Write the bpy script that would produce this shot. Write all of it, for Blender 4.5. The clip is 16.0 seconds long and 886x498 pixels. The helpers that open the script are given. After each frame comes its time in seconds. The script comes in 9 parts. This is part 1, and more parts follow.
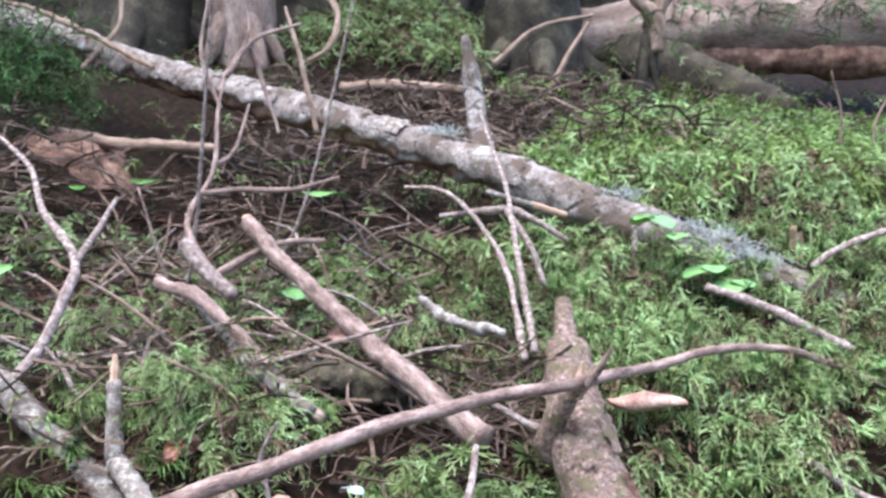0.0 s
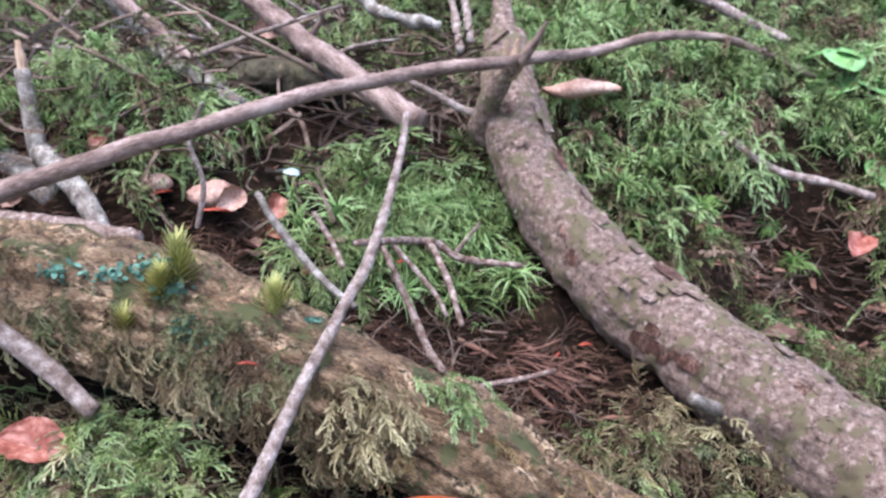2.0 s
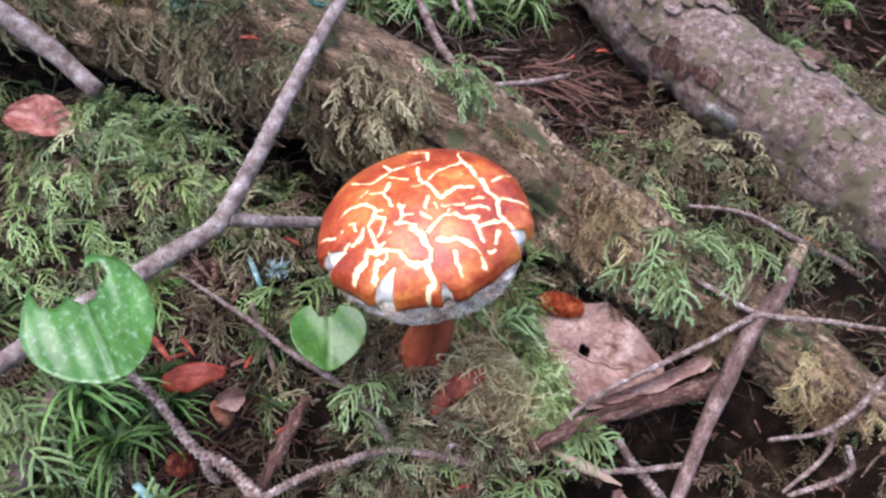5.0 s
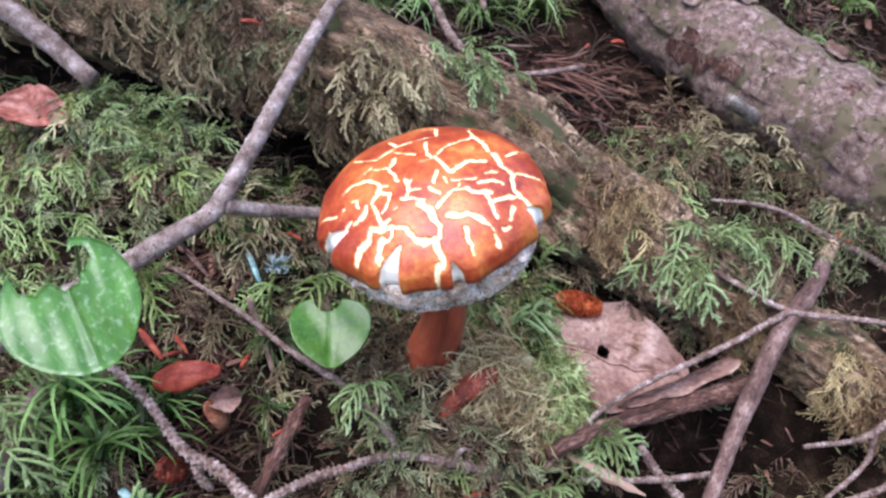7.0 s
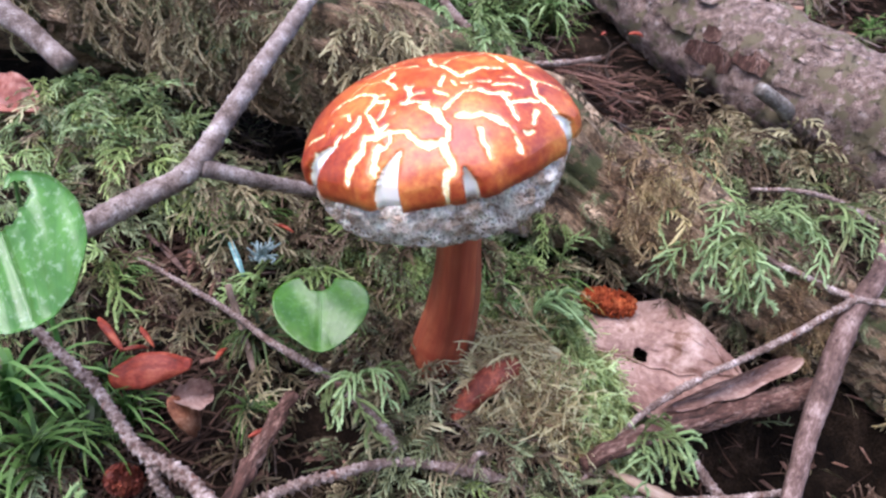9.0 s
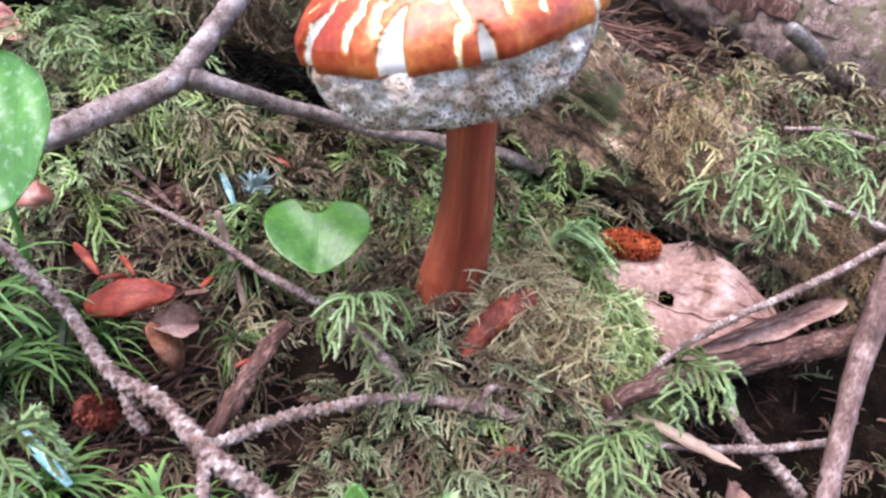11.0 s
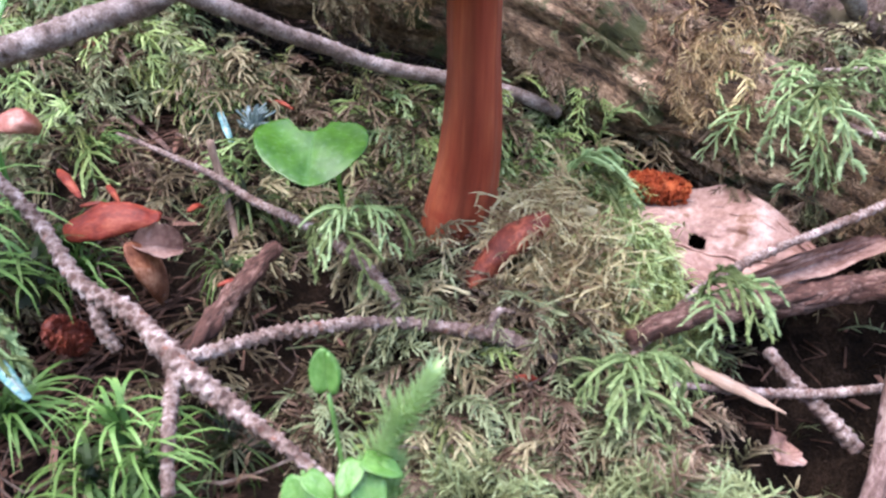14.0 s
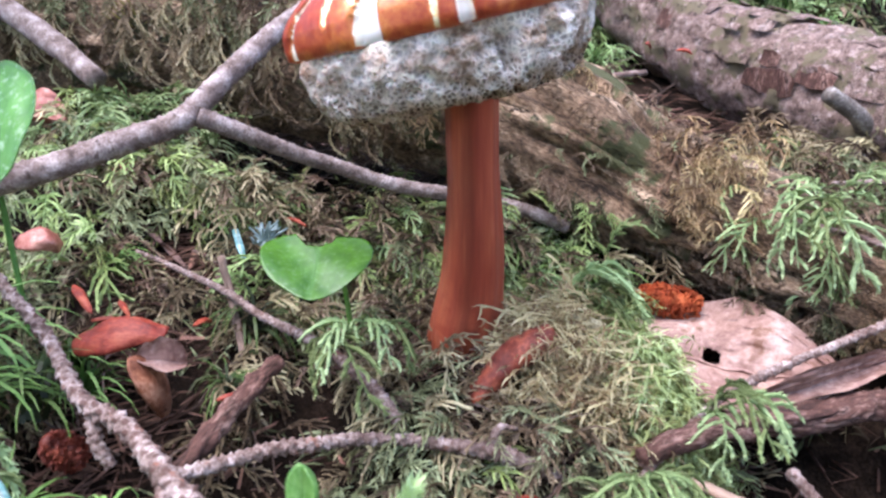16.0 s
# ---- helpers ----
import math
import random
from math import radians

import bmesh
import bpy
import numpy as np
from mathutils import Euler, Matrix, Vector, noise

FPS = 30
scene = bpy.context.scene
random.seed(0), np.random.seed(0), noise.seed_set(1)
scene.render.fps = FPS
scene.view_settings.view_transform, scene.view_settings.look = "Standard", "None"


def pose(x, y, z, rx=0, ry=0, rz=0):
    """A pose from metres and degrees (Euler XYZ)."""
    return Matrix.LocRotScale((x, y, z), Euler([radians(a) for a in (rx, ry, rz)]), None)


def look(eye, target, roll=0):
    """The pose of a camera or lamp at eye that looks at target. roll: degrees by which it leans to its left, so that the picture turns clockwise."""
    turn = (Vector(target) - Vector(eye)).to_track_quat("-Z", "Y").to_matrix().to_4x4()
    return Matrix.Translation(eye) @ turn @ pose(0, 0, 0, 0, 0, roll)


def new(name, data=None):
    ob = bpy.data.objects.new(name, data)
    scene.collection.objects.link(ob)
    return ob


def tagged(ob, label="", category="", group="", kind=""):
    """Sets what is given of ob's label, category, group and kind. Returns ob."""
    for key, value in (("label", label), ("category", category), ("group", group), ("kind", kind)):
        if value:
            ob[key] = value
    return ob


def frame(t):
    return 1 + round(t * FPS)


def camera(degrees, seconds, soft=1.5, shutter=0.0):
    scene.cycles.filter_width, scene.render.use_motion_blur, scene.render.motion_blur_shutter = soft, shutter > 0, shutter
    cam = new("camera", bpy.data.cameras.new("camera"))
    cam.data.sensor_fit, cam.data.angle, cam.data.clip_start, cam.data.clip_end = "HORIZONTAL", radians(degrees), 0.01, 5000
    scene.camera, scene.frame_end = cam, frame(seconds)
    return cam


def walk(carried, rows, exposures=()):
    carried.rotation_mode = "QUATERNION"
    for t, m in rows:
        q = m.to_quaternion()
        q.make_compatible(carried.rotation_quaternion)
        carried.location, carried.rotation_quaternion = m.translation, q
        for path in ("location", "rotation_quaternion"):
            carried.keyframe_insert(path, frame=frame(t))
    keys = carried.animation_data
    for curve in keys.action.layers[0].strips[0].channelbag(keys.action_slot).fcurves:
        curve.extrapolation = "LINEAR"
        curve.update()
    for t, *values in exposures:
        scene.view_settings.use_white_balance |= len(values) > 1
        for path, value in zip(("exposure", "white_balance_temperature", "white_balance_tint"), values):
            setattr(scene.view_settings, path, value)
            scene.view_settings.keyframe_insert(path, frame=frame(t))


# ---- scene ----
cam = camera(62.8, 16.0, 2.5)
cam.data.dof.use_dof, cam.data.dof.focus_distance, cam.data.dof.aperture_fstop = True, 0.27, 34
METRES, EYE, TILT, LEAN, TURN = 0.30, 0.35, -5.0, 0.0, 0.0
ROWS = [
    (0.0, 0.0, 0.0, 0.0, 0.0, 0.0, -0.0),
    (0.5, 0.0223, 0.0197, 0.0132, -1.93, -4.72, 0.04),
    (1.0, 0.0207, 0.0262, -0.0283, -3.36, -10.4, 0.06),
    (1.5, 0.0236, 0.0193, -0.0879, -4.14, -15.32, 0.38),
    (2.0, 0.0288, 0.0047, -0.1566, -4.38, -19.9, 0.32),
    (2.5, 0.0418, -0.0236, -0.2202, -4.42, -24.11, 0.03),
    (3.0, 0.0422, -0.0353, -0.2548, -4.35, -27.84, -0.25),
    (3.5, 0.0373, -0.0457, -0.3048, -3.99, -29.75, -0.5),
    (4.0, 0.0388, -0.0539, -0.3227, -3.51, -31.56, -0.69),
    (4.5, 0.0304, -0.0555, -0.3301, -3.08, -33.58, -0.73),
    (5.0, 0.0312, -0.0579, -0.3333, -2.8, -35.25, -0.65),
    (7.5, 0.0315, -0.0196, -0.4552, -2.22, -31.32, -0.06),
    (8.0, 0.0264, -0.0077, -0.5152, -2.32, -27.11, 0.33),
    (8.5, 0.031, -0.003, -0.5728, -2.29, -25.48, 0.71),
    (11.0, 0.0272, 0.0296, -0.7335, -1.6, -23.85, 0.77),
    (11.5, 0.0254, 0.0273, -0.7878, -1.45, -23.41, 1.04),
    (12.0, 0.029, 0.0272, -0.8232, -0.69, -22.69, 1.05),
    (12.5, 0.034, 0.0313, -0.8381, 0.05, -21.78, 1.16),
    (13.0, 0.0367, 0.0374, -0.8496, 0.55, -21.2, 1.43),
    (13.5, 0.0428, 0.0378, -0.8669, 0.75, -20.97, 1.7),
    (14.0, 0.0528, 0.0426, -0.8662, 0.81, -20.3, 1.96),
    (14.5, 0.0582, 0.047, -0.8666, 1.06, -18.39, 2.21),
    (15.0, 0.0683, 0.0488, -0.8739, 1.7, -15.47, 2.31),
    (15.5, 0.0778, 0.0456, -0.876, 2.43, -13.37, 2.54),
    (16.0, 0.0793, 0.0425, -0.8705, 3.15, -10.99, 2.86),
]
EXPOSURES = [(0.0, 2.5, 6400, 11), (2.0, 2.24, 6300, 14), (5.0, 1.9, 6200, 19), (8.5, 2.0, 6200, 20), (11.0, 2.45, 6350, 21), (16.0, 2.57, 6250, 20)]
walk(cam, [(t, pose(0, 0, EYE, TILT, LEAN, TURN) @ pose(METRES * x, METRES * y, METRES * z, 90 + pitch, roll, yaw)) for t, x, y, z, yaw, pitch, roll in ROWS], EXPOSURES)

# ---------------------------------------------------------------- world and light
world = bpy.data.worlds.new("overcast_forest")
scene.world = world
world.use_nodes = True
wn = world.node_tree.nodes
sky = wn.new("ShaderNodeTexSky")
sky.sky_type, sky.sun_disc = "NISHITA", False
sky.sun_elevation, sky.sun_rotation = radians(76), radians(-130)
wn["Background"].inputs["Strength"].default_value = 0.15
world.node_tree.links.new(sky.outputs[0], wn["Background"].inputs[0])
sun = new("sun", bpy.data.lights.new("sun", "SUN"))
sun.data.energy, sun.data.angle, sun.data.color = 1.5, radians(60), (1.0, 0.95, 0.91)
sun.matrix_world = look((-0.6, -0.3, 3.2), (0, 0.2, 0))

RNG = np.random.default_rng(7)

# ---------------------------------------------------------------- materials


def ramp_node(nt, stops):
    r = nt.nodes.new("ShaderNodeValToRGB")
    e = r.color_ramp.elements
    while len(e) < len(stops):
        e.new(0.5)
    for el, (p, c) in zip(e, stops):
        el.position, el.color = p, (*c, 1)
    return r


def base_mat(name, rough=0.8, spec=0.3):
    m = bpy.data.materials.new(name)
    m.use_nodes = True
    b = m.node_tree.nodes["Principled BSDF"]
    b.inputs["Roughness"].default_value = rough
    b.inputs["Specular IOR Level"].default_value = spec
    return m, m.node_tree, b


def noise_node(nt, vec, scale, detail=5, rough=0.6):
    n = nt.nodes.new("ShaderNodeTexNoise")
    n.inputs["Scale"].default_value = scale
    n.inputs["Detail"].default_value = detail
    n.inputs["Roughness"].default_value = rough
    if vec is not None:
        nt.links.new(vec, n.inputs["Vector"])
    return n


def math_node(nt, op, a, b):
    n = nt.nodes.new("ShaderNodeMath")
    n.operation = op
    for i, v in enumerate((a, b)):
        if isinstance(v, (int, float)):
            n.inputs[i].default_value = v
        else:
            nt.links.new(v, n.inputs[i])
    return n.outputs[0]


def mix_node(nt, f, a, b, blend="MIX"):
    n = nt.nodes.new("ShaderNodeMix")
    n.data_type, n.blend_type = "RGBA", blend
    for i, v in ((0, f), (6, a), (7, b)):
        if isinstance(v, (int, float)):
            n.inputs[i].default_value = v
        elif isinstance(v, tuple):
            n.inputs[i].default_value = (*v, 1)
        else:
            nt.links.new(v, n.inputs[i])
    return n.outputs[2]


def vary(nt, colour, amount=0.3, island=False):
    """Brightness varied from object to object, or from island to island."""
    src = nt.nodes.new("ShaderNodeNewGeometry") if island else nt.nodes.new("ShaderNodeObjectInfo")
    out = src.outputs["Random Per Island"] if island else src.outputs["Random"]
    h = nt.nodes.new("ShaderNodeHueSaturation")
    nt.links.new(math_node(nt, "MULTIPLY_ADD", out, amount), h.inputs["Value"])
    h.inputs["Value"].links[0].from_node.inputs[2].default_value = 1 - amount / 2
    nt.links.new(colour, h.inputs["Color"])
    return h.outputs[0]


def bump_node(nt, b, height, strength, distance):
    n = nt.nodes.new("ShaderNodeBump")
    n.inputs["Strength"].default_value, n.inputs["Distance"].default_value = strength, distance
    nt.links.new(height, n.inputs["Height"])
    nt.links.new(n.outputs[0], b.inputs["Normal"])
    return n


def surface(name, stops, scale=80, fine=600, rough=0.85, spec=0.25, bump=0.6, depth=0.001, attr=None, stretch=None,
            spots=None, spot_scale=120, spot_at=0.62, rand=0.25, island=False, wet=0.0, cracks=None, scars=None):
    """Two scales of noise through a ramp, with relief and, if asked, spots of another colour (lichen, dirt)."""
    m, nt, b = base_mat(name, rough, spec)
    if attr:
        at = nt.nodes.new("ShaderNodeAttribute")
        at.attribute_name = attr
        vec = at.outputs["Vector"]
    else:
        vec = nt.nodes.new("ShaderNodeTexCoord").outputs["Object"]
    plain = vec
    if stretch:
        mp = nt.nodes.new("ShaderNodeMapping")
        mp.inputs["Scale"].default_value = stretch
        nt.links.new(vec, mp.inputs["Vector"])
        vec = mp.outputs[0]
    n1, n2 = noise_node(nt, vec, scale), noise_node(nt, vec, fine, 4, 0.7)
    f = math_node(nt, "ADD", math_node(nt, "MULTIPLY", n1.outputs["Fac"], 0.6), math_node(nt, "MULTIPLY", n2.outputs["Fac"], 0.4))
    r = ramp_node(nt, stops)
    nt.links.new(f, r.inputs["Fac"])
    colour = r.outputs[0]
    if spots:
        n3 = noise_node(nt, plain, spot_scale, 6, 0.65)
        k = ramp_node(nt, [(spot_at, (0, 0, 0)), (spot_at + 0.05, (1, 1, 1))])
        nt.links.new(n3.outputs["Fac"], k.inputs["Fac"])
        colour = mix_node(nt, k.outputs[0], colour, spots)
    height = f
    if cracks:
        # dark crevices between plates of bark: (plates per metre, share of a plate, colour)
        soft = noise_node(nt, vec, cracks[0] * 1.5, 3)
        v = nt.nodes.new("ShaderNodeTexVoronoi")
        v.feature = "DISTANCE_TO_EDGE"
        v.inputs["Scale"].default_value = cracks[0]
        nt.links.new(mix_node(nt, 0.012, vec, soft.outputs["Color"], "ADD"), v.inputs["Vector"])
        k = ramp_node(nt, [(0.0, (1, 1, 1)), (cracks[1], (0, 0, 0))])
        nt.links.new(v.outputs["Distance"], k.inputs["Fac"])
        gate = ramp_node(nt, [(0.5, (0, 0, 0)), (0.62, (1, 1, 1))])
        nt.links.new(n1.outputs["Fac"], gate.inputs["Fac"])
        deep = math_node(nt, "MULTIPLY", k.outputs[0], gate.outputs[0])
        colour = mix_node(nt, deep, colour, cracks[2])
        height = math_node(nt, "SUBTRACT", f, deep)
    if scars:
        sc = nt.nodes.new("ShaderNodeAttribute")
        sc.attribute_name = "scar"
        kk = ramp_node(nt, [(0.35, (0, 0, 0)), (0.6, (1, 1, 1))])
        nt.links.new(sc.outputs["Fac"], kk.inputs["Fac"])
        colour = mix_node(nt, math_node(nt, "MULTIPLY", kk.outputs[0], 0.75), colour, scars)
    if rand:
        colour = vary(nt, colour, rand, island)
    nt.links.new(colour, b.inputs["Base Color"])
    if wet:
        n4 = noise_node(nt, plain, scale * 0.7, 3)
        rr = nt.nodes.new("ShaderNodeMapRange")
        rr.inputs[1].default_value, rr.inputs[2].default_value = 0.4, 0.6
        rr.inputs[3].default_value, rr.inputs[4].default_value = rough - wet, rough
        nt.links.new(n4.outputs["Fac"], rr.inputs[0])
        nt.links.new(rr.outputs[0], b.inputs["Roughness"])
    bump_node(nt, b, height, bump, depth)
    return m


def foliage(name, stops, rough=0.6, spec=0.14, through_light=0.22, hue=0.05, dead=0.0):
    """Moss: colour runs from the old base of a shoot (0) to its fresh tip (1), by the attribute 'tone', the base
    darkened further to paint the shade between shoots; 'shade' varies shoot by shoot.
    """
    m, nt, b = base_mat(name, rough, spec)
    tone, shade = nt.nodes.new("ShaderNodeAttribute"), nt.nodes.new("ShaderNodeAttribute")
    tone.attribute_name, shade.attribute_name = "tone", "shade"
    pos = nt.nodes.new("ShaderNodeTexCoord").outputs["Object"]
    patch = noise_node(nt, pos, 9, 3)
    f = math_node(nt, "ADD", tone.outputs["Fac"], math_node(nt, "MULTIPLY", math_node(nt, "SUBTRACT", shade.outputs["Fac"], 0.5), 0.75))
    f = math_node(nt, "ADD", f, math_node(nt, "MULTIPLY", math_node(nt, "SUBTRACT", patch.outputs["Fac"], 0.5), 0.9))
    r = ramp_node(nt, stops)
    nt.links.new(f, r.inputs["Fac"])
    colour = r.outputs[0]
    if dead:
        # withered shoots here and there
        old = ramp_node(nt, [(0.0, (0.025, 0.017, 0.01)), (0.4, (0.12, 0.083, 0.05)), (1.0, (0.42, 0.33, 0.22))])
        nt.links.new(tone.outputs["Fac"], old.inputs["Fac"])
        n5 = noise_node(nt, pos, 34, 3)
        w = math_node(nt, "ADD", n5.outputs["Fac"], math_node(nt, "MULTIPLY", math_node(nt, "SUBTRACT", shade.outputs["Fac"], 0.5), -0.35))
        kk = ramp_node(nt, [(0.62 - dead * 0.3, (0, 0, 0)), (0.72 - dead * 0.3, (1, 1, 1))])
        nt.links.new(w, kk.inputs["Fac"])
        colour = mix_node(nt, kk.outputs[0], colour, old.outputs[0])
    h = nt.nodes.new("ShaderNodeHueSaturation")
    hv = math_node(nt, "ADD", math_node(nt, "MULTIPLY", math_node(nt, "SUBTRACT", shade.outputs["Fac"], 0.5), hue), 0.5)
    nt.links.new(hv, h.inputs["Hue"])
    nt.links.new(colour, h.inputs["Color"])
    nt.links.new(h.outputs[0], b.inputs["Base Color"])
    tr = nt.nodes.new("ShaderNodeBsdfTranslucent")
    nt.links.new(h.outputs[0], tr.inputs["Color"])
    mx = nt.nodes.new("ShaderNodeMixShader")
    mx.inputs[0].default_value = through_light
    out = nt.nodes["Material Output"]
    nt.links.new(b.outputs[0], mx.inputs[1])
    nt.links.new(tr.outputs[0], mx.inputs[2])
    nt.links.new(mx.outputs[0], out.inputs["Surface"])
    return m


# soil colour taken below wet soil, to paint in shade under the moss
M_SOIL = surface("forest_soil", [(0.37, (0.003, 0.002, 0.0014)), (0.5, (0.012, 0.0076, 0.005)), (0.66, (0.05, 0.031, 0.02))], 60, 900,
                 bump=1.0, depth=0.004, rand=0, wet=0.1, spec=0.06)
M_BARK_TWIG = surface("spruce_twig_bark", [(0.37, (0.05, 0.03, 0.023)), (0.46, (0.13, 0.088, 0.073)), (0.54, (0.225, 0.17, 0.148)), (0.64, (0.44, 0.37, 0.345))], 220, 1100,
                      bump=0.8, depth=0.0012, spots=(0.16, 0.075, 0.052), spot_scale=200, spot_at=0.6, scars=(0.085, 0.042, 0.032))
M_BARK_STICK = surface("grey_stick_bark", [(0.38, (0.085, 0.058, 0.047)), (0.48, (0.2, 0.15, 0.132)), (0.55, (0.3, 0.245, 0.225)), (0.63, (0.5, 0.44, 0.42))], 160, 1500,
                       bump=1.0, depth=0.0016, spots=(0.12, 0.085, 0.07), spot_scale=430, spot_at=0.6, scars=(0.075, 0.05, 0.042))
M_BARK_BROWN = surface("brown_twig_bark", [(0.38, (0.07, 0.045, 0.038)), (0.5, (0.19, 0.13, 0.112)), (0.64, (0.38, 0.29, 0.26))], 120, 900,
                       bump=0.9, depth=0.0012, attr="grain", stretch=(1, 1, 0.3))
M_BARK_TAN = surface("tan_stick_bark", [(0.38, (0.09, 0.058, 0.042)), (0.5, (0.21, 0.145, 0.11)), (0.66, (0.38, 0.28, 0.22))], 110, 900,
                     bump=0.9, depth=0.0012, attr="grain", stretch=(1, 1, 0.25))
M_BARK_RED = surface("red_brown_flaking_bark", [(0.38, (0.022, 0.011, 0.008)), (0.5, (0.09, 0.042, 0.031)), (0.62, (0.32, 0.205, 0.165))], 130, 1100,
                     bump=1.0, depth=0.002, attr="grain", stretch=(1, 1, 0.3), cracks=(240, 0.1, (0.02, 0.012, 0.009)))
M_BARK_STICK_RED = surface("red_brown_stick_bark", [(0.37, (0.045, 0.025, 0.02)), (0.5, (0.13, 0.078, 0.065)), (0.63, (0.32, 0.23, 0.205))], 150, 1000,
                           bump=1.0, depth=0.0015, attr="grain", stretch=(1, 1, 0.4), spots=(0.05, 0.026, 0.02), spot_scale=140, spot_at=0.6)
M_BARK_LICHEN = surface("lichened_bark", [(0.37, (0.055, 0.042, 0.034)), (0.5, (0.16, 0.138, 0.12)), (0.64, (0.42, 0.4, 0.37))], 110, 700,
                        bump=0.8, depth=0.001, spots=(0.16, 0.12, 0.1), spot_scale=70, spot_at=0.58)
M_BARK_LOG = surface("flaky_branch_bark", [(0.38, (0.05, 0.033, 0.025)), (0.45, (0.165, 0.11, 0.09)), (0.53, (0.31, 0.215, 0.18)), (0.62, (0.52, 0.41, 0.365))], 210, 1500,
                     bump=1.0, depth=0.004, spots=(0.17, 0.14, 0.085), spot_scale=75, spot_at=0.52, rand=0, cracks=(150, 0.07, (0.045, 0.03, 0.023)))
M_BARK_FALLEN = surface("fallen_trunk_bark", [(0.38, (0.06, 0.044, 0.036)), (0.47, (0.17, 0.138, 0.122)), (0.55, (0.3, 0.265, 0.248)), (0.64, (0.5, 0.475, 0.455))], 26, 240,
                        bump=1.0, depth=0.006, spots=(0.12, 0.088, 0.07), spot_scale=16, spot_at=0.53, rand=0, cracks=(22, 0.1, (0.04, 0.03, 0.024)))
M_ROT = surface("rotten_wood", [(0.39, (0.0264, 0.0174, 0.0114)), (0.46, (0.12, 0.0756, 0.0456)), (0.53, (0.246, 0.163, 0.101)), (0.62, (0.516, 0.378, 0.252))], 130, 1100,
                bump=1.0, depth=0.005, attr="grain", stretch=(1, 1, 0.4), rand=0, spots=(0.075, 0.08, 0.035), spot_scale=45, spot_at=0.54, cracks=(210, 0.09, (0.02, 0.014, 0.01)))
M_RAW_WOOD = surface("bare_split_wood", [(0.34, (0.17, 0.1, 0.065)), (0.5, (0.34, 0.23, 0.16)), (0.66, (0.54, 0.41, 0.32))], 160, 900,
                     bump=0.6, depth=0.0006, attr="grain", stretch=(1, 1, 0.1))
M_FIBRE = surface("red_fibrous_wood", [(0.37, (0.03, 0.014, 0.01)), (0.5, (0.13, 0.062, 0.044)), (0.64, (0.3, 0.175, 0.13))], 260, 1500,
                  bump=1.0, depth=0.002, attr="grain", stretch=(1, 1, 0.08), rand=0.4)
M_TRUNK = surface("tree_trunk_bark", [(0.35, (0.07, 0.046, 0.036)), (0.5, (0.2, 0.14, 0.115)), (0.65, (0.38, 0.3, 0.26))], 14, 120,
                  bump=1.0, depth=0.01, attr="grain", stretch=(1, 1, 0.35), rand=0)
# dark bark, its colour lowered further so the rear trunks look shaded
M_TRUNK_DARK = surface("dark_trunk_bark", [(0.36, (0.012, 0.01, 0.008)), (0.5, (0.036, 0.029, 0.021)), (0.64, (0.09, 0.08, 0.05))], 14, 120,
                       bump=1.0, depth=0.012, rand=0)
M_RED_ROT = surface("red_rotten_wood", [(0.37, (0.05, 0.028, 0.02)), (0.5, (0.18, 0.098, 0.07)), (0.64, (0.38, 0.25, 0.19))], 30, 260,
                    bump=1.0, depth=0.012, rand=0.2)
M_LITTER = surface("brown_litter", [(0.3, (0.016, 0.009, 0.006)), (0.5, (0.062, 0.034, 0.024)), (0.7, (0.19, 0.11, 0.078))], 40, 500,
                   spec=0.1, bump=0.5, depth=0.0006, rand=1.1, island=True)
M_TWIG_LITTER = surface("dead_twig_litter", [(0.3, (0.022, 0.014, 0.011)), (0.5, (0.08, 0.055, 0.043)), (0.7, (0.25, 0.2, 0.172))], 60, 600,
                        spec=0.1, bump=0.6, depth=0.0008, rand=1.1, island=True)
M_DEAD_LEAF = surface("tan_dead_leaf", [(0.37, (0.12, 0.056, 0.042)), (0.48, (0.23, 0.128, 0.1)), (0.57, (0.33, 0.21, 0.17)), (0.66, (0.46, 0.33, 0.28))], 60, 500,
                      rough=0.6, spec=0.4, bump=0.7, depth=0.001, spots=(0.16, 0.08, 0.05), spot_scale=80, spot_at=0.63)
M_PALE_LEAF = surface("pale_pink_dead_leaf", [(0.37, (0.17, 0.085, 0.06)), (0.5, (0.35, 0.205, 0.16)), (0.63, (0.55, 0.4, 0.33))], 60, 500,
                      rough=0.6, spec=0.4, bump=0.7, depth=0.001, spots=(0.2, 0.09, 0.05), spot_scale=80, spot_at=0.63)
M_BROWN_LEAF = surface("brown_dead_leaf", [(0.36, (0.06, 0.03, 0.022)), (0.5, (0.15, 0.082, 0.06)), (0.64, (0.32, 0.205, 0.162))], 60, 600,
                       rough=0.6, spec=0.4, bump=0.7, depth=0.001, stretch=(0.4, 1, 1))
M_PINK_LEAF = surface("pinkish_dead_leaf", [(0.36, (0.13, 0.03, 0.02)), (0.5, (0.26, 0.085, 0.06)), (0.64, (0.45, 0.23, 0.18))], 70, 500,
                      rough=0.45, spec=0.4, bump=0.4, depth=0.0005)
M_CHIP = surface("orange_red_bark_chip", [(0.36, (0.09, 0.017, 0.011)), (0.5, (0.26, 0.038, 0.02)), (0.64, (0.42, 0.11, 0.055))], 150, 900,
                 rough=0.45, bump=0.8, depth=0.0008, rand=0.5, stretch=(0.5, 1, 1))
M_DARK_CHIP = surface("dark_red_bark", [(0.36, (0.05, 0.01, 0.007)), (0.5, (0.16, 0.034, 0.02)), (0.64, (0.4, 0.11, 0.06))], 150, 900,
                      rough=0.5, bump=0.8, depth=0.0008, rand=0)
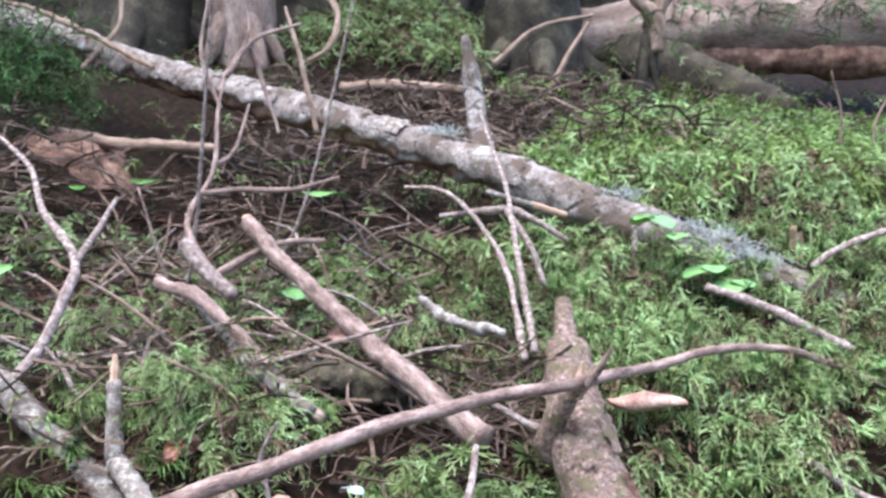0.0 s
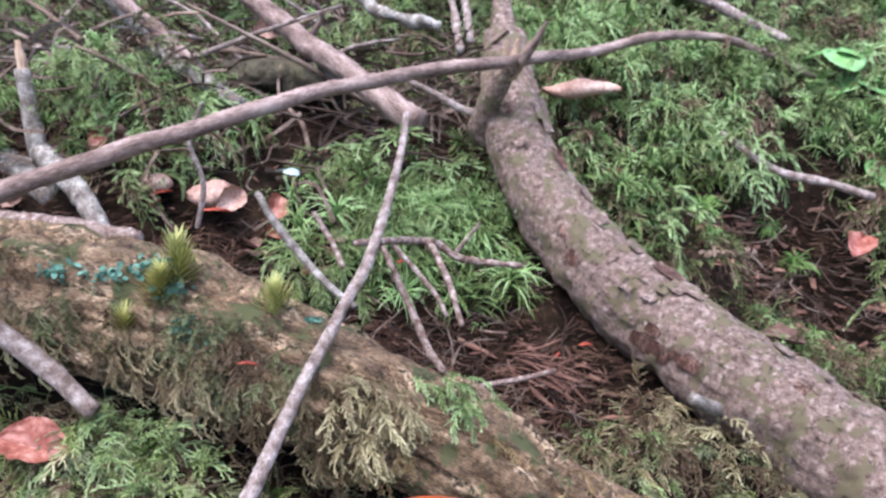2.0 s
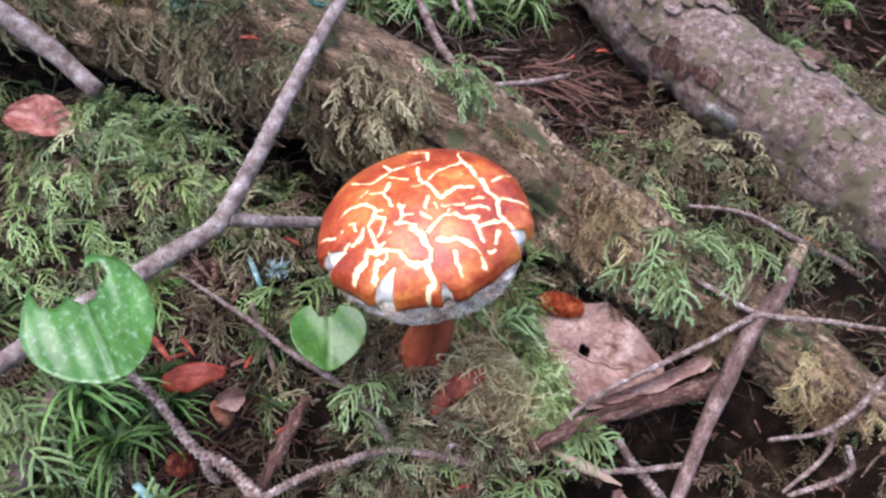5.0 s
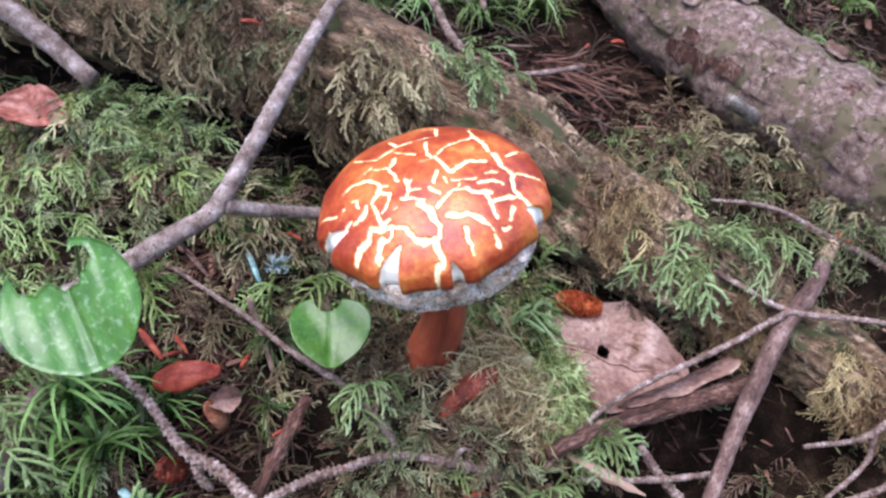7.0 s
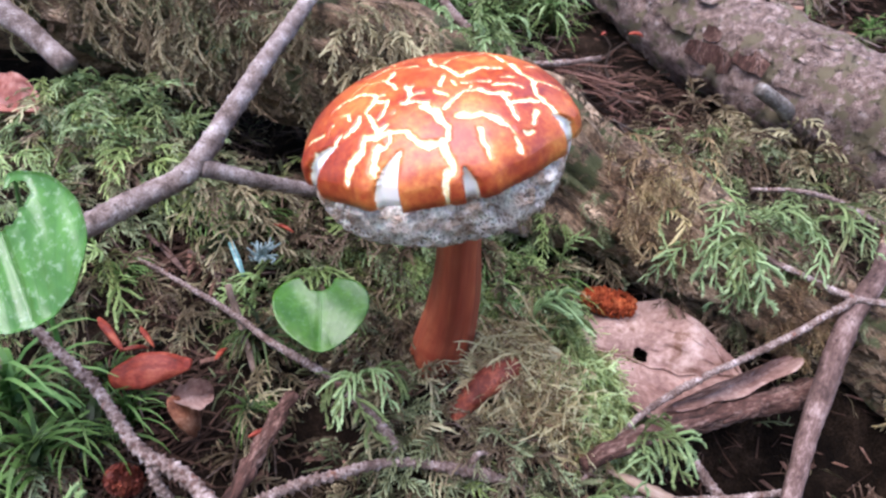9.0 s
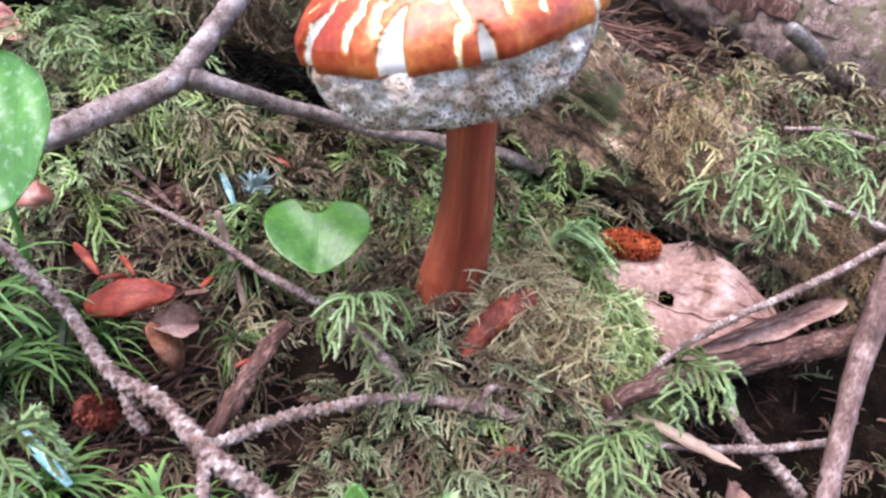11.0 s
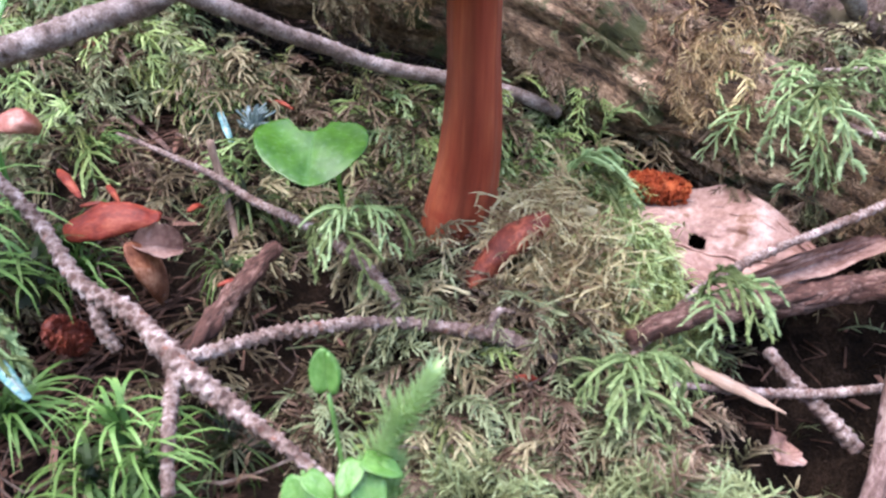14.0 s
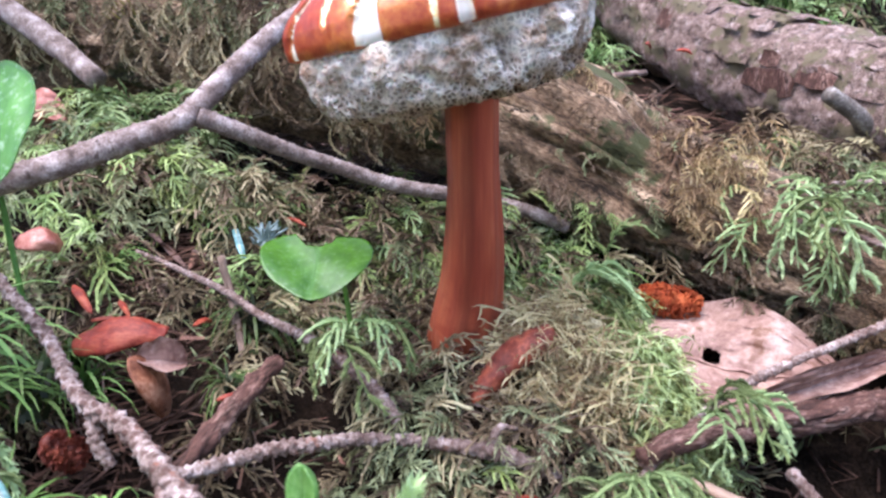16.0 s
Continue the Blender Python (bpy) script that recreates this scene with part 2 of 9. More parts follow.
M_SCRAP = surface("red_brown_scrap", [(0.3, (0.04, 0.02, 0.014)), (0.5, (0.12, 0.06, 0.042)), (0.7, (0.3, 0.175, 0.125))], 90, 700,
                  rough=0.7, bump=0.6, depth=0.0006, rand=1.2, island=True)
M_CONE_SCALE = surface("translucent_brown_scale", [(0.36, (0.1, 0.03, 0.015)), (0.5, (0.24, 0.09, 0.045)), (0.64, (0.45, 0.24, 0.15))], 150, 900,
                       rough=0.5, bump=0.8, depth=0.0008, rand=0, stretch=(0.5, 1, 1))
M_CONE = surface("orange_cone", [(0.36, (0.12, 0.018, 0.007)), (0.5, (0.42, 0.075, 0.022)), (0.64, (0.66, 0.2, 0.07))], 300, 1500, bump=0.8,
                 depth=0.0005, rand=0.3)
M_NEEDLE = surface("blue_green_needle", [(0.36, (0.04, 0.14, 0.14)), (0.5, (0.12, 0.3, 0.3)), (0.62, (0.42, 0.6, 0.6))], 200, 900, rough=0.4,
                   spec=0.5, bump=0.2, depth=0.0003)
M_LICHEN = surface("grey_green_lichen", [(0.34, (0.1, 0.15, 0.145)), (0.5, (0.24, 0.31, 0.3)), (0.66, (0.45, 0.52, 0.5))], 200, 900, bump=0.7,
                   depth=0.0006)
M_LICHEN_PALE = surface("pale_grey_lichen", [(0.34, (0.14, 0.155, 0.145)), (0.5, (0.3, 0.325, 0.31)), (0.66, (0.5, 0.53, 0.51))], 200, 900, bump=0.7, depth=0.001)
M_TEAL_LICHEN = surface("teal_crust_lichen", [(0.3, (0.035, 0.085, 0.06)), (0.5, (0.085, 0.19, 0.14)), (0.7, (0.22, 0.37, 0.29))], 200, 900,
                        bump=0.8, depth=0.0008)

# most ramps start near black: gap shade is put into the base colour
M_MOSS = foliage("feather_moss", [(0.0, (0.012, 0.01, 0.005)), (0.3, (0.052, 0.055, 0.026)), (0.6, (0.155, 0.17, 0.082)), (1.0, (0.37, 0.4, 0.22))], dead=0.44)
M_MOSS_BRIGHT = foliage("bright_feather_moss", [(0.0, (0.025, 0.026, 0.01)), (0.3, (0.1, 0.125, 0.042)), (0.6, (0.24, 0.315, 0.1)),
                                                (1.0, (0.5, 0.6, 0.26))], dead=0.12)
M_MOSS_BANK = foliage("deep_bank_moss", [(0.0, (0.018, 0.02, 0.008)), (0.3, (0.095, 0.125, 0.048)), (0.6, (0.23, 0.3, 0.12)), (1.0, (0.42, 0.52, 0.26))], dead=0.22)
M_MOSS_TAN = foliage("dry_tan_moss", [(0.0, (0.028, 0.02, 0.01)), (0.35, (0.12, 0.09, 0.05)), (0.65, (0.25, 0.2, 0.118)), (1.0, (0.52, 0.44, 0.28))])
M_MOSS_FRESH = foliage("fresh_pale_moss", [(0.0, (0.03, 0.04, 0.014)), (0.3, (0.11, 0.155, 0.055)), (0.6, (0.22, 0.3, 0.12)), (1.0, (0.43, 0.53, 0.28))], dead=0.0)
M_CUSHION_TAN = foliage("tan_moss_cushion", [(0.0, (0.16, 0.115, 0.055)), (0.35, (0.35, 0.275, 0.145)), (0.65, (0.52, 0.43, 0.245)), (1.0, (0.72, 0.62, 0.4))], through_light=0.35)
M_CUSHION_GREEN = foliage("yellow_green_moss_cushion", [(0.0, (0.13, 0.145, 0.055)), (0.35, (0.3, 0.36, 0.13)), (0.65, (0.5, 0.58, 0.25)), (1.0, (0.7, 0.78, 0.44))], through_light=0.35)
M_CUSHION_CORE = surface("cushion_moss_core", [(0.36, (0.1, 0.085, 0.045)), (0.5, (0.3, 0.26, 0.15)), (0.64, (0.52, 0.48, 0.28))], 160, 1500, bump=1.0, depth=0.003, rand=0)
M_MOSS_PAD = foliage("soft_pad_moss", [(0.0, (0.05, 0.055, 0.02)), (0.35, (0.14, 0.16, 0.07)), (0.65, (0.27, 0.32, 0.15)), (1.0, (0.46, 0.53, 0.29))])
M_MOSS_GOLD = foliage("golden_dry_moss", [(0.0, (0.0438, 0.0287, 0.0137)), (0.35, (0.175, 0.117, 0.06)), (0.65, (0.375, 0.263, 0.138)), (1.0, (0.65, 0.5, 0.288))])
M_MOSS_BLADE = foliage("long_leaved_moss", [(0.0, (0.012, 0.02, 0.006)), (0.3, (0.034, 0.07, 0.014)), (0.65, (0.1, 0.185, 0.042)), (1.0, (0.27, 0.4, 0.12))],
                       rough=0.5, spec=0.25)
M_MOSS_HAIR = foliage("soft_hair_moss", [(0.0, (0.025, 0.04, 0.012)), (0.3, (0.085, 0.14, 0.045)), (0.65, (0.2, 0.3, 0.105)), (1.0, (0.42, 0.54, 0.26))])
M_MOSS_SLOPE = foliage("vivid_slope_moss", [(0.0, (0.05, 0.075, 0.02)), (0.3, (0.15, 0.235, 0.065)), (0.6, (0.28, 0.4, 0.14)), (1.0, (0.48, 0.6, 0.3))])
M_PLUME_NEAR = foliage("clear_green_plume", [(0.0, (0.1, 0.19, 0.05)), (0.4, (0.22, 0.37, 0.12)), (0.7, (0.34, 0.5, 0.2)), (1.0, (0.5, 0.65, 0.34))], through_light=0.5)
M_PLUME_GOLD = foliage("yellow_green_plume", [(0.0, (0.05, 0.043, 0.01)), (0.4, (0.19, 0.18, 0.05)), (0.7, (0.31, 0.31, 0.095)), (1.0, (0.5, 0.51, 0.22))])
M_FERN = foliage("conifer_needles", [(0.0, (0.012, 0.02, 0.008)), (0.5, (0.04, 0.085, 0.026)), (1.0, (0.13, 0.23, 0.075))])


def leaf_mat(name, dark, light, vein, white=0.0):
    m, nt, b = base_mat(name, 0.27, 0.6)
    at = nt.nodes.new("ShaderNodeAttribute")
    at.attribute_name = "leaf"
    sep = nt.nodes.new("ShaderNodeSeparateXYZ")
    nt.links.new(at.outputs["Vector"], sep.inputs[0])
    flat = nt.nodes.new("ShaderNodeCombineXYZ")
    for axis in "XY":
        nt.links.new(sep.outputs[axis], flat.inputs[axis])
    n1, n2 = noise_node(nt, flat.outputs[0], 4, 5), noise_node(nt, flat.outputs[0], 15, 5, 0.7)
    r = ramp_node(nt, [(0.3, dark), (0.7, light)])
    nt.links.new(n1.outputs["Fac"], r.inputs["Fac"])
    # curved veins that run from the stalk to the tip
    w = nt.nodes.new("ShaderNodeMath")
    w.operation = "SINE"
    nt.links.new(math_node(nt, "MULTIPLY", sep.outputs["Z"], 26.0), w.inputs[0])
    k = ramp_node(nt, [(0.9, (0, 0, 0)), (1.0, (1, 1, 1))])
    nt.links.new(w.outputs[0], k.inputs["Fac"])
    mid = ramp_node(nt, [(0.012, (1, 1, 1)), (0.035, (0, 0, 0))])
    nt.links.new(math_node(nt, "ABSOLUTE", sep.outputs["X"], 0), mid.inputs["Fac"])
    c = mix_node(nt, math_node(nt, "MULTIPLY", k.outputs[0], 0.3), r.outputs[0], dark)
    c = mix_node(nt, math_node(nt, "MULTIPLY", mid.outputs[0], 0.22), c, vein)
    if white:
        s = ramp_node(nt, [(0.53, (0, 0, 0)), (0.63, (1, 1, 1))])
        nt.links.new(n2.outputs["Fac"], s.inputs["Fac"])
        c = mix_node(nt, math_node(nt, "MULTIPLY", s.outputs[0], white), c, (0.6, 0.72, 0.55))
    nt.links.new(c, b.inputs["Base Color"])
    bump_node(nt, b, math_node(nt, "ADD", n2.outputs["Fac"], math_node(nt, "MULTIPLY", k.outputs[0], -0.2)), 0.3, 0.0005)
    tr = nt.nodes.new("ShaderNodeBsdfTranslucent")
    nt.links.new(c, tr.inputs["Color"])
    mx = nt.nodes.new("ShaderNodeMixShader")
    mx.inputs[0].default_value = 0.22
    nt.links.new(b.outputs[0], mx.inputs[1])
    nt.links.new(tr.outputs[0], mx.inputs[2])
    nt.links.new(mx.outputs[0], nt.nodes["Material Output"].inputs["Surface"])
    return m


M_LEAF = leaf_mat("green_leaf", (0.035, 0.125, 0.016), (0.1, 0.265, 0.048), (0.2, 0.38, 0.15), 0.24)
M_LEAF_DARK = leaf_mat("dark_glossy_leaf", (0.026, 0.095, 0.005), (0.07, 0.19, 0.014), (0.13, 0.29, 0.08), 0.06)
M_SEEDLING = leaf_mat("fresh_seedling_leaf", (0.07, 0.2, 0.03), (0.17, 0.35, 0.085), (0.28, 0.44, 0.17), 0.1)
M_LEAF_LIGHT = leaf_mat("light_green_leaf", (0.14, 0.33, 0.1), (0.27, 0.5, 0.19), (0.38, 0.58, 0.3))


def cap_mat():
    m, nt, b = base_mat("cracked_orange_cap", 0.34, 0.5)
    at = nt.nodes.new("ShaderNodeAttribute")
    at.attribute_name = "crack"
    pos = nt.nodes.new("ShaderNodeTexCoord").outputs["Object"]
    n1, n2, n3 = noise_node(nt, pos, 62, 5), noise_node(nt, pos, 520, 4, 0.7), noise_node(nt, pos, 900, 3)
    r = ramp_node(nt, [(0.36, (0.17, 0.018, 0.009)), (0.46, (0.32, 0.045, 0.016)), (0.55, (0.46, 0.115, 0.028)), (0.66, (0.62, 0.26, 0.065))])
    f = math_node(nt, "ADD", math_node(nt, "MULTIPLY", n1.outputs["Fac"], 0.68), math_node(nt, "MULTIPLY", n2.outputs["Fac"], 0.32))
    nt.links.new(f, r.inputs["Fac"])
    cream = ramp_node(nt, [(0.35, (0.8, 0.58, 0.24)), (0.6, (0.9, 0.82, 0.55))])
    nt.links.new(n3.outputs["Fac"], cream.inputs["Fac"])
    # crack edge, slightly frayed
    d = math_node(nt, "ADD", at.outputs["Fac"], math_node(nt, "MULTIPLY", math_node(nt, "SUBTRACT", n2.outputs["Fac"], 0.5), 0.5))
    k = ramp_node(nt, [(0.48, (0, 0, 0)), (0.56, (1, 1, 1))])
    nt.links.new(d, k.inputs["Fac"])
    fl = nt.nodes.new("ShaderNodeAttribute")
    fl.attribute_name = "flesh"
    pale = mix_node(nt, fl.outputs["Fac"], cream.outputs[0], (0.9, 0.87, 0.8))
    # the skin thins to yellow-orange along the cracks
    thin = ramp_node(nt, [(0.22, (0, 0, 0)), (0.48, (1, 1, 1))])
    nt.links.new(d, thin.inputs["Fac"])
    skin = mix_node(nt, math_node(nt, "MULTIPLY", thin.outputs[0], 0.4), r.outputs[0], (0.66, 0.26, 0.05))
    nt.links.new(mix_node(nt, k.outputs[0], skin, pale), b.inputs["Base Color"])
    rr = nt.nodes.new("ShaderNodeMapRange")
    rr.inputs[3].default_value, rr.inputs[4].default_value = 0.36, 0.8
    nt.links.new(k.outputs[0], rr.inputs[0])
    nt.links.new(rr.outputs[0], b.inputs["Roughness"])
    bump_node(nt, b, n2.outputs["Fac"], 0.2, 0.0006)
    b.inputs["Subsurface Weight"].default_value = 0.12
    b.inputs["Subsurface Scale"].default_value = 0.002
    return m


def pore_mat():
    m, nt, b = base_mat("grey_white_pores", 0.8, 0.3)
    pos = nt.nodes.new("ShaderNodeTexCoord").outputs["Object"]
    v = nt.nodes.new("ShaderNodeTexVoronoi")
    v.feature = "DISTANCE_TO_EDGE"
    v.inputs["Scale"].default_value = 780
    bent = noise_node(nt, pos, 420, 3)
    nt.links.new(mix_node(nt, 0.0016, pos, bent.outputs["Color"], "ADD"), v.inputs["Vector"])
    n1, n2 = noise_node(nt, pos, 110, 5, 0.65), noise_node(nt, pos, 300, 4)
    low = nt.nodes.new("ShaderNodeAttribute")
    low.attribute_name = "age"
    r = ramp_node(nt, [(0.36, (0.3, 0.19, 0.125)), (0.45, (0.6, 0.47, 0.37)), (0.58, (0.92, 0.83, 0.73))])
    nt.links.new(n1.outputs["Fac"], r.inputs["Fac"])
    k = ramp_node(nt, [(0.08, (1, 1, 1)), (0.24, (0.09, 0.05, 0.032))])
    nt.links.new(v.outputs["Distance"], k.inputs["Fac"])
    inv = ramp_node(nt, [(0.28, (0, 0, 0)), (0.42, (1, 1, 1))])
    nt.links.new(n2.outputs["Fac"], inv.inputs["Fac"])
    # the mouths of the tubes are open and stained brown, the young edge is closed and white
    stain = mix_node(nt, math_node(nt, "MULTIPLY", low.outputs["Fac"], 0.6), r.outputs[0], (0.42, 0.32, 0.24))
    pit = math_node(nt, "MULTIPLY", inv.outputs[0], math_node(nt, "ADD", math_node(nt, "MULTIPLY", low.outputs["Fac"], 0.6), 0.4))
    nt.links.new(mix_node(nt, pit, stain, mix_node(nt, 1.0, stain, k.outputs[0], "MULTIPLY")), b.inputs["Base Color"])
    bump_node(nt, b, math_node(nt, "MULTIPLY", v.outputs["Distance"], -1.0), 0.9, 0.0012)
    b.inputs["Subsurface Weight"].default_value = 0.1
    b.inputs["Subsurface Scale"].default_value = 0.002
    return m


M_CAP, M_PORE = cap_mat(), pore_mat()


def stem_mat():
    m, nt, b = base_mat("red_brown_stem", 0.42, 0.45)
    at = nt.nodes.new("ShaderNodeAttribute")
    at.attribute_name = "grain"
    mp = nt.nodes.new("ShaderNodeMapping")
    mp.inputs["Scale"].default_value = (1, 1, 0.05)
    nt.links.new(at.outputs["Vector"], mp.inputs["Vector"])
    n1, n2, n3 = noise_node(nt, mp.outputs[0], 190, 3), noise_node(nt, mp.outputs[0], 900, 4), noise_node(nt, at.outputs["Vector"], 260, 5)
    f = math_node(nt, "ADD", math_node(nt, "MULTIPLY", n1.outputs["Fac"], 0.7), math_node(nt, "MULTIPLY", n2.outputs["Fac"], 0.3))
    r = ramp_node(nt, [(0.36, (0.22, 0.032, 0.018)), (0.48, (0.3, 0.05, 0.025)), (0.57, (0.38, 0.074, 0.034)), (0.68, (0.5, 0.14, 0.062))])
    nt.links.new(f, r.inputs["Fac"])
    sep = nt.nodes.new("ShaderNodeSeparateXYZ")
    nt.links.new(at.outputs["Vector"], sep.inputs[0])
    foot = nt.nodes.new("ShaderNodeMapRange")
    foot.inputs[1].default_value, foot.inputs[2].default_value, foot.inputs[3].default_value, foot.inputs[4].default_value = 0.012, 0.05, 0.7, 0.0
    nt.links.new(math_node(nt, "ADD", sep.outputs["Z"], math_node(nt, "MULTIPLY", math_node(nt, "SUBTRACT", n3.outputs["Fac"], 0.5), 0.07)), foot.inputs[0])
    # a dark streak up the middle of the stem
    side = math_node(nt, "ADD", math_node(nt, "ADD", sep.outputs["X"], -0.0012), math_node(nt, "MULTIPLY", math_node(nt, "SUBTRACT", n1.outputs["Fac"], 0.5), 0.006))
    streak = nt.nodes.new("ShaderNodeMapRange")
    streak.inputs[1].default_value, streak.inputs[2].default_value, streak.inputs[3].default_value, streak.inputs[4].default_value = 0.0006, 0.0034, 0.5, 0.0
    nt.links.new(math_node(nt, "ABSOLUTE", side, 0), streak.inputs[0])
    mottle = ramp_node(nt, [(0.4, (0.3, 0.055, 0.026)), (0.6, (0.55, 0.18, 0.08))])
    nt.links.new(n3.outputs["Fac"], mottle.inputs["Fac"])
    nt.links.new(mix_node(nt, streak.outputs[0], mix_node(nt, foot.outputs[0], r.outputs[0], mottle.outputs[0]), (0.085, 0.014, 0.011)), b.inputs["Base Color"])
    bump_node(nt, b, f, 0.5, 0.0008)
    return m


M_STEM = stem_mat()

# ---------------------------------------------------------------- building helpers


def mesh_from(name, verts, faces, mats, attrs=(), smooth=True, index=None):
    """A mesh from arrays. faces: one array of triangles or of quads, or a list of them. attrs: (name, type, values) on the points."""
    me = bpy.data.meshes.new(name)
    faces = [faces] if isinstance(faces, np.ndarray) else faces
    loops = np.concatenate([f.ravel() for f in faces]).astype(np.int32)
    size = np.concatenate([np.full(len(f), f.shape[1], np.int32) for f in faces])
    me.vertices.add(len(verts))
    me.vertices.foreach_set("co", np.ascontiguousarray(verts, np.float32).ravel())
    me.loops.add(len(loops))
    me.loops.foreach_set("vertex_index", loops)
    me.polygons.add(len(size))
    me.polygons.foreach_set("loop_start", np.concatenate([[0], np.cumsum(size)[:-1]]).astype(np.int32))
    me.polygons.foreach_set("loop_total", size)
    me.polygons.foreach_set("use_smooth", np.full(len(size), smooth))
    if index is not None:
        me.polygons.foreach_set("material_index", index.astype(np.int32))
    for key, kind, values in attrs:
        a = me.attributes.new(key, kind, "POINT")
        a.data.foreach_set("vector" if kind == "FLOAT_VECTOR" else "value", np.ascontiguousarray(values, np.float32).ravel())
    for mt in mats if isinstance(mats, (list, tuple)) else [mats]:
        me.materials.append(mt)
    me.update(calc_edges=True)
    me.validate()
    return me


def thing(name, label, category, at=(0, 0, 0), group="", kind="", data=None):
    ob = new(name, data)
    ob.location = at
    return tagged(ob, label, category, group, kind)


def part(name, data, parent, label=""):
    ob = new(name, data)
    ob.parent = parent
    return tagged(ob, label) if label else ob


def vnoise(p, scale, seed=0):
    """Smooth value noise in [-1, 1] at the points p (n, 3)."""
    q = np.asarray(p, float) * scale + seed * 17.31
    i = np.floor(q).astype(np.int64)
    f = q - i
    f = f * f * (3 - 2 * f)
    out = 0.0
    for dx in (0, 1):
        for dy in (0, 1):
            for dz in (0, 1):
                h = (i[:, 0] + dx) * 374761393 + (i[:, 1] + dy) * 668265263 + (i[:, 2] + dz) * 2147483647 + seed * 7919
                h = (h ^ (h >> 13)) * 1274126177
                h = ((h ^ (h >> 16)) & 0xFFFF) / 32767.5 - 1
                w = (f[:, 0] if dx else 1 - f[:, 0]) * (f[:, 1] if dy else 1 - f[:, 1]) * (f[:, 2] if dz else 1 - f[:, 2])
                out = out + h * w
    return out


def spline(pts, step):
    """Catmull-Rom curve through pts, resampled at about that step."""
    p = np.array(pts, float)
    p = np.vstack([2 * p[0] - p[1], p, 2 * p[-1] - p[-2]])
    out = []
    for a, b, c, d in zip(p[:-3], p[1:-2], p[2:-1], p[3:]):
        n = max(2, int(np.linalg.norm(c - b) / step))
        t = np.linspace(0, 1, n, endpoint=False)[:, None]
        out.append(0.5 * (2 * b + (c - a) * t + (2 * a - 5 * b + 4 * c - d) * t**2 + (3 * b - a - 3 * c + d) * t**3))
    return np.vstack(out + [p[-2:-1]])


def tube_arrays(pts, radii, seg=10, step=0.004, rough=0.12, freq=90, pegs=0.0, seed=0, flat=1.0, wob=0.0, full=False):
    """A rough round stem along a curve: points, quads, end caps and the 'grain' attribute; in full, also where the leaf scars are."""
    c = spline(pts, step)
    n = len(c)
    s = np.concatenate([[0], np.cumsum(np.linalg.norm(np.diff(c, axis=0), axis=1))])
    r = np.interp(s / s[-1], np.linspace(0, 1, len(radii)), radii)
    if wob:
        # a crooked line, in steps a few thicknesses long
        f = 0.13 / r.mean()
        c = c + wob * r[:, None] * np.stack([vnoise(c, f, seed + 5), vnoise(c, f, seed + 6), vnoise(c, f, seed + 7)], -1)
    t = np.gradient(c, axis=0)
    t /= np.linalg.norm(t, axis=1)[:, None] + 1e-12
    up = np.array([0, 0, 1.0]) if abs(t[:, 2]).mean() < 0.8 else np.array([0, 1.0, 0])
    u = np.cross(t, up)
    u /= np.linalg.norm(u, axis=1)[:, None] + 1e-12
    v = np.cross(u, t)
    a = np.linspace(0, 2 * np.pi, seg, endpoint=False)
    ca, sa = np.cos(a)[None, :], np.sin(a)[None, :]
    d = u[:, None, :] * ca[..., None] + v[:, None, :] * sa[..., None] * flat
    g = np.stack([np.broadcast_to(ca * r[:, None], (n, seg)), np.broadcast_to(sa * r[:, None], (n, seg)), np.broadcast_to(s[:, None], (n, seg))], -1)
    base = (c[:, None, :] + d * r[:, None, None]).reshape(-1, 3)
    k = 1 + rough * (vnoise(base, freq, seed) + 0.5 * vnoise(base, freq * 2.7, seed + 1)).reshape(n, seg)
    scar = np.zeros((n, seg))
    if pegs:
        # raised leaf scars, in a spiral round the stem
        u1, v1 = np.broadcast_to(a[None, :] / (2 * np.pi) * 4, (n, seg)), np.broadcast_to(s[:, None] / np.clip(r.mean() * 1.3, 0.0013, 0.02), (n, seg))
        u1 = u1 + 0.5 * np.floor(v1) + 0.25 * vnoise(base, 300, seed + 2).reshape(n, seg)
        fu, fv = u1 % 1 - 0.5, v1 % 1
        scar = np.exp(-((fu / 0.27) ** 2)) * np.clip(fv * 1.5, 0, 1) * (fv < 0.72) * (0.85 + 0.5 * vnoise(base, 170, seed + 3).reshape(n, seg))
        if r.mean() > 0.0022:
            # small buds on the stouter sticks
            scar = np.exp(-((fu / 0.13) ** 2) - (((fv - 0.4) / 0.13) ** 2)) * (0.9 + 0.5 * vnoise(base, 170, seed + 3).reshape(n, seg))
        k = k + (0.58 if r.mean() <= 0.0022 else 0.45) * min(pegs, 1.0) * scar
        if r.mean() <= 0.0022:
            scar = np.exp(-((fu / 0.3) ** 2)) * np.clip((fv - 0.6) * 8, 0, 1) * (1.1 + 0.5 * vnoise(base, 500, seed + 4).reshape(n, seg))
    verts = (c[:, None, :] + d * (r[:, None] * k)[..., None]).reshape(-1, 3)
    i = np.arange(n - 1)[:, None] * seg + np.arange(seg)[None, :]
    j = np.arange(n - 1)[:, None] * seg + (np.arange(seg)[None, :] + 1) % seg
    quads = np.stack([i, j, j + seg, i + seg], -1).reshape(-1, 4)
    ends = np.vstack([c[0] - t[0] * r[0] * 0.3, c[-1] + t[-1] * r[-1] * 0.3])
    m = len(verts)
    verts = np.vstack([verts, ends])
    q = np.arange(seg)
    caps = np.vstack([np.stack([np.full(seg, m), (q + 1) % seg, q], -1), np.stack([np.full(seg, m + 1), (n - 1) * seg + q, (n - 1) * seg + (q + 1) % seg], -1)])
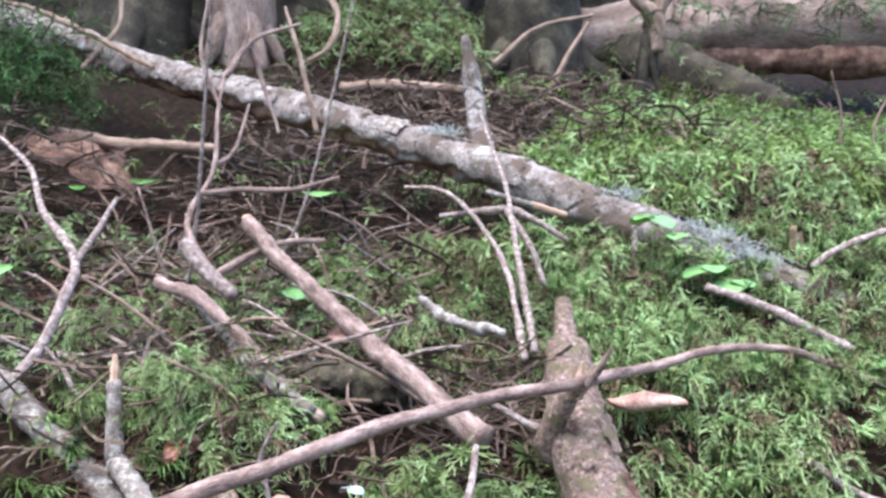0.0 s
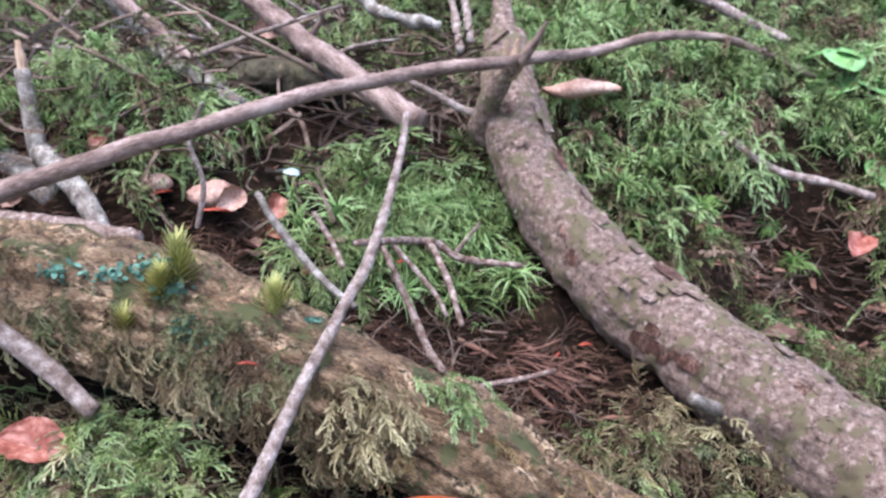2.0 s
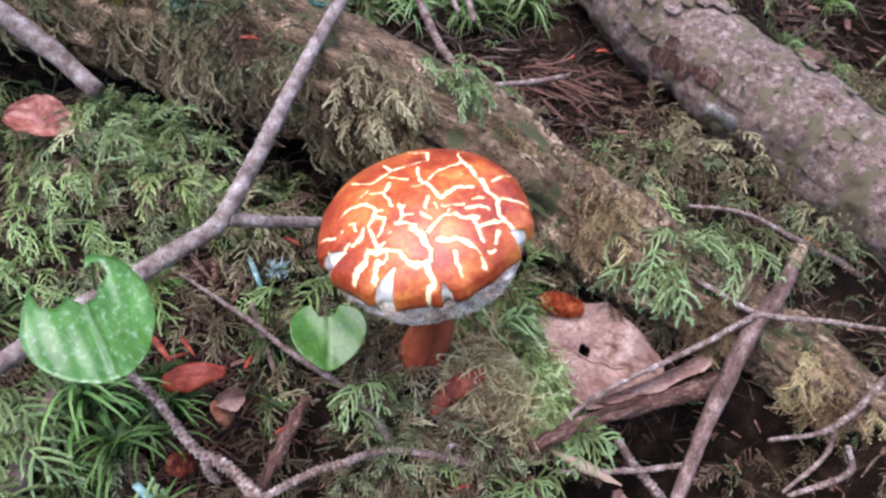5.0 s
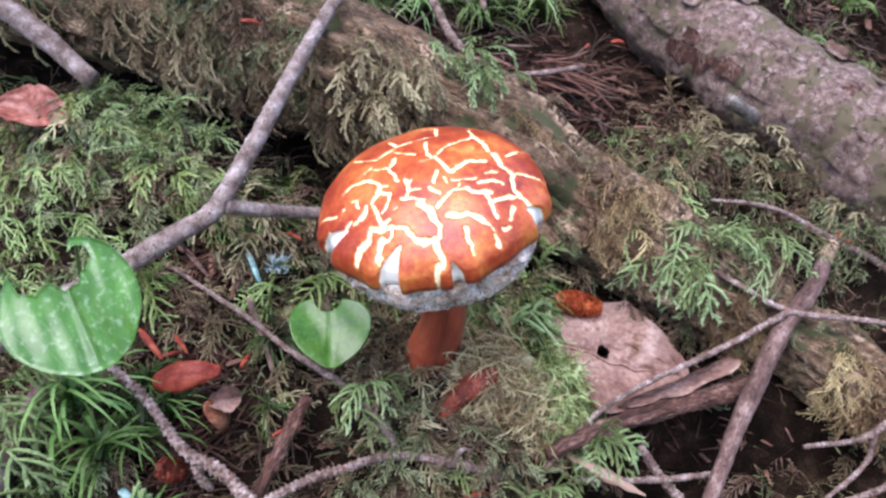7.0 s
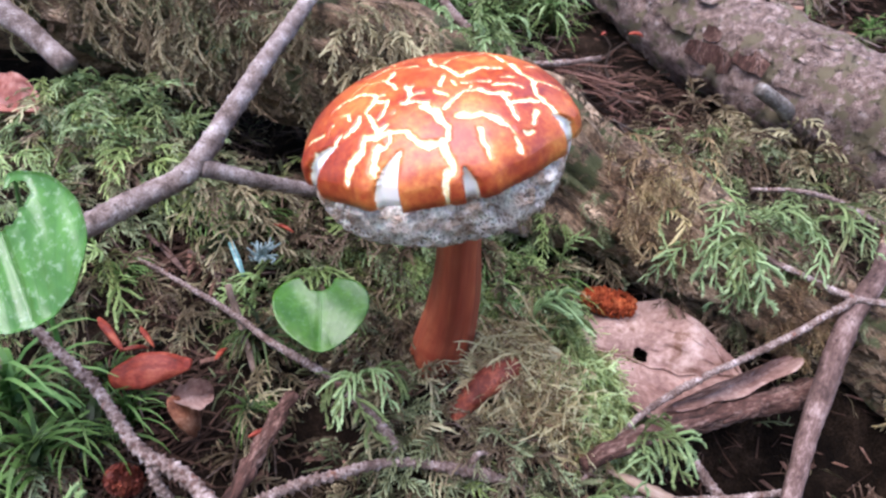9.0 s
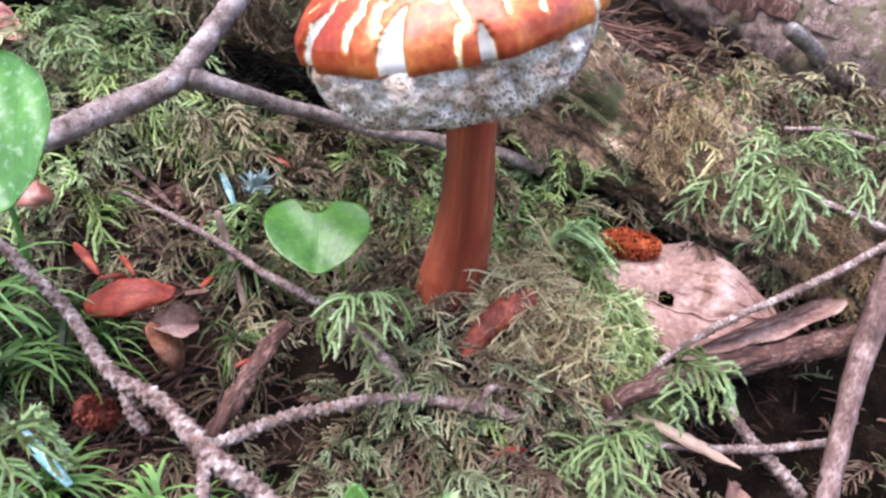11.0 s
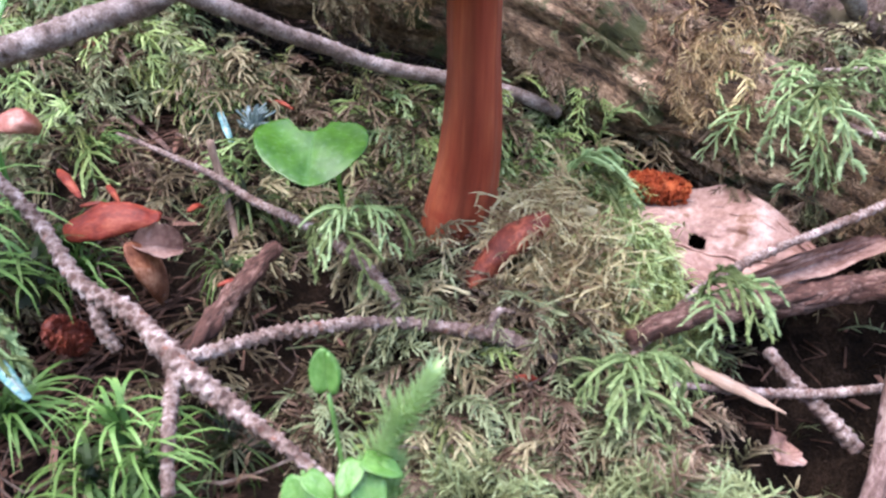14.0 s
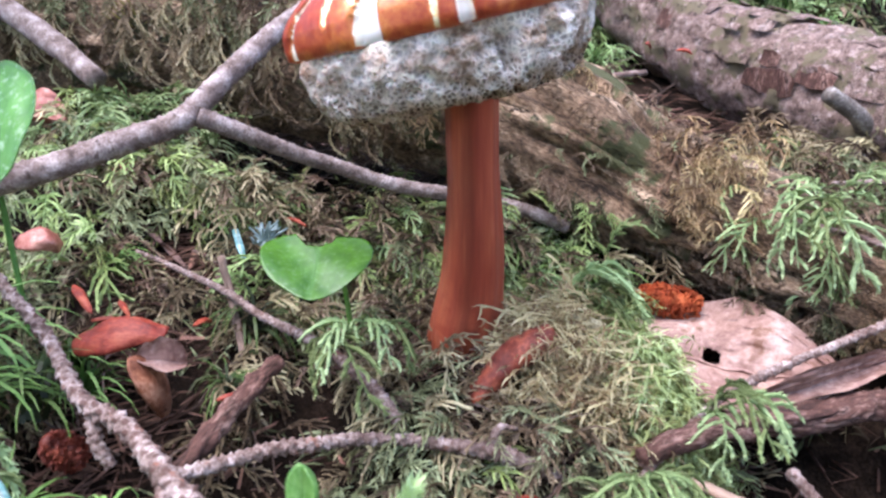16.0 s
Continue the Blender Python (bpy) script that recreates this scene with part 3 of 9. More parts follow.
    grain = np.vstack([g.reshape(-1, 3), [[0, 0, 0], [0, 0, s[-1]]]])
    return (verts, quads, caps, grain, np.append(scar.ravel(), [0, 0])) if full else (verts, quads, caps, grain)


def tube(name, pts, radii, mat, origin=(0, 0, 0), **k):
    v, q, c, g, scar = tube_arrays(pts, radii, full=True, **k)
    return mesh_from(name, v - np.array(origin), [q, c], mat, [("grain", "FLOAT_VECTOR", g), ("scar", "FLOAT", scar)])


def stick(name, label, pts, radii, mat, category="twig", group="", branches=(), tip=None, **k):
    """A twig or stick lying as one thing, with its side shoots and bare broken end as parts."""
    o = pts[0]
    k.setdefault("wob", 0.3)
    if not branches and not tip:
        return thing(name, label, category, o, group, data=tube(name, pts, radii, mat, o, **k))
    e = thing(name, label, category, o, group)
    part("main_stem", tube("main_stem", pts, radii, mat, o, **k), e)
    for bp, br in branches:
        part("side_shoot", tube("side_shoot", bp, br, mat, o, **k), e)
    if tip:
        part("broken_end", tube("broken_end", tip[0], tip[1], M_RAW_WOOD, o, seg=8, step=0.003, rough=0.25, freq=200), e, "pale splintered bare wood end")
    return e


# ---------------------------------------------------------------- ground


def ground_z(x, y):
    """Height of the soil: a bank that rises away from the near hollow, with hummocks."""
    x, y = np.asarray(x, float), np.asarray(y, float)
    z = np.interp(y, [-60, -5, -0.6, 0.0, 0.1, 0.2, 0.28, 0.4, 0.52, 0.65, 0.8, 1.0, 1.25, 1.6, 2.2, 3.2, 5, 9, 60],
                  [-9, -1.6, -0.22, -0.055, -0.036, -0.016, 0.012, 0.045, 0.082, 0.128, 0.168, 0.22, 0.29, 0.385, 0.58, 0.93, 1.65, 3.3, 26])
    z = z - 0.05 * np.clip(x, -1.5, 1.5) * np.clip(y * 2, 0, 1)
    for bx, by, r, h in HUMMOCKS:
        z = z + h * np.exp(-((x - bx) ** 2 + (y - by) ** 2) / r**2)
    p = np.stack([x.ravel(), y.ravel(), 0 * x.ravel()], -1)
    far = np.clip(np.abs(y.ravel()) - 0.6, 0, 3)
    n = 0.006 * vnoise(p, 28, 3) + 0.003 * vnoise(p, 75, 4) + 0.0012 * vnoise(p, 240, 5) + far * 0.03 * vnoise(p, 2.3, 6)
    return z + n.reshape(x.shape)


HUMMOCKS = [(0.125, 0.15, 0.04, -0.085), (-0.07, 0.185, 0.04, 0.012), (-0.13, 0.16, 0.04, 0.016), (-0.14, 0.27, 0.06, 0.03),
            (-0.3, 0.6, 0.12, 0.03), (-0.2, 0.56, 0.09, 0.05), (0.37, 0.475, 0.09, -0.065), (0.3, 0.33, 0.07, 0.012),
            (0.55, 1.25, 0.4, 0.09), (0.2, 0.62, 0.12, 0.02), (0.36, 0.72, 0.16, 0.015), (-0.5, 1.25, 0.35, -0.08), (-0.05, 1.0, 0.2, -0.02),
            (-0.85, 1.25, 0.3, 0.1), (-0.2, 3.0, 0.32, 0.22), (0.04, 0.175, 0.03, 0.004), (0.012, 0.184, 0.024, 0.018), (0.09, 0.212, 0.032, -0.016), (0.02, 0.5, 0.05, 0.022), (0.195, 0.165, 0.04, -0.045)]


def build_ground():
    def axis(lo, hi, fine_lo, fine_hi, step, grow):
        a = list(np.arange(fine_lo, fine_hi, step))
        d = step
        while a[-1] < hi:
            d *= grow
            a.append(a[-1] + d)
        d = step
        while a[0] > lo:
            d *= grow
            a.insert(0, a[0] - d)
        return np.array(a)
    xs, ys = axis(-60, 60, -0.3, 0.42, 0.007, 1.12), axis(-40, 70, 0.04, 0.6, 0.007, 1.1)
    X, Y = np.meshgrid(xs, ys)
    v = np.stack([X, Y, ground_z(X, Y)], -1).reshape(-1, 3)
    w = len(xs)
    i = (np.arange(len(ys) - 1)[:, None] * w + np.arange(w - 1)[None, :]).ravel()
    return thing("ground", "moist forest soil with rotting brown litter, darkened for shade in the gaps", "ground", kind="structure",
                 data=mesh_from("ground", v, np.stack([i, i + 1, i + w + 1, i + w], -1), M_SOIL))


build_ground()

# ---------------------------------------------------------------- mushroom
# cracks in the cap's skin, in units of its radius: (half-width, line)
CRACKS_A = [(0.0217, [(0.6, 0.04), (0.63, -0.12), (0.71, -0.2), (0.7, -0.3), (0.7, -0.37), (0.75, -0.42), (0.81, -0.46)]),
            (0.0174, [(0.13, 0.02), (0.18, 0.11), (0.27, 0.19), (0.36, 0.25), (0.45, 0.32), (0.51, 0.21), (0.54, 0.07)]),
            (0.0152, [(0.11, -0.01), (0.15, -0.08), (0.22, -0.24), (0.29, -0.17), (0.38, -0.1), (0.51, -0.09)]),
            (0.0174, [(0.11, -0.2), (0.08, -0.33)]),
            (0.013, [(0.05, -0.38), (0.09, -0.42), (0.12, -0.45)]),
            (0.013, [(0.17, -0.3), (0.18, -0.35)]),
            (0.0109, [(0.23, -0.33), (0.41, -0.32)]),
            (0.0109, [(0.49, -0.25), (0.58, -0.22)]),
            (0.013, [(0.44, -0.36), (0.53, -0.32), (0.62, -0.33)]),
            (0.013, [(0.76, -0.18), (0.84, -0.15), (0.95, -0.1)]),
            (0.0109, [(0.69, 0.04), (0.8, 0.19), (0.87, 0.29)])]
CRACKS_B = [(0.0174, [(0.52, -0.52), (0.59, -0.48), (0.7, -0.44)]),
            (0.0174, [(0.09, -0.57), (0.16, -0.49), (0.22, -0.43), (0.34, -0.42), (0.38, -0.46), (0.47, -0.45), (0.51, -0.44)]),
            (0.0152, [(0.47, -0.46), (0.5, -0.55), (0.52, -0.63), (0.53, -0.65)]),
            (0.0196, [(0.16, -0.65), (0.23, -0.66), (0.31, -0.64), (0.4, -0.68), (0.47, -0.72), (0.5, -0.77), (0.51, -0.81)]),
            (0.0152, [(0.28, -0.75), (0.29, -0.81), (0.31, -0.85), (0.3, -0.9)]),
            (0.0152, [(0.63, -0.64), (0.68, -0.54)]),
            (0.0109, [(0.57, -0.71), (0.63, -0.68)]),
            (0.0239, [(-0.04, -0.52), (0.03, -0.59), (0.05, -0.67), (0.09, -0.73), (0.08, -0.81)]),
            (0.0304, [(0.04, -0.82), (0.04, -0.88), (0.07, -0.92), (0.08, -0.95), (0.02, -0.97), (0.01, -0.99)])]
CRACKS_C = [(0.013, [(-0.2, -0.44), (-0.1, -0.46), (-0.01, -0.49)]),
            (0.0174, [(-0.15, -0.45), (-0.12, -0.37), (-0.14, -0.25)]),
            (0.0109, [(-0.12, -0.3), (-0.09, -0.27)]),
            (0.013, [(-0.12, -0.38), (-0.03, -0.38)]),
            (0.0174, [(-0.21, -0.23), (-0.28, -0.06), (-0.23, 0.09)]),
            (0.0152, [(-0.69, -0.14), (-0.6, -0.09), (-0.46, -0.11), (-0.38, -0.19), (-0.36, -0.26), (-0.43, -0.39)]),
            (0.0109, [(-0.36, -0.25), (-0.3, -0.25)]),
            (0.0109, [(-0.42, 0.0), (-0.3, -0.04)]),
            (0.013, [(-0.52, -0.01), (-0.44, 0.05)]),
            (0.013, [(-0.4, 0.15), (-0.22, 0.27), (-0.04, 0.31), (0.12, 0.37)]),
            (0.0109, [(-0.24, 0.17), (-0.06, 0.06)]),
            (0.0174, [(0.03, 0.26), (0.04, 0.07), (0.08, -0.02)]),
            (0.0087, [(-0.03, -0.07), (0.08, -0.04)])]
CRACKS_D = [(0.0152, [(-0.38, -0.31), (-0.28, -0.35), (-0.3, -0.44), (-0.35, -0.52)]),
            (0.0152, [(-0.42, -0.43), (-0.38, -0.55), (-0.36, -0.62), (-0.3, -0.59)]),
            (0.0239, [(-0.6, -0.75), (-0.56, -0.71), (-0.48, -0.69), (-0.46, -0.62), (-0.36, -0.65)]),
            (0.0196, [(-0.36, -0.65), (-0.18, -0.69), (-0.15, -0.75), (-0.11, -0.8), (-0.05, -0.83), (0.0, -0.82)]),
            (0.013, [(-0.33, -0.75), (-0.28, -0.73), (-0.28, -0.69)]),
            (0.0217, [(-0.42, -0.82), (-0.39, -0.77), (-0.36, -0.73)]),
            (0.0109, [(-0.39, -0.84), (-0.41, -0.85)]),
            (0.0152, [(-0.59, -0.5), (-0.51, -0.48), (-0.48, -0.39)]),
            (0.013, [(-0.62, -0.27), (-0.57, -0.28), (-0.55, -0.38)]),
            (0.0087, [(-0.72, -0.39), (-0.68, -0.3)]),
            (0.0152, [(-0.9, -0.22), (-0.79, -0.31), (-0.76, -0.32)])]
CRACKS_E = [(0.0174, [(-0.85, -0.4), (-0.75, -0.5), (-0.68, -0.51), (-0.63, -0.46)]),
            (0.0065, [(0.26, -0.4), (0.28, -0.36)]),
            (0.0065, [(0.39, 0.12), (0.43, 0.09)]),
            (0.0052, [(-0.26, -0.53), (-0.22, -0.51)]),
            (0.0052, [(0.54, -0.18), (0.6, -0.14)])]
CRACKS_F = [(0.015, [(-0.1, 0.75), (-0.02, 0.62), (0.12, 0.58), (0.12, 0.37)]), (0.013, [(0.45, 0.32), (0.4, 0.5), (0.48, 0.7)]), (0.013, [(-0.4, 0.15), (-0.55, 0.25), (-0.66, 0.4)]), (0.012, [(-0.22, 0.27), (-0.3, 0.45)])]
# splits that open at the rim and show white flesh: (tip, one corner, other corner)
SPLITS = [((-0.22, -0.80), (-0.55, -0.93), (-0.31, -1.04)), ((0.14, -0.935), (0.115, -1.06), (0.32, -1.04)), ((0.77, -0.49), (1.06, -0.27), (0.87, -0.62)), ((-0.64, -0.53), (-1.02, -0.30), (-0.88, -0.55))]


def segment_distance(p, a, b):
    a, b = np.array(a), np.array(b)
    t = np.clip(((p - a) @ (b - a)) / ((b - a) @ (b - a) + 1e-9), 0, 1)
    return np.linalg.norm(p - a - t[:, None] * (b - a), axis=1), t


def build_mushroom():
    base = np.array([0.0155, 0.196, -0.008])
    e = thing("mushroom", "wild bolete with cracked orange-brown cap and red stem in moss", "mushroom", base)
    # cap: a low dome whose skin has torn into pale cracks
    centre, tilt = np.array([0.0147, 0.1724, 0.0944]), Euler((radians(1.5), radians(-9.7), 0)).to_matrix()
    R3, a, h = np.array(tilt), 0.0373, 0.0191
    nr, na = 130, 320
    rr, aa = np.meshgrid(np.linspace(0.0, 1.0, nr), np.linspace(0, 2 * np.pi, na, endpoint=False), indexing="ij")
    rr = np.sin(rr * np.pi / 2)
    P = np.stack([(rr * np.cos(aa)).ravel(), (rr * np.sin(aa)).ravel()], -1)
    warp = np.stack([P[:, 0], P[:, 1], 0 * P[:, 0]], -1)
    Q = P + 0.012 * np.stack([vnoise(warp, 16, 1), vnoise(warp, 16, 2)], -1) + 0.007 * np.stack([vnoise(warp, 40, 3), vnoise(warp, 40, 4)], -1)
    crack = np.zeros(len(P))
    for n, (half, line) in enumerate(CRACKS_A + CRACKS_B + CRACKS_C + CRACKS_D + CRACKS_E + CRACKS_F):
        for p, q in zip(line, line[1:]):
            d, _ = segment_distance(Q, p, q)
            wide = half * (0.95 + 0.5 * vnoise(np.stack([Q[:, 0], Q[:, 1], 0 * Q[:, 0] + n], -1), 11, 9))
            crack = np.maximum(crack, np.clip(1 - 0.5 * d / wide, 0, 1))
    flesh, flap = np.zeros(len(P)), np.zeros(len(P))
    for tip, left, right in SPLITS:
        t, l, r = (np.array(w) for w in (tip, left, right))
        sign = 1 if np.cross(l - t, r - t) > 0 else -1
        d = np.minimum(sign * np.cross(l - t, P - t) / np.linalg.norm(l - t), -sign * np.cross(r - t, P - t) / np.linalg.norm(r - t))
        flesh = np.maximum(flesh, np.clip(0.5 + d / 0.016 + 0.25 * vnoise(warp, 60, 21), 0, 1))
        # the skin beside a split curls outwards
        for w in (l, r):
            flap += np.exp(-((np.linalg.norm(P - w / np.linalg.norm(w), axis=1) / 0.09) ** 2)) * (d < 0)
    crack = np.maximum(crack, flesh)
    dome = np.sqrt(np.clip(1 - rr.ravel() ** 2, 0, 1))
    torn = np.clip((crack - 0.45) / 0.2, 0, 1)
    lump = 1 + 0.02 * vnoise(warp, 3.2, 6) + 0.006 * vnoise(warp, 11, 7)
    edge = 1 + (0.02 * vnoise(warp * np.array([1, 1, 0]), 2.2, 8) + 0.012 * vnoise(warp * np.array([1, 1, 0]), 7, 8)) * rr.ravel() ** 4 + 0.035 * flap - 0.035 * flesh * rr.ravel() ** 6
    V = np.stack([P[:, 0] * a * edge, P[:, 1] * a * edge, h * dome * lump], -1)
    nrm = np.stack([P[:, 0] / a, P[:, 1] / a, dome / h], -1)
    nrm /= np.linalg.norm(nrm, axis=1)[:, None] + 1e-9
    V = V - nrm * (torn * 0.0007)[:, None] - nrm * (np.clip(rr.ravel() - 0.985, 0, 1) * 0.02)[:, None]
    # the skin's rim turns in under itself
    ring = np.arange(na)
    rim = V[(nr - 1) * na:]
    lip1, lip2 = rim * np.array([0.995, 0.995, 1]) - [0, 0, 0.0022], rim * np.array([0.95, 0.95, 1]) - [0, 0, 0.0028]
    V = np.vstack([V, lip1, lip2])
    crack = np.concatenate([crack, crack[(nr - 1) * na:], np.zeros(na)])
    flesh = np.concatenate([flesh, flesh[(nr - 1) * na:], np.zeros(na)])
    i = (np.arange(nr + 1)[:, None] * na + ring[None, :]).ravel()
    j = (np.arange(nr + 1)[:, None] * na + ((ring + 1) % na)[None, :]).ravel()
    quads = np.stack([i, i + na, j + na, j], -1)
    part("cap", mesh_from("cap", V @ R3.T + centre - base, quads, M_CAP, [("crack", "FLOAT", crack), ("flesh", "FLOAT", flesh)]), e, "glossy orange-brown cap skin with cream cracks")
    # pore layer: a swollen, eaten pad under the cap
    prof = np.array([(0.0, -0.002), (0.5, -0.001), (0.93, -0.0015), (0.965, -0.005), (0.955, -0.0095), (0.91, -0.014), (0.82, -0.0178), (0.66, -0.0198), (0.45, -0.0195),
                     (0.3, -0.018), (0.2, -0.016), (0.0, -0.016)])
    s = np.linspace(0, 1, 90)
    k = np.linspace(0, 1, len(prof))
    pr, pz = np.interp(s, k, prof[:, 0]), np.interp(s, k, prof[:, 1])
    for _ in range(3):
        pr[1:-1], pz[1:-1] = (pr[:-2] + 2 * pr[1:-1] + pr[2:]) / 4, (pz[:-2] + 2 * pz[1:-1] + pz[2:]) / 4
    na2 = 260
    A2 = np.linspace(0, 2 * np.pi, na2, endpoint=False)
    W = np.stack([pr[:, None] * a * np.cos(A2)[None, :], pr[:, None] * a * np.sin(A2)[None, :], np.broadcast_to(pz[:, None], (90, na2))], -1).reshape(-1, 3)
    out = W / (np.linalg.norm(W, axis=1)[:, None] + 1e-9)
    pits = np.maximum(0, vnoise(W, 520, 11) - 0.2) * 0.002 + np.maximum(0, vnoise(W, 170, 12) - 0.35) * 0.012 + 0.0024 * vnoise(W, 80, 13) + np.maximum(0, vnoise(W, 330, 15) - 0.3) * 0.004 + 0.0005 * vnoise(W, 900, 14)
    W = W - out * (pits * np.clip(np.repeat(s, na2) * 6 - 1, 0, 1))[:, None]
    i = (np.arange(89)[:, None] * na2 + np.arange(na2)[None, :]).ravel()
    j = (np.arange(89)[:, None] * na2 + ((np.arange(na2) + 1) % na2)[None, :]).ravel()
    part("pore_layer", mesh_from("pore_layer", W @ R3.T + centre - base, np.stack([i, i + na2, j + na2, j], -1), M_PORE, [("age", "FLOAT", np.clip((np.repeat(s, na2) - 0.36) / 0.2, 0, 1))]), e, "spongy grey-white pore layer, pitted and eaten")
    # stem
    top = centre + R3 @ np.array([0.004, -0.004, -0.014])
    pts = [base + [-0.002, 0.002, -0.012], base + [-0.001, 0.0, 0.008], base + [0.0025, -0.006, 0.028], base * 0.42 + top * 0.58 + [0.0012, 0, 0], top]
    v, q, c, g = tube_arrays(pts, [0.0102, 0.0104, 0.0083, 0.0066, 0.0064], seg=64, step=0.001, rough=0.03, freq=60)
    # flat faces and shallow flutes run up the stem
    n = (len(v) - 2) // 64
    turn = np.tile(np.linspace(0, 2 * np.pi, 64, endpoint=False), n)
    rise = np.repeat(np.linspace(0, 1, n), 64)
    axis = v[:-2].reshape(n, 64, 3).mean(1).repeat(64, axis=0)
    k = 1 - 0.05 * np.cos(3 * turn + 0.6 + rise) - 0.025 * np.cos(7 * turn + 2 * rise) + 0.006 * vnoise(g[:-2] * [400, 400, 12], 1, 3)
    k += 0.22 * np.exp(-(((turn - 0.2) / 0.7) ** 2)) * np.exp(-(((rise - 0.13) / 0.08) ** 2))
    v[:-2] = axis + (v[:-2] - axis) * k[:, None]
    part("stem", mesh_from("stem", v - base, [q, c], M_STEM, [("grain", "FLOAT_VECTOR", g)]), e, "smooth red-brown stem with a dark streak, paler orange at its foot")


build_mushroom()

# ---------------------------------------------------------------- logs near the mushroom


def rotten_log():
    pts = [(-0.36, 0.44, 0.113), (-0.22, 0.388, 0.107), (-0.09, 0.34, 0.096), (0.03, 0.289, 0.06), (0.10, 0.26, 0.022), (0.175, 0.222, -0.012), (0.24, 0.19, -0.04)]
    v, q, c, g = tube_arrays(pts, [0.039, 0.039, 0.039, 0.036, 0.032, 0.027, 0.02], seg=84, step=0.0024, rough=0.15, freq=26, seed=5)
    # splits along the grain
    w = g * np.array([1, 1, 0.06])
    groove = (1 - np.abs(vnoise(w, 300, 21))) ** 5 * 0.005 + (1 - np.abs(vnoise(w, 130, 22))) ** 8 * 0.006 + np.maximum(0, vnoise(g, 60, 23)) * 0.006 + 0.0016 * vnoise(w, 700, 24)
    centre = spline(pts, 0.0024)
    near = np.repeat(centre, 84, axis=0)
    d = v[:-2] - near
    d /= np.linalg.norm(d, axis=1)[:, None] + 1e-9
    v[:-2] -= d * groove[:-2, None]
    o = pts[2]
    thing("rotten_log", "crumbling brown rotten log with mossy sides", "log", o, data=mesh_from("rotten_log", v - np.array(o), [q, c], M_ROT, [("grain", "FLOAT_VECTOR", g)]))
    return pts


ROT = rotten_log()
ROOT_PTS = [(0.116, 0.66, 0.196), (0.109, 0.60, 0.172), (0.109, 0.535, 0.139), (0.128, 0.475, 0.103), (0.164, 0.42, 0.07), (0.206, 0.362, 0.05), (0.244, 0.312, 0.034),
            (0.282, 0.262, 0.014), (0.33, 0.2, -0.01)]


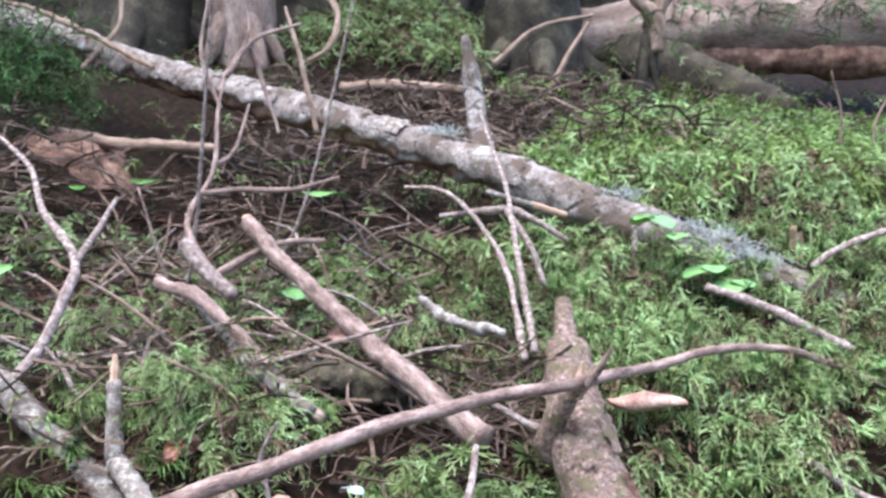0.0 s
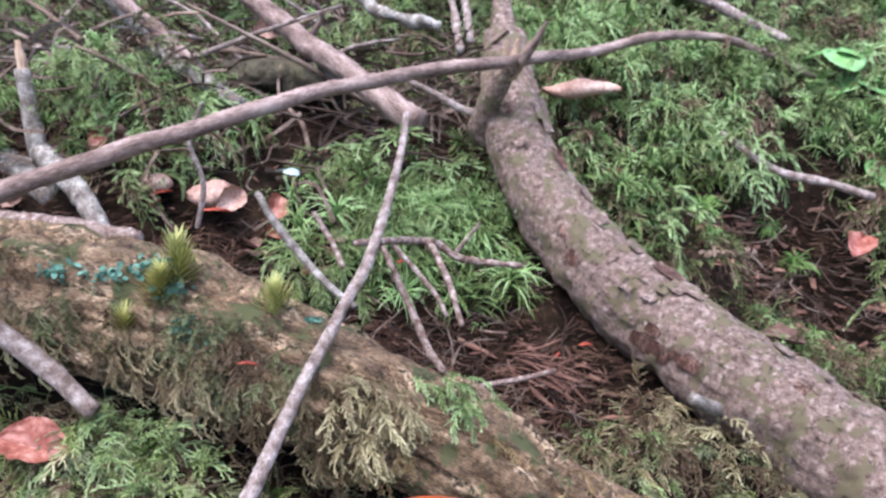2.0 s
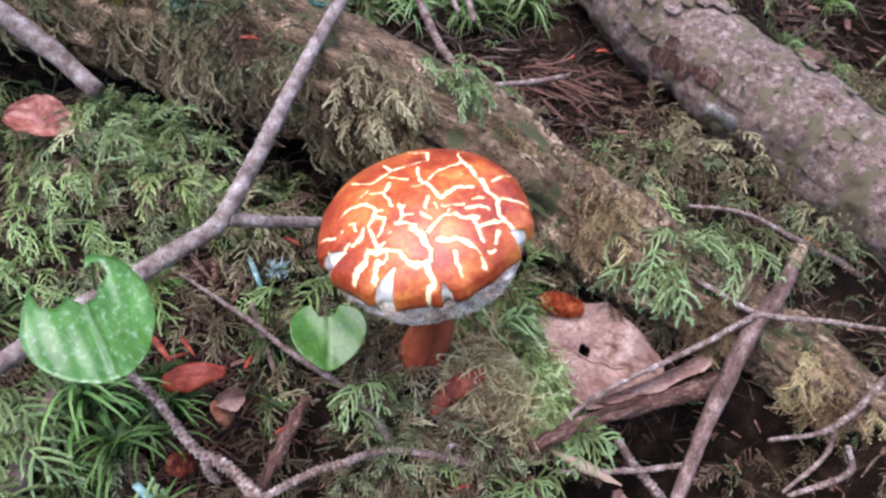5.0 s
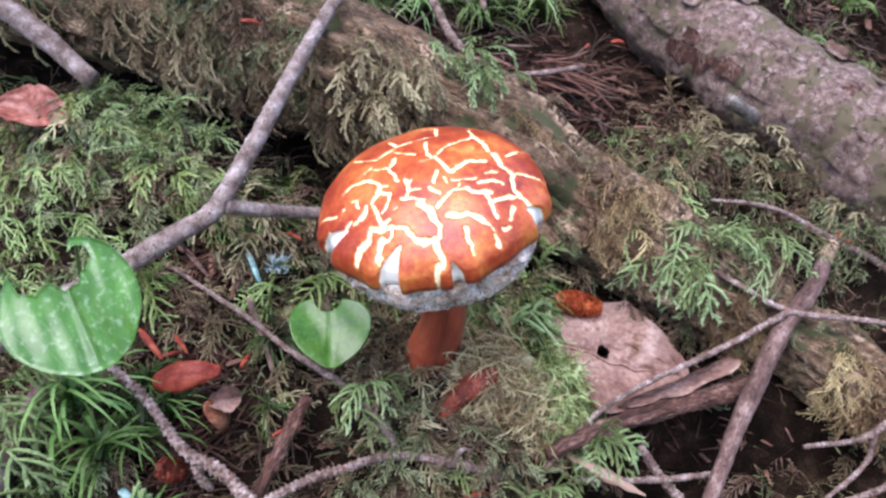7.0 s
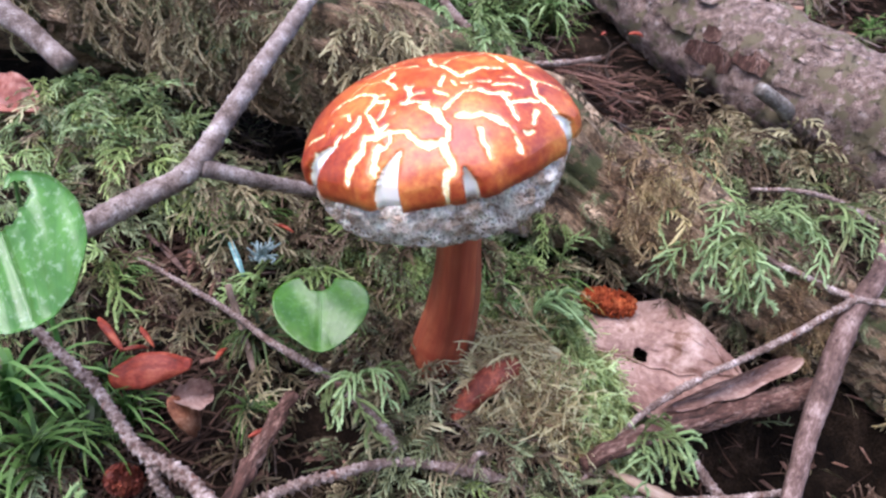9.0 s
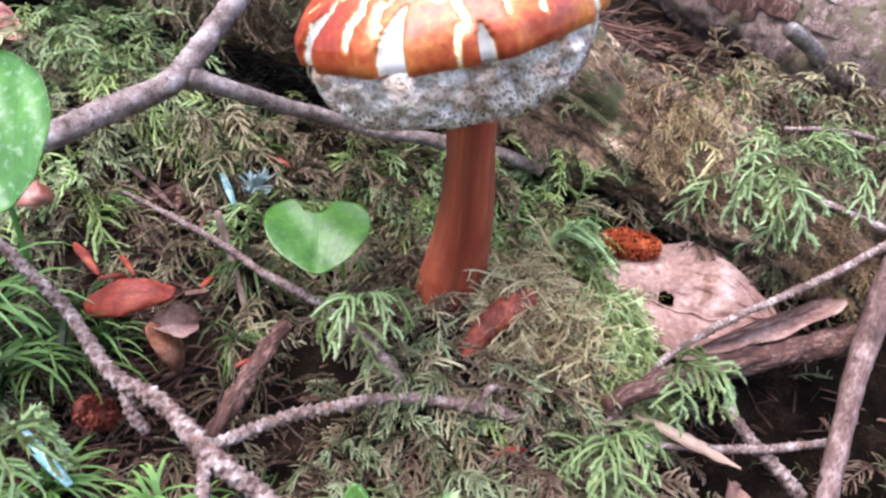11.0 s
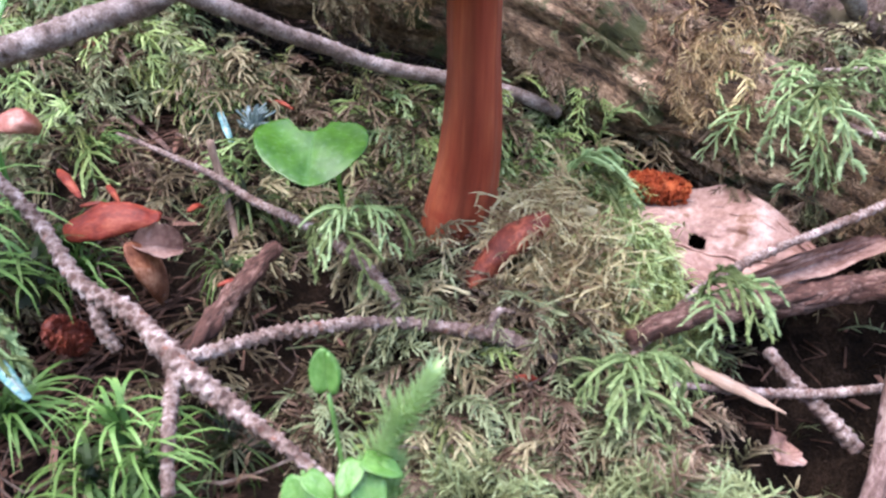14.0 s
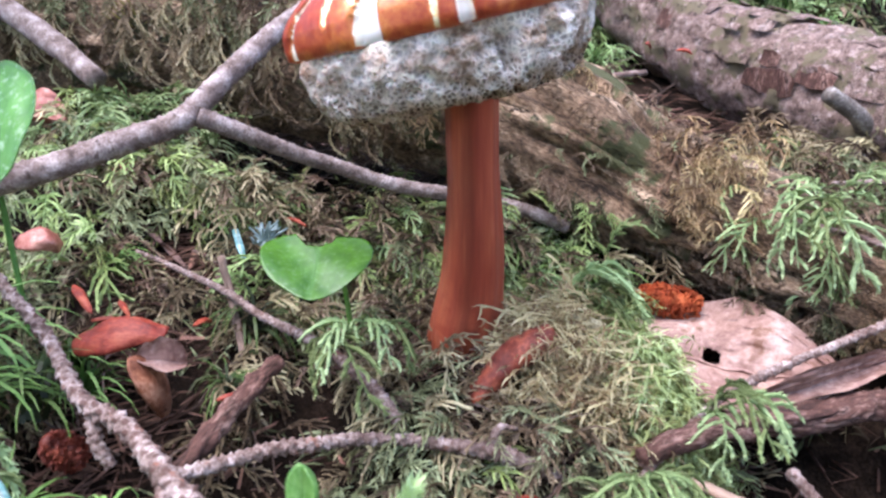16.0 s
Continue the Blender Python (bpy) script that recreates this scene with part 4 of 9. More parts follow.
def bark_log():
    o = ROOT_PTS[3]
    e = thing("fallen_branch", "thick grey-brown fallen branch with flaky bark and green film", "branch", o)
    part("trunk", tube("trunk", ROOT_PTS, [0.021, 0.024, 0.025, 0.0265, 0.029, 0.031, 0.032, 0.033, 0.034], M_BARK_LOG, o, seg=80, step=0.0024, rough=0.11, freq=60, seed=9), e)
    part("stub", tube("stub", [(0.112, 0.64, 0.185), (0.115, 0.675, 0.214), (0.117, 0.70, 0.238)], [0.016, 0.0115, 0.0075], M_BARK_LOG, o, seg=20, step=0.003, rough=0.12, freq=60), e)
    part("stub", tube("stub", [(0.200, 0.335, 0.036), (0.188, 0.322, 0.047), (0.172, 0.317, 0.058)], [0.005, 0.0044, 0.0034], M_BARK_LICHEN, o, seg=14, step=0.002, rough=0.12, freq=80), e,
         "short grey broken side stub")
    snag = part("side_shoot", tube("side_shoot", [(0.108, 0.55, 0.138), (0.084, 0.555, 0.143), (0.083, 0.548, 0.162), (0.091, 0.537, 0.184), (0.099, 0.528, 0.203)], [0.012, 0.0105, 0.009, 0.0078, 0.0072], M_BARK_LOG, o, seg=22,
                    step=0.002, rough=0.16, freq=80), e, "snapped side shoot with split end")
    for dx, r in ((-0.004, 0.0036), (0.0005, 0.0046), (0.005, 0.003)):
        part("splinter", tube("splinter", [(0.096 + dx, 0.529, 0.192), (0.1 + dx * 1.3, 0.525, 0.206), (0.102 + dx * 1.9, 0.524, 0.216 + 1.2 * r)], [r, r * 1.1, 0.0008], M_RAW_WOOD, o, seg=10, step=0.002, rough=0.2, freq=150, flat=0.5), snag,
             "pale torn wood of the split end")
    part("side_shoot", tube("side_shoot", [(0.082, 0.552, 0.158), (0.062, 0.556, 0.166), (0.04, 0.56, 0.178), (0.022, 0.566, 0.186)], [0.0036, 0.003, 0.0025, 0.0016], M_BARK_STICK, o, seg=12, step=0.002, rough=0.14, freq=120, pegs=0.4), e)
    # flakes of bark lifted from the surface
    for n in range(70):
        t = RNG.uniform(0.2, 0.95) * (len(ROOT_PTS) - 1)
        c = np.array(ROOT_PTS[int(t)]) * (1 - t % 1) + np.array(ROOT_PTS[min(int(t) + 1, len(ROOT_PTS) - 1)]) * (t % 1)
        ang = RNG.uniform(-0.2, 2.6)
        ax = np.array(ROOT_PTS[min(int(t) + 1, 8)]) - np.array(ROOT_PTS[int(t)])
        ax /= np.linalg.norm(ax)
        u = np.cross(ax, (0, 0, 1))
        u /= np.linalg.norm(u)
        w = np.cross(u, ax)
        r = 0.0262 + 0.004 * t / 8 + (0.003 if t > 4 else 0)
        nrm = u * math.cos(ang) + w * math.sin(ang)
        tang = np.cross(nrm, ax)
        L, W = RNG.uniform(0.005, 0.013), RNG.uniform(0.003, 0.008)
        b = c + nrm * r
        grid = []
        for a1 in np.linspace(-1, 1, 5):
            for a2 in np.linspace(-1, 1, 4):
                k = 1 - 0.35 * abs(a1) * RNG.uniform(0.3, 1.4)
                grid.append(b + ax * a1 * L + tang * a2 * W * k + nrm * (0.0004 + 0.0016 * (a2 > 0.5) * RNG.uniform(0, 1) - 0.3 * (a2 * W) ** 2 / r * 1.6))
        grid = np.array(grid)
        i = np.array([p * 4 + q for p in range(4) for q in range(3)])
        part("bark_flake", mesh_from("bark_flake", grid - np.array(o), np.stack([i, i + 1, i + 5, i + 4], -1), M_BARK_RED if n % 4 == 0 else M_BARK_LOG, [("grain", "FLOAT_VECTOR", grid)]), e)


bark_log()

# ---------------------------------------------------------------- twigs and sticks
stick("forked_stick", "bare forked grey stick leaning over the mossy log", [(0.02, 0.419, 0.196), (0.015, 0.394, 0.179), (0.005, 0.359, 0.156), (-0.005, 0.333, 0.14), (-0.018, 0.308, 0.126), (-0.031, 0.282, 0.111),
      (-0.041, 0.257, 0.1005), (-0.0525, 0.229, 0.0868), (-0.0651, 0.2088, 0.0715), (-0.078, 0.1985, 0.067), (-0.0965, 0.186, 0.061), (-0.118, 0.17, 0.056), (-0.145, 0.148, 0.048)],
      [0.0019, 0.0024, 0.0027, 0.0029, 0.003, 0.0032, 0.0034, 0.0038, 0.0036, 0.0034], M_BARK_STICK, "stick",
      branches=[([(-0.063, 0.2095, 0.0708), (-0.05, 0.216, 0.063), (-0.033, 0.228, 0.053), (-0.008, 0.24, 0.041), (0.011, 0.244, 0.036), (0.036, 0.2465, 0.0295), (0.052, 0.249, 0.021)], [0.0032, 0.0026, 0.0025, 0.0024, 0.0024, 0.0024])], seg=30, step=0.0007, rough=0.07, freq=120, pegs=0.5, seed=2)
stick("spruce_twig", "knobbly grey-brown spruce twig forking over the moss", [(-0.112, 0.172, 0.036), (-0.091, 0.158, 0.021), (-0.075, 0.142, 0.012), (-0.062, 0.136, 0.007),
      (-0.049, 0.125, 0.0), (-0.035, 0.119, -0.008), (-0.025, 0.113, -0.012), (-0.012, 0.106, -0.019)], [0.0013, 0.00151, 0.00166, 0.0018, 0.00223, 0.00259, 0.00144, 0.0013], M_BARK_TWIG,
      branches=[([(-0.049, 0.126, 0.0), (-0.041, 0.132, -0.001), (-0.029, 0.138, -0.001), (-0.019, 0.142, -0.002), (-0.001, 0.15, -0.006), (0.025, 0.147, -0.009), (0.042, 0.147, -0.018)],
                 [0.00144, 0.00158, 0.00151, 0.00137, 0.00158, 0.00187, 0.00101]),
                ([(-0.049, 0.125, 0.0), (-0.0478, 0.118, -0.003), (-0.0457, 0.108, -0.007), (-0.0431, 0.098, -0.0135)], [0.00144, 0.00137, 0.0013, 0.00122]),
                ([(0.022, 0.1475, -0.009), (0.0245, 0.149, -0.003), (0.029, 0.15, -0.004)], [0.00158, 0.00101, 0.00043]),
                ([(-0.072, 0.141, 0.011), (-0.070, 0.137, 0.003), (-0.067, 0.136, -0.003)], [0.0013, 0.00158, 0.00137])],
      seg=32, step=0.0006, rough=0.12, freq=260, pegs=1.0, seed=3)
TW = dict(seg=18, step=0.0006, rough=0.13, freq=300, pegs=1.0)
stick("spruce_twig", "dark flaking spruce twig half buried in moss", [(-0.034, 0.168, 0.009), (-0.043, 0.149, 0.003), (-0.052, 0.129, -0.006)], [0.0021, 0.0028, 0.0026], M_BARK_RED, seed=4, seg=26, step=0.0006, rough=0.34, freq=330, wob=0.6)
stick("spruce_twig", "thin bare spruce twig lying across the litter", [(-0.103, 0.235, 0.022), (-0.082, 0.219, 0.02), (-0.061, 0.203, 0.017), (-0.046, 0.191, 0.013), (-0.027, 0.178, 0.009),
      (-0.012, 0.166, 0.004), (0.0, 0.153, -0.004)], [0.0007, 0.0009, 0.0011, 0.0012, 0.0013, 0.0015, 0.0015], M_BARK_TWIG, seed=5, **TW)
stick("broken_stick", "brown broken stick with pale snapped end", [(0.204, 0.241, 0.013), (0.192, 0.224, 0.013), (0.171, 0.203, 0.006), (0.155, 0.186, -0.005), (0.142, 0.168, -0.017),
      (0.12, 0.134, -0.031), (0.103, 0.11, -0.04)], [0.0036, 0.0038, 0.0042, 0.004, 0.0034, 0.0028, 0.0026], M_BARK_STICK_RED, "stick", tip=([(0.203, 0.24, 0.013), (0.207, 0.245, 0.0145), (0.2095, 0.248, 0.016)],
      [0.0037, 0.0037, 0.0031]), seg=18, step=0.0016, rough=0.1, freq=140, pegs=0.2, seed=6)
stick("spruce_twig", "slender bumpy spruce twig crossing a broken stick", [(0.109, 0.242, 0.026), (0.133, 0.23, 0.023), (0.152, 0.217, 0.018), (0.172, 0.206, 0.012), (0.204, 0.206, 0.006),
      (0.246, 0.205, -0.002)], [0.0008, 0.001, 0.0011, 0.0013, 0.0011, 0.0009], M_BARK_TWIG, branches=[([(0.172, 0.206, 0.012), (0.141, 0.194, 0.003), (0.112, 0.184, -0.003), (0.085, 0.172, -0.009),
      (0.069, 0.16, -0.016), (0.055, 0.148, -0.022)], [0.0013, 0.0013, 0.0012, 0.0012, 0.001, 0.0007])], seed=7, **TW)
stick("bark_stick", "rough brown stick wrapped in peeling bark", [(0.060, 0.155, -0.017), (0.084, 0.165, -0.015), (0.118, 0.18, -0.02), (0.156, 0.194, -0.022)], [0.0026, 0.0038, 0.0044, 0.005],
      M_BARK_RED, "stick", branches=[([(0.085, 0.164, -0.0125), (0.105, 0.172, -0.0145), (0.12, 0.178, -0.016)], [0.0008, 0.002, 0.0006]),
                                     ([(0.115, 0.175, -0.018), (0.135, 0.183, -0.0175), (0.152, 0.19, -0.018)], [0.0006, 0.002, 0.0008])], seg=26, step=0.0009, rough=0.3, freq=190, wob=0.7, seed=8)
stick("spruce_twig", "thin grey spruce twig arching over moss", [(0.154, 0.268, 0.029), (0.182, 0.261, 0.028), (0.213, 0.254, 0.014), (0.239, 0.247, 0.002), (0.275, 0.24, -0.022)],
      [0.0008, 0.0011, 0.0014, 0.0016, 0.0018], M_BARK_TWIG, seed=9, **TW)
stick("spruce_twig", "forked bare spruce twig over dark litter", [(0.235, 0.185, -0.004), (0.202, 0.165, -0.02), (0.169, 0.16, -0.022)], [0.0015, 0.0014, 0.0008], M_BARK_TWIG,
      branches=[([(0.202, 0.165, -0.02), (0.198, 0.158, -0.033), (0.178, 0.148, -0.046)], [0.0013, 0.001, 0.0007]), ([(0.208, 0.16, -0.028), (0.208, 0.152, -0.039), (0.18, 0.146, -0.046)],
      [0.0013, 0.0014, 0.001])], seed=10, **TW)
stick("spruce_twig", "dark scaly spruce twig in a damp hollow", [(0.103, 0.168, -0.029), (0.111, 0.158, -0.037), (0.123, 0.148, -0.049)], [0.0016, 0.002, 0.0021], M_BARK_TWIG, seed=11, **TW)
stick("spruce_twig", "thin reddish twig lying along bare wood", [(0.072, 0.152, -0.029), (0.105, 0.155, -0.035), (0.137, 0.158, -0.036)], [0.0009, 0.0013, 0.0012], M_BARK_TWIG, seed=12, **TW)
stick("wood_splinter", "pale fibrous strip of bare rotten wood", [(0.07, 0.16, -0.024), (0.087, 0.154, -0.030), (0.102, 0.149, -0.037)], [0.0008, 0.0036, 0.0006], M_RAW_WOOD, "wood", seg=16, step=0.0015,
      rough=0.3, freq=200, flat=0.35, seed=13)
stick("grey_stick", "smooth grey-brown dead stick pointing into moss", [(-0.25, 0.347, 0.15), (-0.19, 0.325, 0.113), (-0.165, 0.314, 0.097), (-0.14, 0.299, 0.081)], [0.0058, 0.0054, 0.0052, 0.0046],
      M_BARK_STICK, "stick", seg=18, step=0.002, rough=0.1, freq=120, seed=14)
stick("pink_stick", "pinkish-brown dead stick lying under a leaf", [(-0.1335, 0.178, 0.016), (-0.137, 0.152, 0.011), (-0.142, 0.128, 0.004), (-0.146, 0.1, -0.004)], [0.0036, 0.0042, 0.0045, 0.0045], M_BARK_BROWN, "stick", seg=18, step=0.0016,
      rough=0.12, freq=140, pegs=0.2, seed=48)
stick("dark_log_piece", "dark rotten piece of log under the twigs", [(-0.16, 0.70, 0.165), (-0.1, 0.675, 0.165), (-0.03, 0.65, 0.158)], [0.014, 0.019, 0.014], M_TRUNK_DARK, "log", seg=36, step=0.003, rough=0.4, freq=90, seed=49)
stick("long_twig", "long curved brown twig spanning over the moss", [(-0.26, 0.27, 0.172), (-0.188, 0.31, 0.184), (-0.143, 0.34, 0.192), (-0.107, 0.362, 0.199), (-0.072, 0.388, 0.204),
      (-0.025, 0.429, 0.208), (0.028, 0.469, 0.21), (0.091, 0.51, 0.208), (0.178, 0.6, 0.198), (0.236, 0.63, 0.204), (0.301, 0.66, 0.201), (0.365, 0.673, 0.183), (0.435, 0.687, 0.154),
      (0.54, 0.7, 0.122)], [0.0047, 0.0047, 0.00461, 0.00461, 0.00461, 0.00452, 0.00444, 0.00435, 0.00409, 0.00392, 0.00374, 0.00348, 0.00313, 0.00244], M_BARK_BROWN, branches=[([(0.105, 0.516, 0.206),
      (0.112, 0.505, 0.222), (0.118, 0.50, 0.236)], [0.00348, 0.00278, 0.00104])], seg=20, step=0.0022, rough=0.11, freq=80, pegs=0.45, seed=15)
stick("tan_stick", "straight tan stick with broken top leaning in litter", [(-0.232, 0.868, 0.306), (-0.178, 0.8, 0.268), (-0.13, 0.74, 0.239), (-0.066, 0.67, 0.202), (-0.021, 0.6, 0.183),
      (0.03, 0.535, 0.16)], [0.00882, 0.00864, 0.00882, 0.00936, 0.00972, 0.0099], M_BARK_BROWN, "stick", seg=26, step=0.003, rough=0.16, freq=75, pegs=0.3, seed=16,
      tip=([(-0.229, 0.864, 0.304), (-0.236, 0.873, 0.311)], [0.00855, 0.0063]),
      branches=[([(-0.06, 0.665, 0.2), (-0.045, 0.655, 0.222), (-0.052, 0.65, 0.235)], [0.0036, 0.0027, 0.0018])])
stick("pale_stick", "short pale grey stick in brown litter", [(-0.285, 0.8, 0.287), (-0.259, 0.78, 0.264), (-0.22, 0.757, 0.235)], [0.0085, 0.0085, 0.0075], M_BARK_STICK, "stick", seg=16, step=0.004,
      rough=0.1, freq=70, seed=17)
stick("dark_stick", "dark knobbly dead stick among twigs", [(-0.289, 0.73, 0.252), (-0.238, 0.698, 0.243), (-0.186, 0.665, 0.208), (-0.133, 0.632, 0.164), (-0.102, 0.6, 0.154)],
      [0.006, 0.0065, 0.006, 0.0055, 0.005], M_BARK_BROWN, "stick", seg=14, step=0.003, rough=0.2, freq=80, pegs=0.5, seed=18)
stick("lichened_stick", "grey lichened dead stick among twigs", [(-0.258, 0.74, 0.242), (-0.212, 0.7, 0.206), (-0.172, 0.65, 0.185), (-0.112, 0.6, 0.16)], [0.006, 0.007, 0.0075, 0.006],
      M_BARK_LICHEN, "stick", seg=14, step=0.003, rough=0.22, freq=80, pegs=0.6, seed=19)
SH = dict(seg=10, step=0.005, rough=0.2, freq=75)
stick("dead_shrub", "leafless brown branching dead shrub", [(-0.228, 0.78, 0.225), (-0.284, 0.82, 0.285), (-0.3, 0.86, 0.319), (-0.285, 0.907, 0.37), (-0.292, 0.953, 0.444), (-0.294, 1.0, 0.501),
      (-0.269, 1.025, 0.559), (-0.286, 1.05, 0.64)], [0.0052, 0.0045, 0.0037, 0.003, 0.0026, 0.0024, 0.0022, 0.0015], M_BARK_BROWN, "shrub",
      branches=[([(-0.287, 0.91, 0.374), (-0.272, 0.955, 0.397), (-0.263, 1.0, 0.46)], [0.0032, 0.0026, 0.0017]), ([(-0.292, 0.995, 0.496), (-0.261, 1.025, 0.551), (-0.199, 1.05, 0.578)],
                [0.003, 0.003, 0.002]), ([(-0.268, 1.03, 0.552), (-0.248, 1.015, 0.488), (-0.228, 1.0, 0.437), (-0.222, 0.99, 0.42)], [0.004, 0.0035, 0.0028, 0.002]),
                ([(-0.296, 0.88, 0.34), (-0.25, 0.90, 0.345), (-0.19, 0.91, 0.345), (-0.13, 0.92, 0.36)], [0.004, 0.0035, 0.003, 0.002]),
                ([(-0.255, 0.8, 0.25), (-0.2, 0.84, 0.28), (-0.14, 0.86, 0.285)], [0.005, 0.004, 0.003]), ([(-0.29, 0.96, 0.45), (-0.32, 0.98, 0.52), (-0.315, 1.0, 0.6)], [0.003, 0.0025, 0.002])],
      seed=20, **SH)
stick("dead_sapling", "bare grey dead sapling stems", [(-0.215, 1.25, 0.44), (-0.247, 1.275, 0.572), (-0.276, 1.3, 0.66)], [0.0045, 0.0045, 0.003], M_BARK_TAN, "sapling", seed=21, **SH)
stick("crooked_branch", "crooked pale brown branch hanging before the trees", [(-0.274, 1.5, 0.60), (-0.233, 1.5, 0.628), (-0.219, 1.55, 0.701), (-0.266, 1.6, 0.79)], [0.005, 0.006, 0.0075, 0.0075], M_BARK_TAN,
      "branch", seed=22, **SH)
stick("forked_twig", "forked grey twig with broken tips", [(-0.56, 0.88, 0.43), (-0.462, 0.813, 0.374), (-0.423, 0.767, 0.325), (-0.368, 0.72, 0.279), (-0.356, 0.68, 0.248), (-0.367, 0.64, 0.198),
      (-0.40, 0.59, 0.15)], [0.0022, 0.0026, 0.003, 0.0045, 0.0046, 0.005, 0.0055], M_BARK_STICK, branches=[([(-0.364, 0.812, 0.336), (-0.366, 0.765, 0.302), (-0.364, 0.715, 0.275)], [0.0023, 0.003, 0.004])],
      seg=14, step=0.004, rough=0.09, freq=70, seed=23)
stick("snag_stake", "upright lichened stick with orange splintered top", [(-0.2545, 0.552, 0.198), (-0.252, 0.545, 0.18), (-0.245, 0.526, 0.125)], [0.0052, 0.006, 0.007], M_BARK_LICHEN, "stick",
      tip=([(-0.2542, 0.551, 0.195), (-0.255, 0.554, 0.208), (-0.2555, 0.556, 0.219)], [0.005, 0.004, 0.0018]), seg=16, step=0.003, rough=0.14, freq=80, seed=24)
stick("lichened_branch", "pale lichened branch lying in litter", [(-0.40, 0.63, 0.185), (-0.293, 0.55, 0.143), (-0.225, 0.495, 0.122)], [0.0105, 0.0115, 0.0105], M_BARK_LICHEN, "branch", seg=18, step=0.004,
      rough=0.14, freq=60, seed=25)
stick("arched_twig", "thin pale twig arching to the ground", [(-0.05, 0.955, 0.348), (0.004, 0.894, 0.342), (0.046, 0.837, 0.3), (0.071, 0.78, 0.252), (0.075, 0.66, 0.19)], [0.0024, 0.0028, 0.0032, 0.0036, 0.0038],
      M_BARK_STICK, seed=26, **SH)
stick("straight_twig", "thin grey twig leaning on the fallen trunk", [(0.055, 1.09, 0.46), (0.063, 1.05, 0.425), (0.079, 0.923, 0.349), (0.08, 0.797, 0.287), (0.084, 0.65, 0.2)], [0.0022, 0.0028, 0.0031, 0.0034, 0.0038],
      M_BARK_STICK, seed=27, **SH)
stick("cut_twig", "pale twig with bare orange end", [(0.054, 0.9, 0.342), (0.11, 0.9, 0.326)], [0.004, 0.0045], M_BARK_LICHEN, tip=([(0.108, 0.9, 0.327), (0.153, 0.9, 0.313)], [0.0042, 0.004]), seed=28, **SH)
stick("grey_twig", "dead grey twig with side shoots by the trunk", [(-0.004, 0.88, 0.313), (0.072, 0.87, 0.321), (0.108, 0.86, 0.309), (0.147, 0.85, 0.285)], [0.003, 0.0045, 0.0045, 0.0025], M_BARK_STICK, seed=29,
      branches=[([(0.075, 0.87, 0.321), (0.1, 0.83, 0.28), (0.113, 0.8, 0.24)], [0.004, 0.004, 0.003])], **SH)
stick("white_wood", "lichen-white scrap of rotten wood", [(-0.024, 0.728, 0.236), (0.009, 0.708, 0.217), (0.06, 0.69, 0.207)], [0.004, 0.0065, 0.005], M_BARK_LICHEN, "wood", seg=14, step=0.003, rough=0.45, freq=90,
      seed=30)
stick("twig_stub", "short upright twig stub in moss", [(0.258, 0.985, 0.322), (0.251, 0.94, 0.22)], [0.0038, 0.0045], M_BARK_STICK, seed=31, **SH)
stick("white_stub", "short pale broken stub standing in moss", [(0.484, 0.99, 0.20), (0.487, 0.992, 0.265), (0.482, 0.99, 0.295)], [0.009, 0.0105, 0.007], M_RAW_WOOD, "stub", seg=12, step=0.004, rough=0.15, freq=60, seed=32)
stick("forked_twig", "thin dark forked twig over bright moss", [(0.46, 0.9, 0.25), (0.50, 0.9, 0.275), (0.58, 0.9, 0.305)], [0.004, 0.0042, 0.0035], M_BARK_STICK, seed=33, **SH)
stick("mossy_twig", "grey twig sunk in bright moss", [(0.305, 0.835, 0.232), (0.366, 0.78, 0.212), (0.41, 0.715, 0.185)], [0.0055, 0.0055, 0.004], M_BARK_STICK, seed=34, **SH)
stick("grey_twig", "smooth pale twig over the dark hollow", [(0.285, 0.565, 0.137), (0.321, 0.535, 0.114), (0.36, 0.52, 0.106), (0.392, 0.509, 0.098)], [0.002, 0.003, 0.0035, 0.003], M_BARK_STICK, seed=35, **SH)
stick("grey_twig", "short dark twig in a hollow of litter", [(0.225, 0.488, 0.062), (0.296, 0.5, 0.058)], [0.0035, 0.0032], M_BARK_TAN, seed=36, **SH)
# crumbling wood and dead twigs behind the rotten log
for n in range(22):
    x, y = RNG.normal(0.095, 0.024), RNG.normal(0.36, 0.018)
    if n > 13:
        x, y = RNG.uniform(-0.17, -0.02), RNG.uniform(0.43, 0.52)
    z = float(ground_z(np.array([x]), np.array([y]))[0]) + 0.004
    yaw, L, r = RNG.uniform(-1.2, 0.8), RNG.uniform(0.012, 0.03), RNG.uniform(0.002, 0.0045)
    dx, dy = math.cos(yaw) * L / 2, math.sin(yaw) * L / 2
    stick("wood_fragment", "red-brown fibrous fragment of crumbling wood", [(x - dx, y - dy, z + 0.004 * RNG.random()), (x, y, z + 0.001), (x + dx, y + dy, z - 0.002)], [r * 0.12, r * 0.7, r * 0.6, r * 0.1], M_FIBRE, "wood", "wood fragments in the litter", seg=14, step=0.0015, rough=0.35,
          freq=300, flat=0.4, seed=80 + n, wob=0.0)
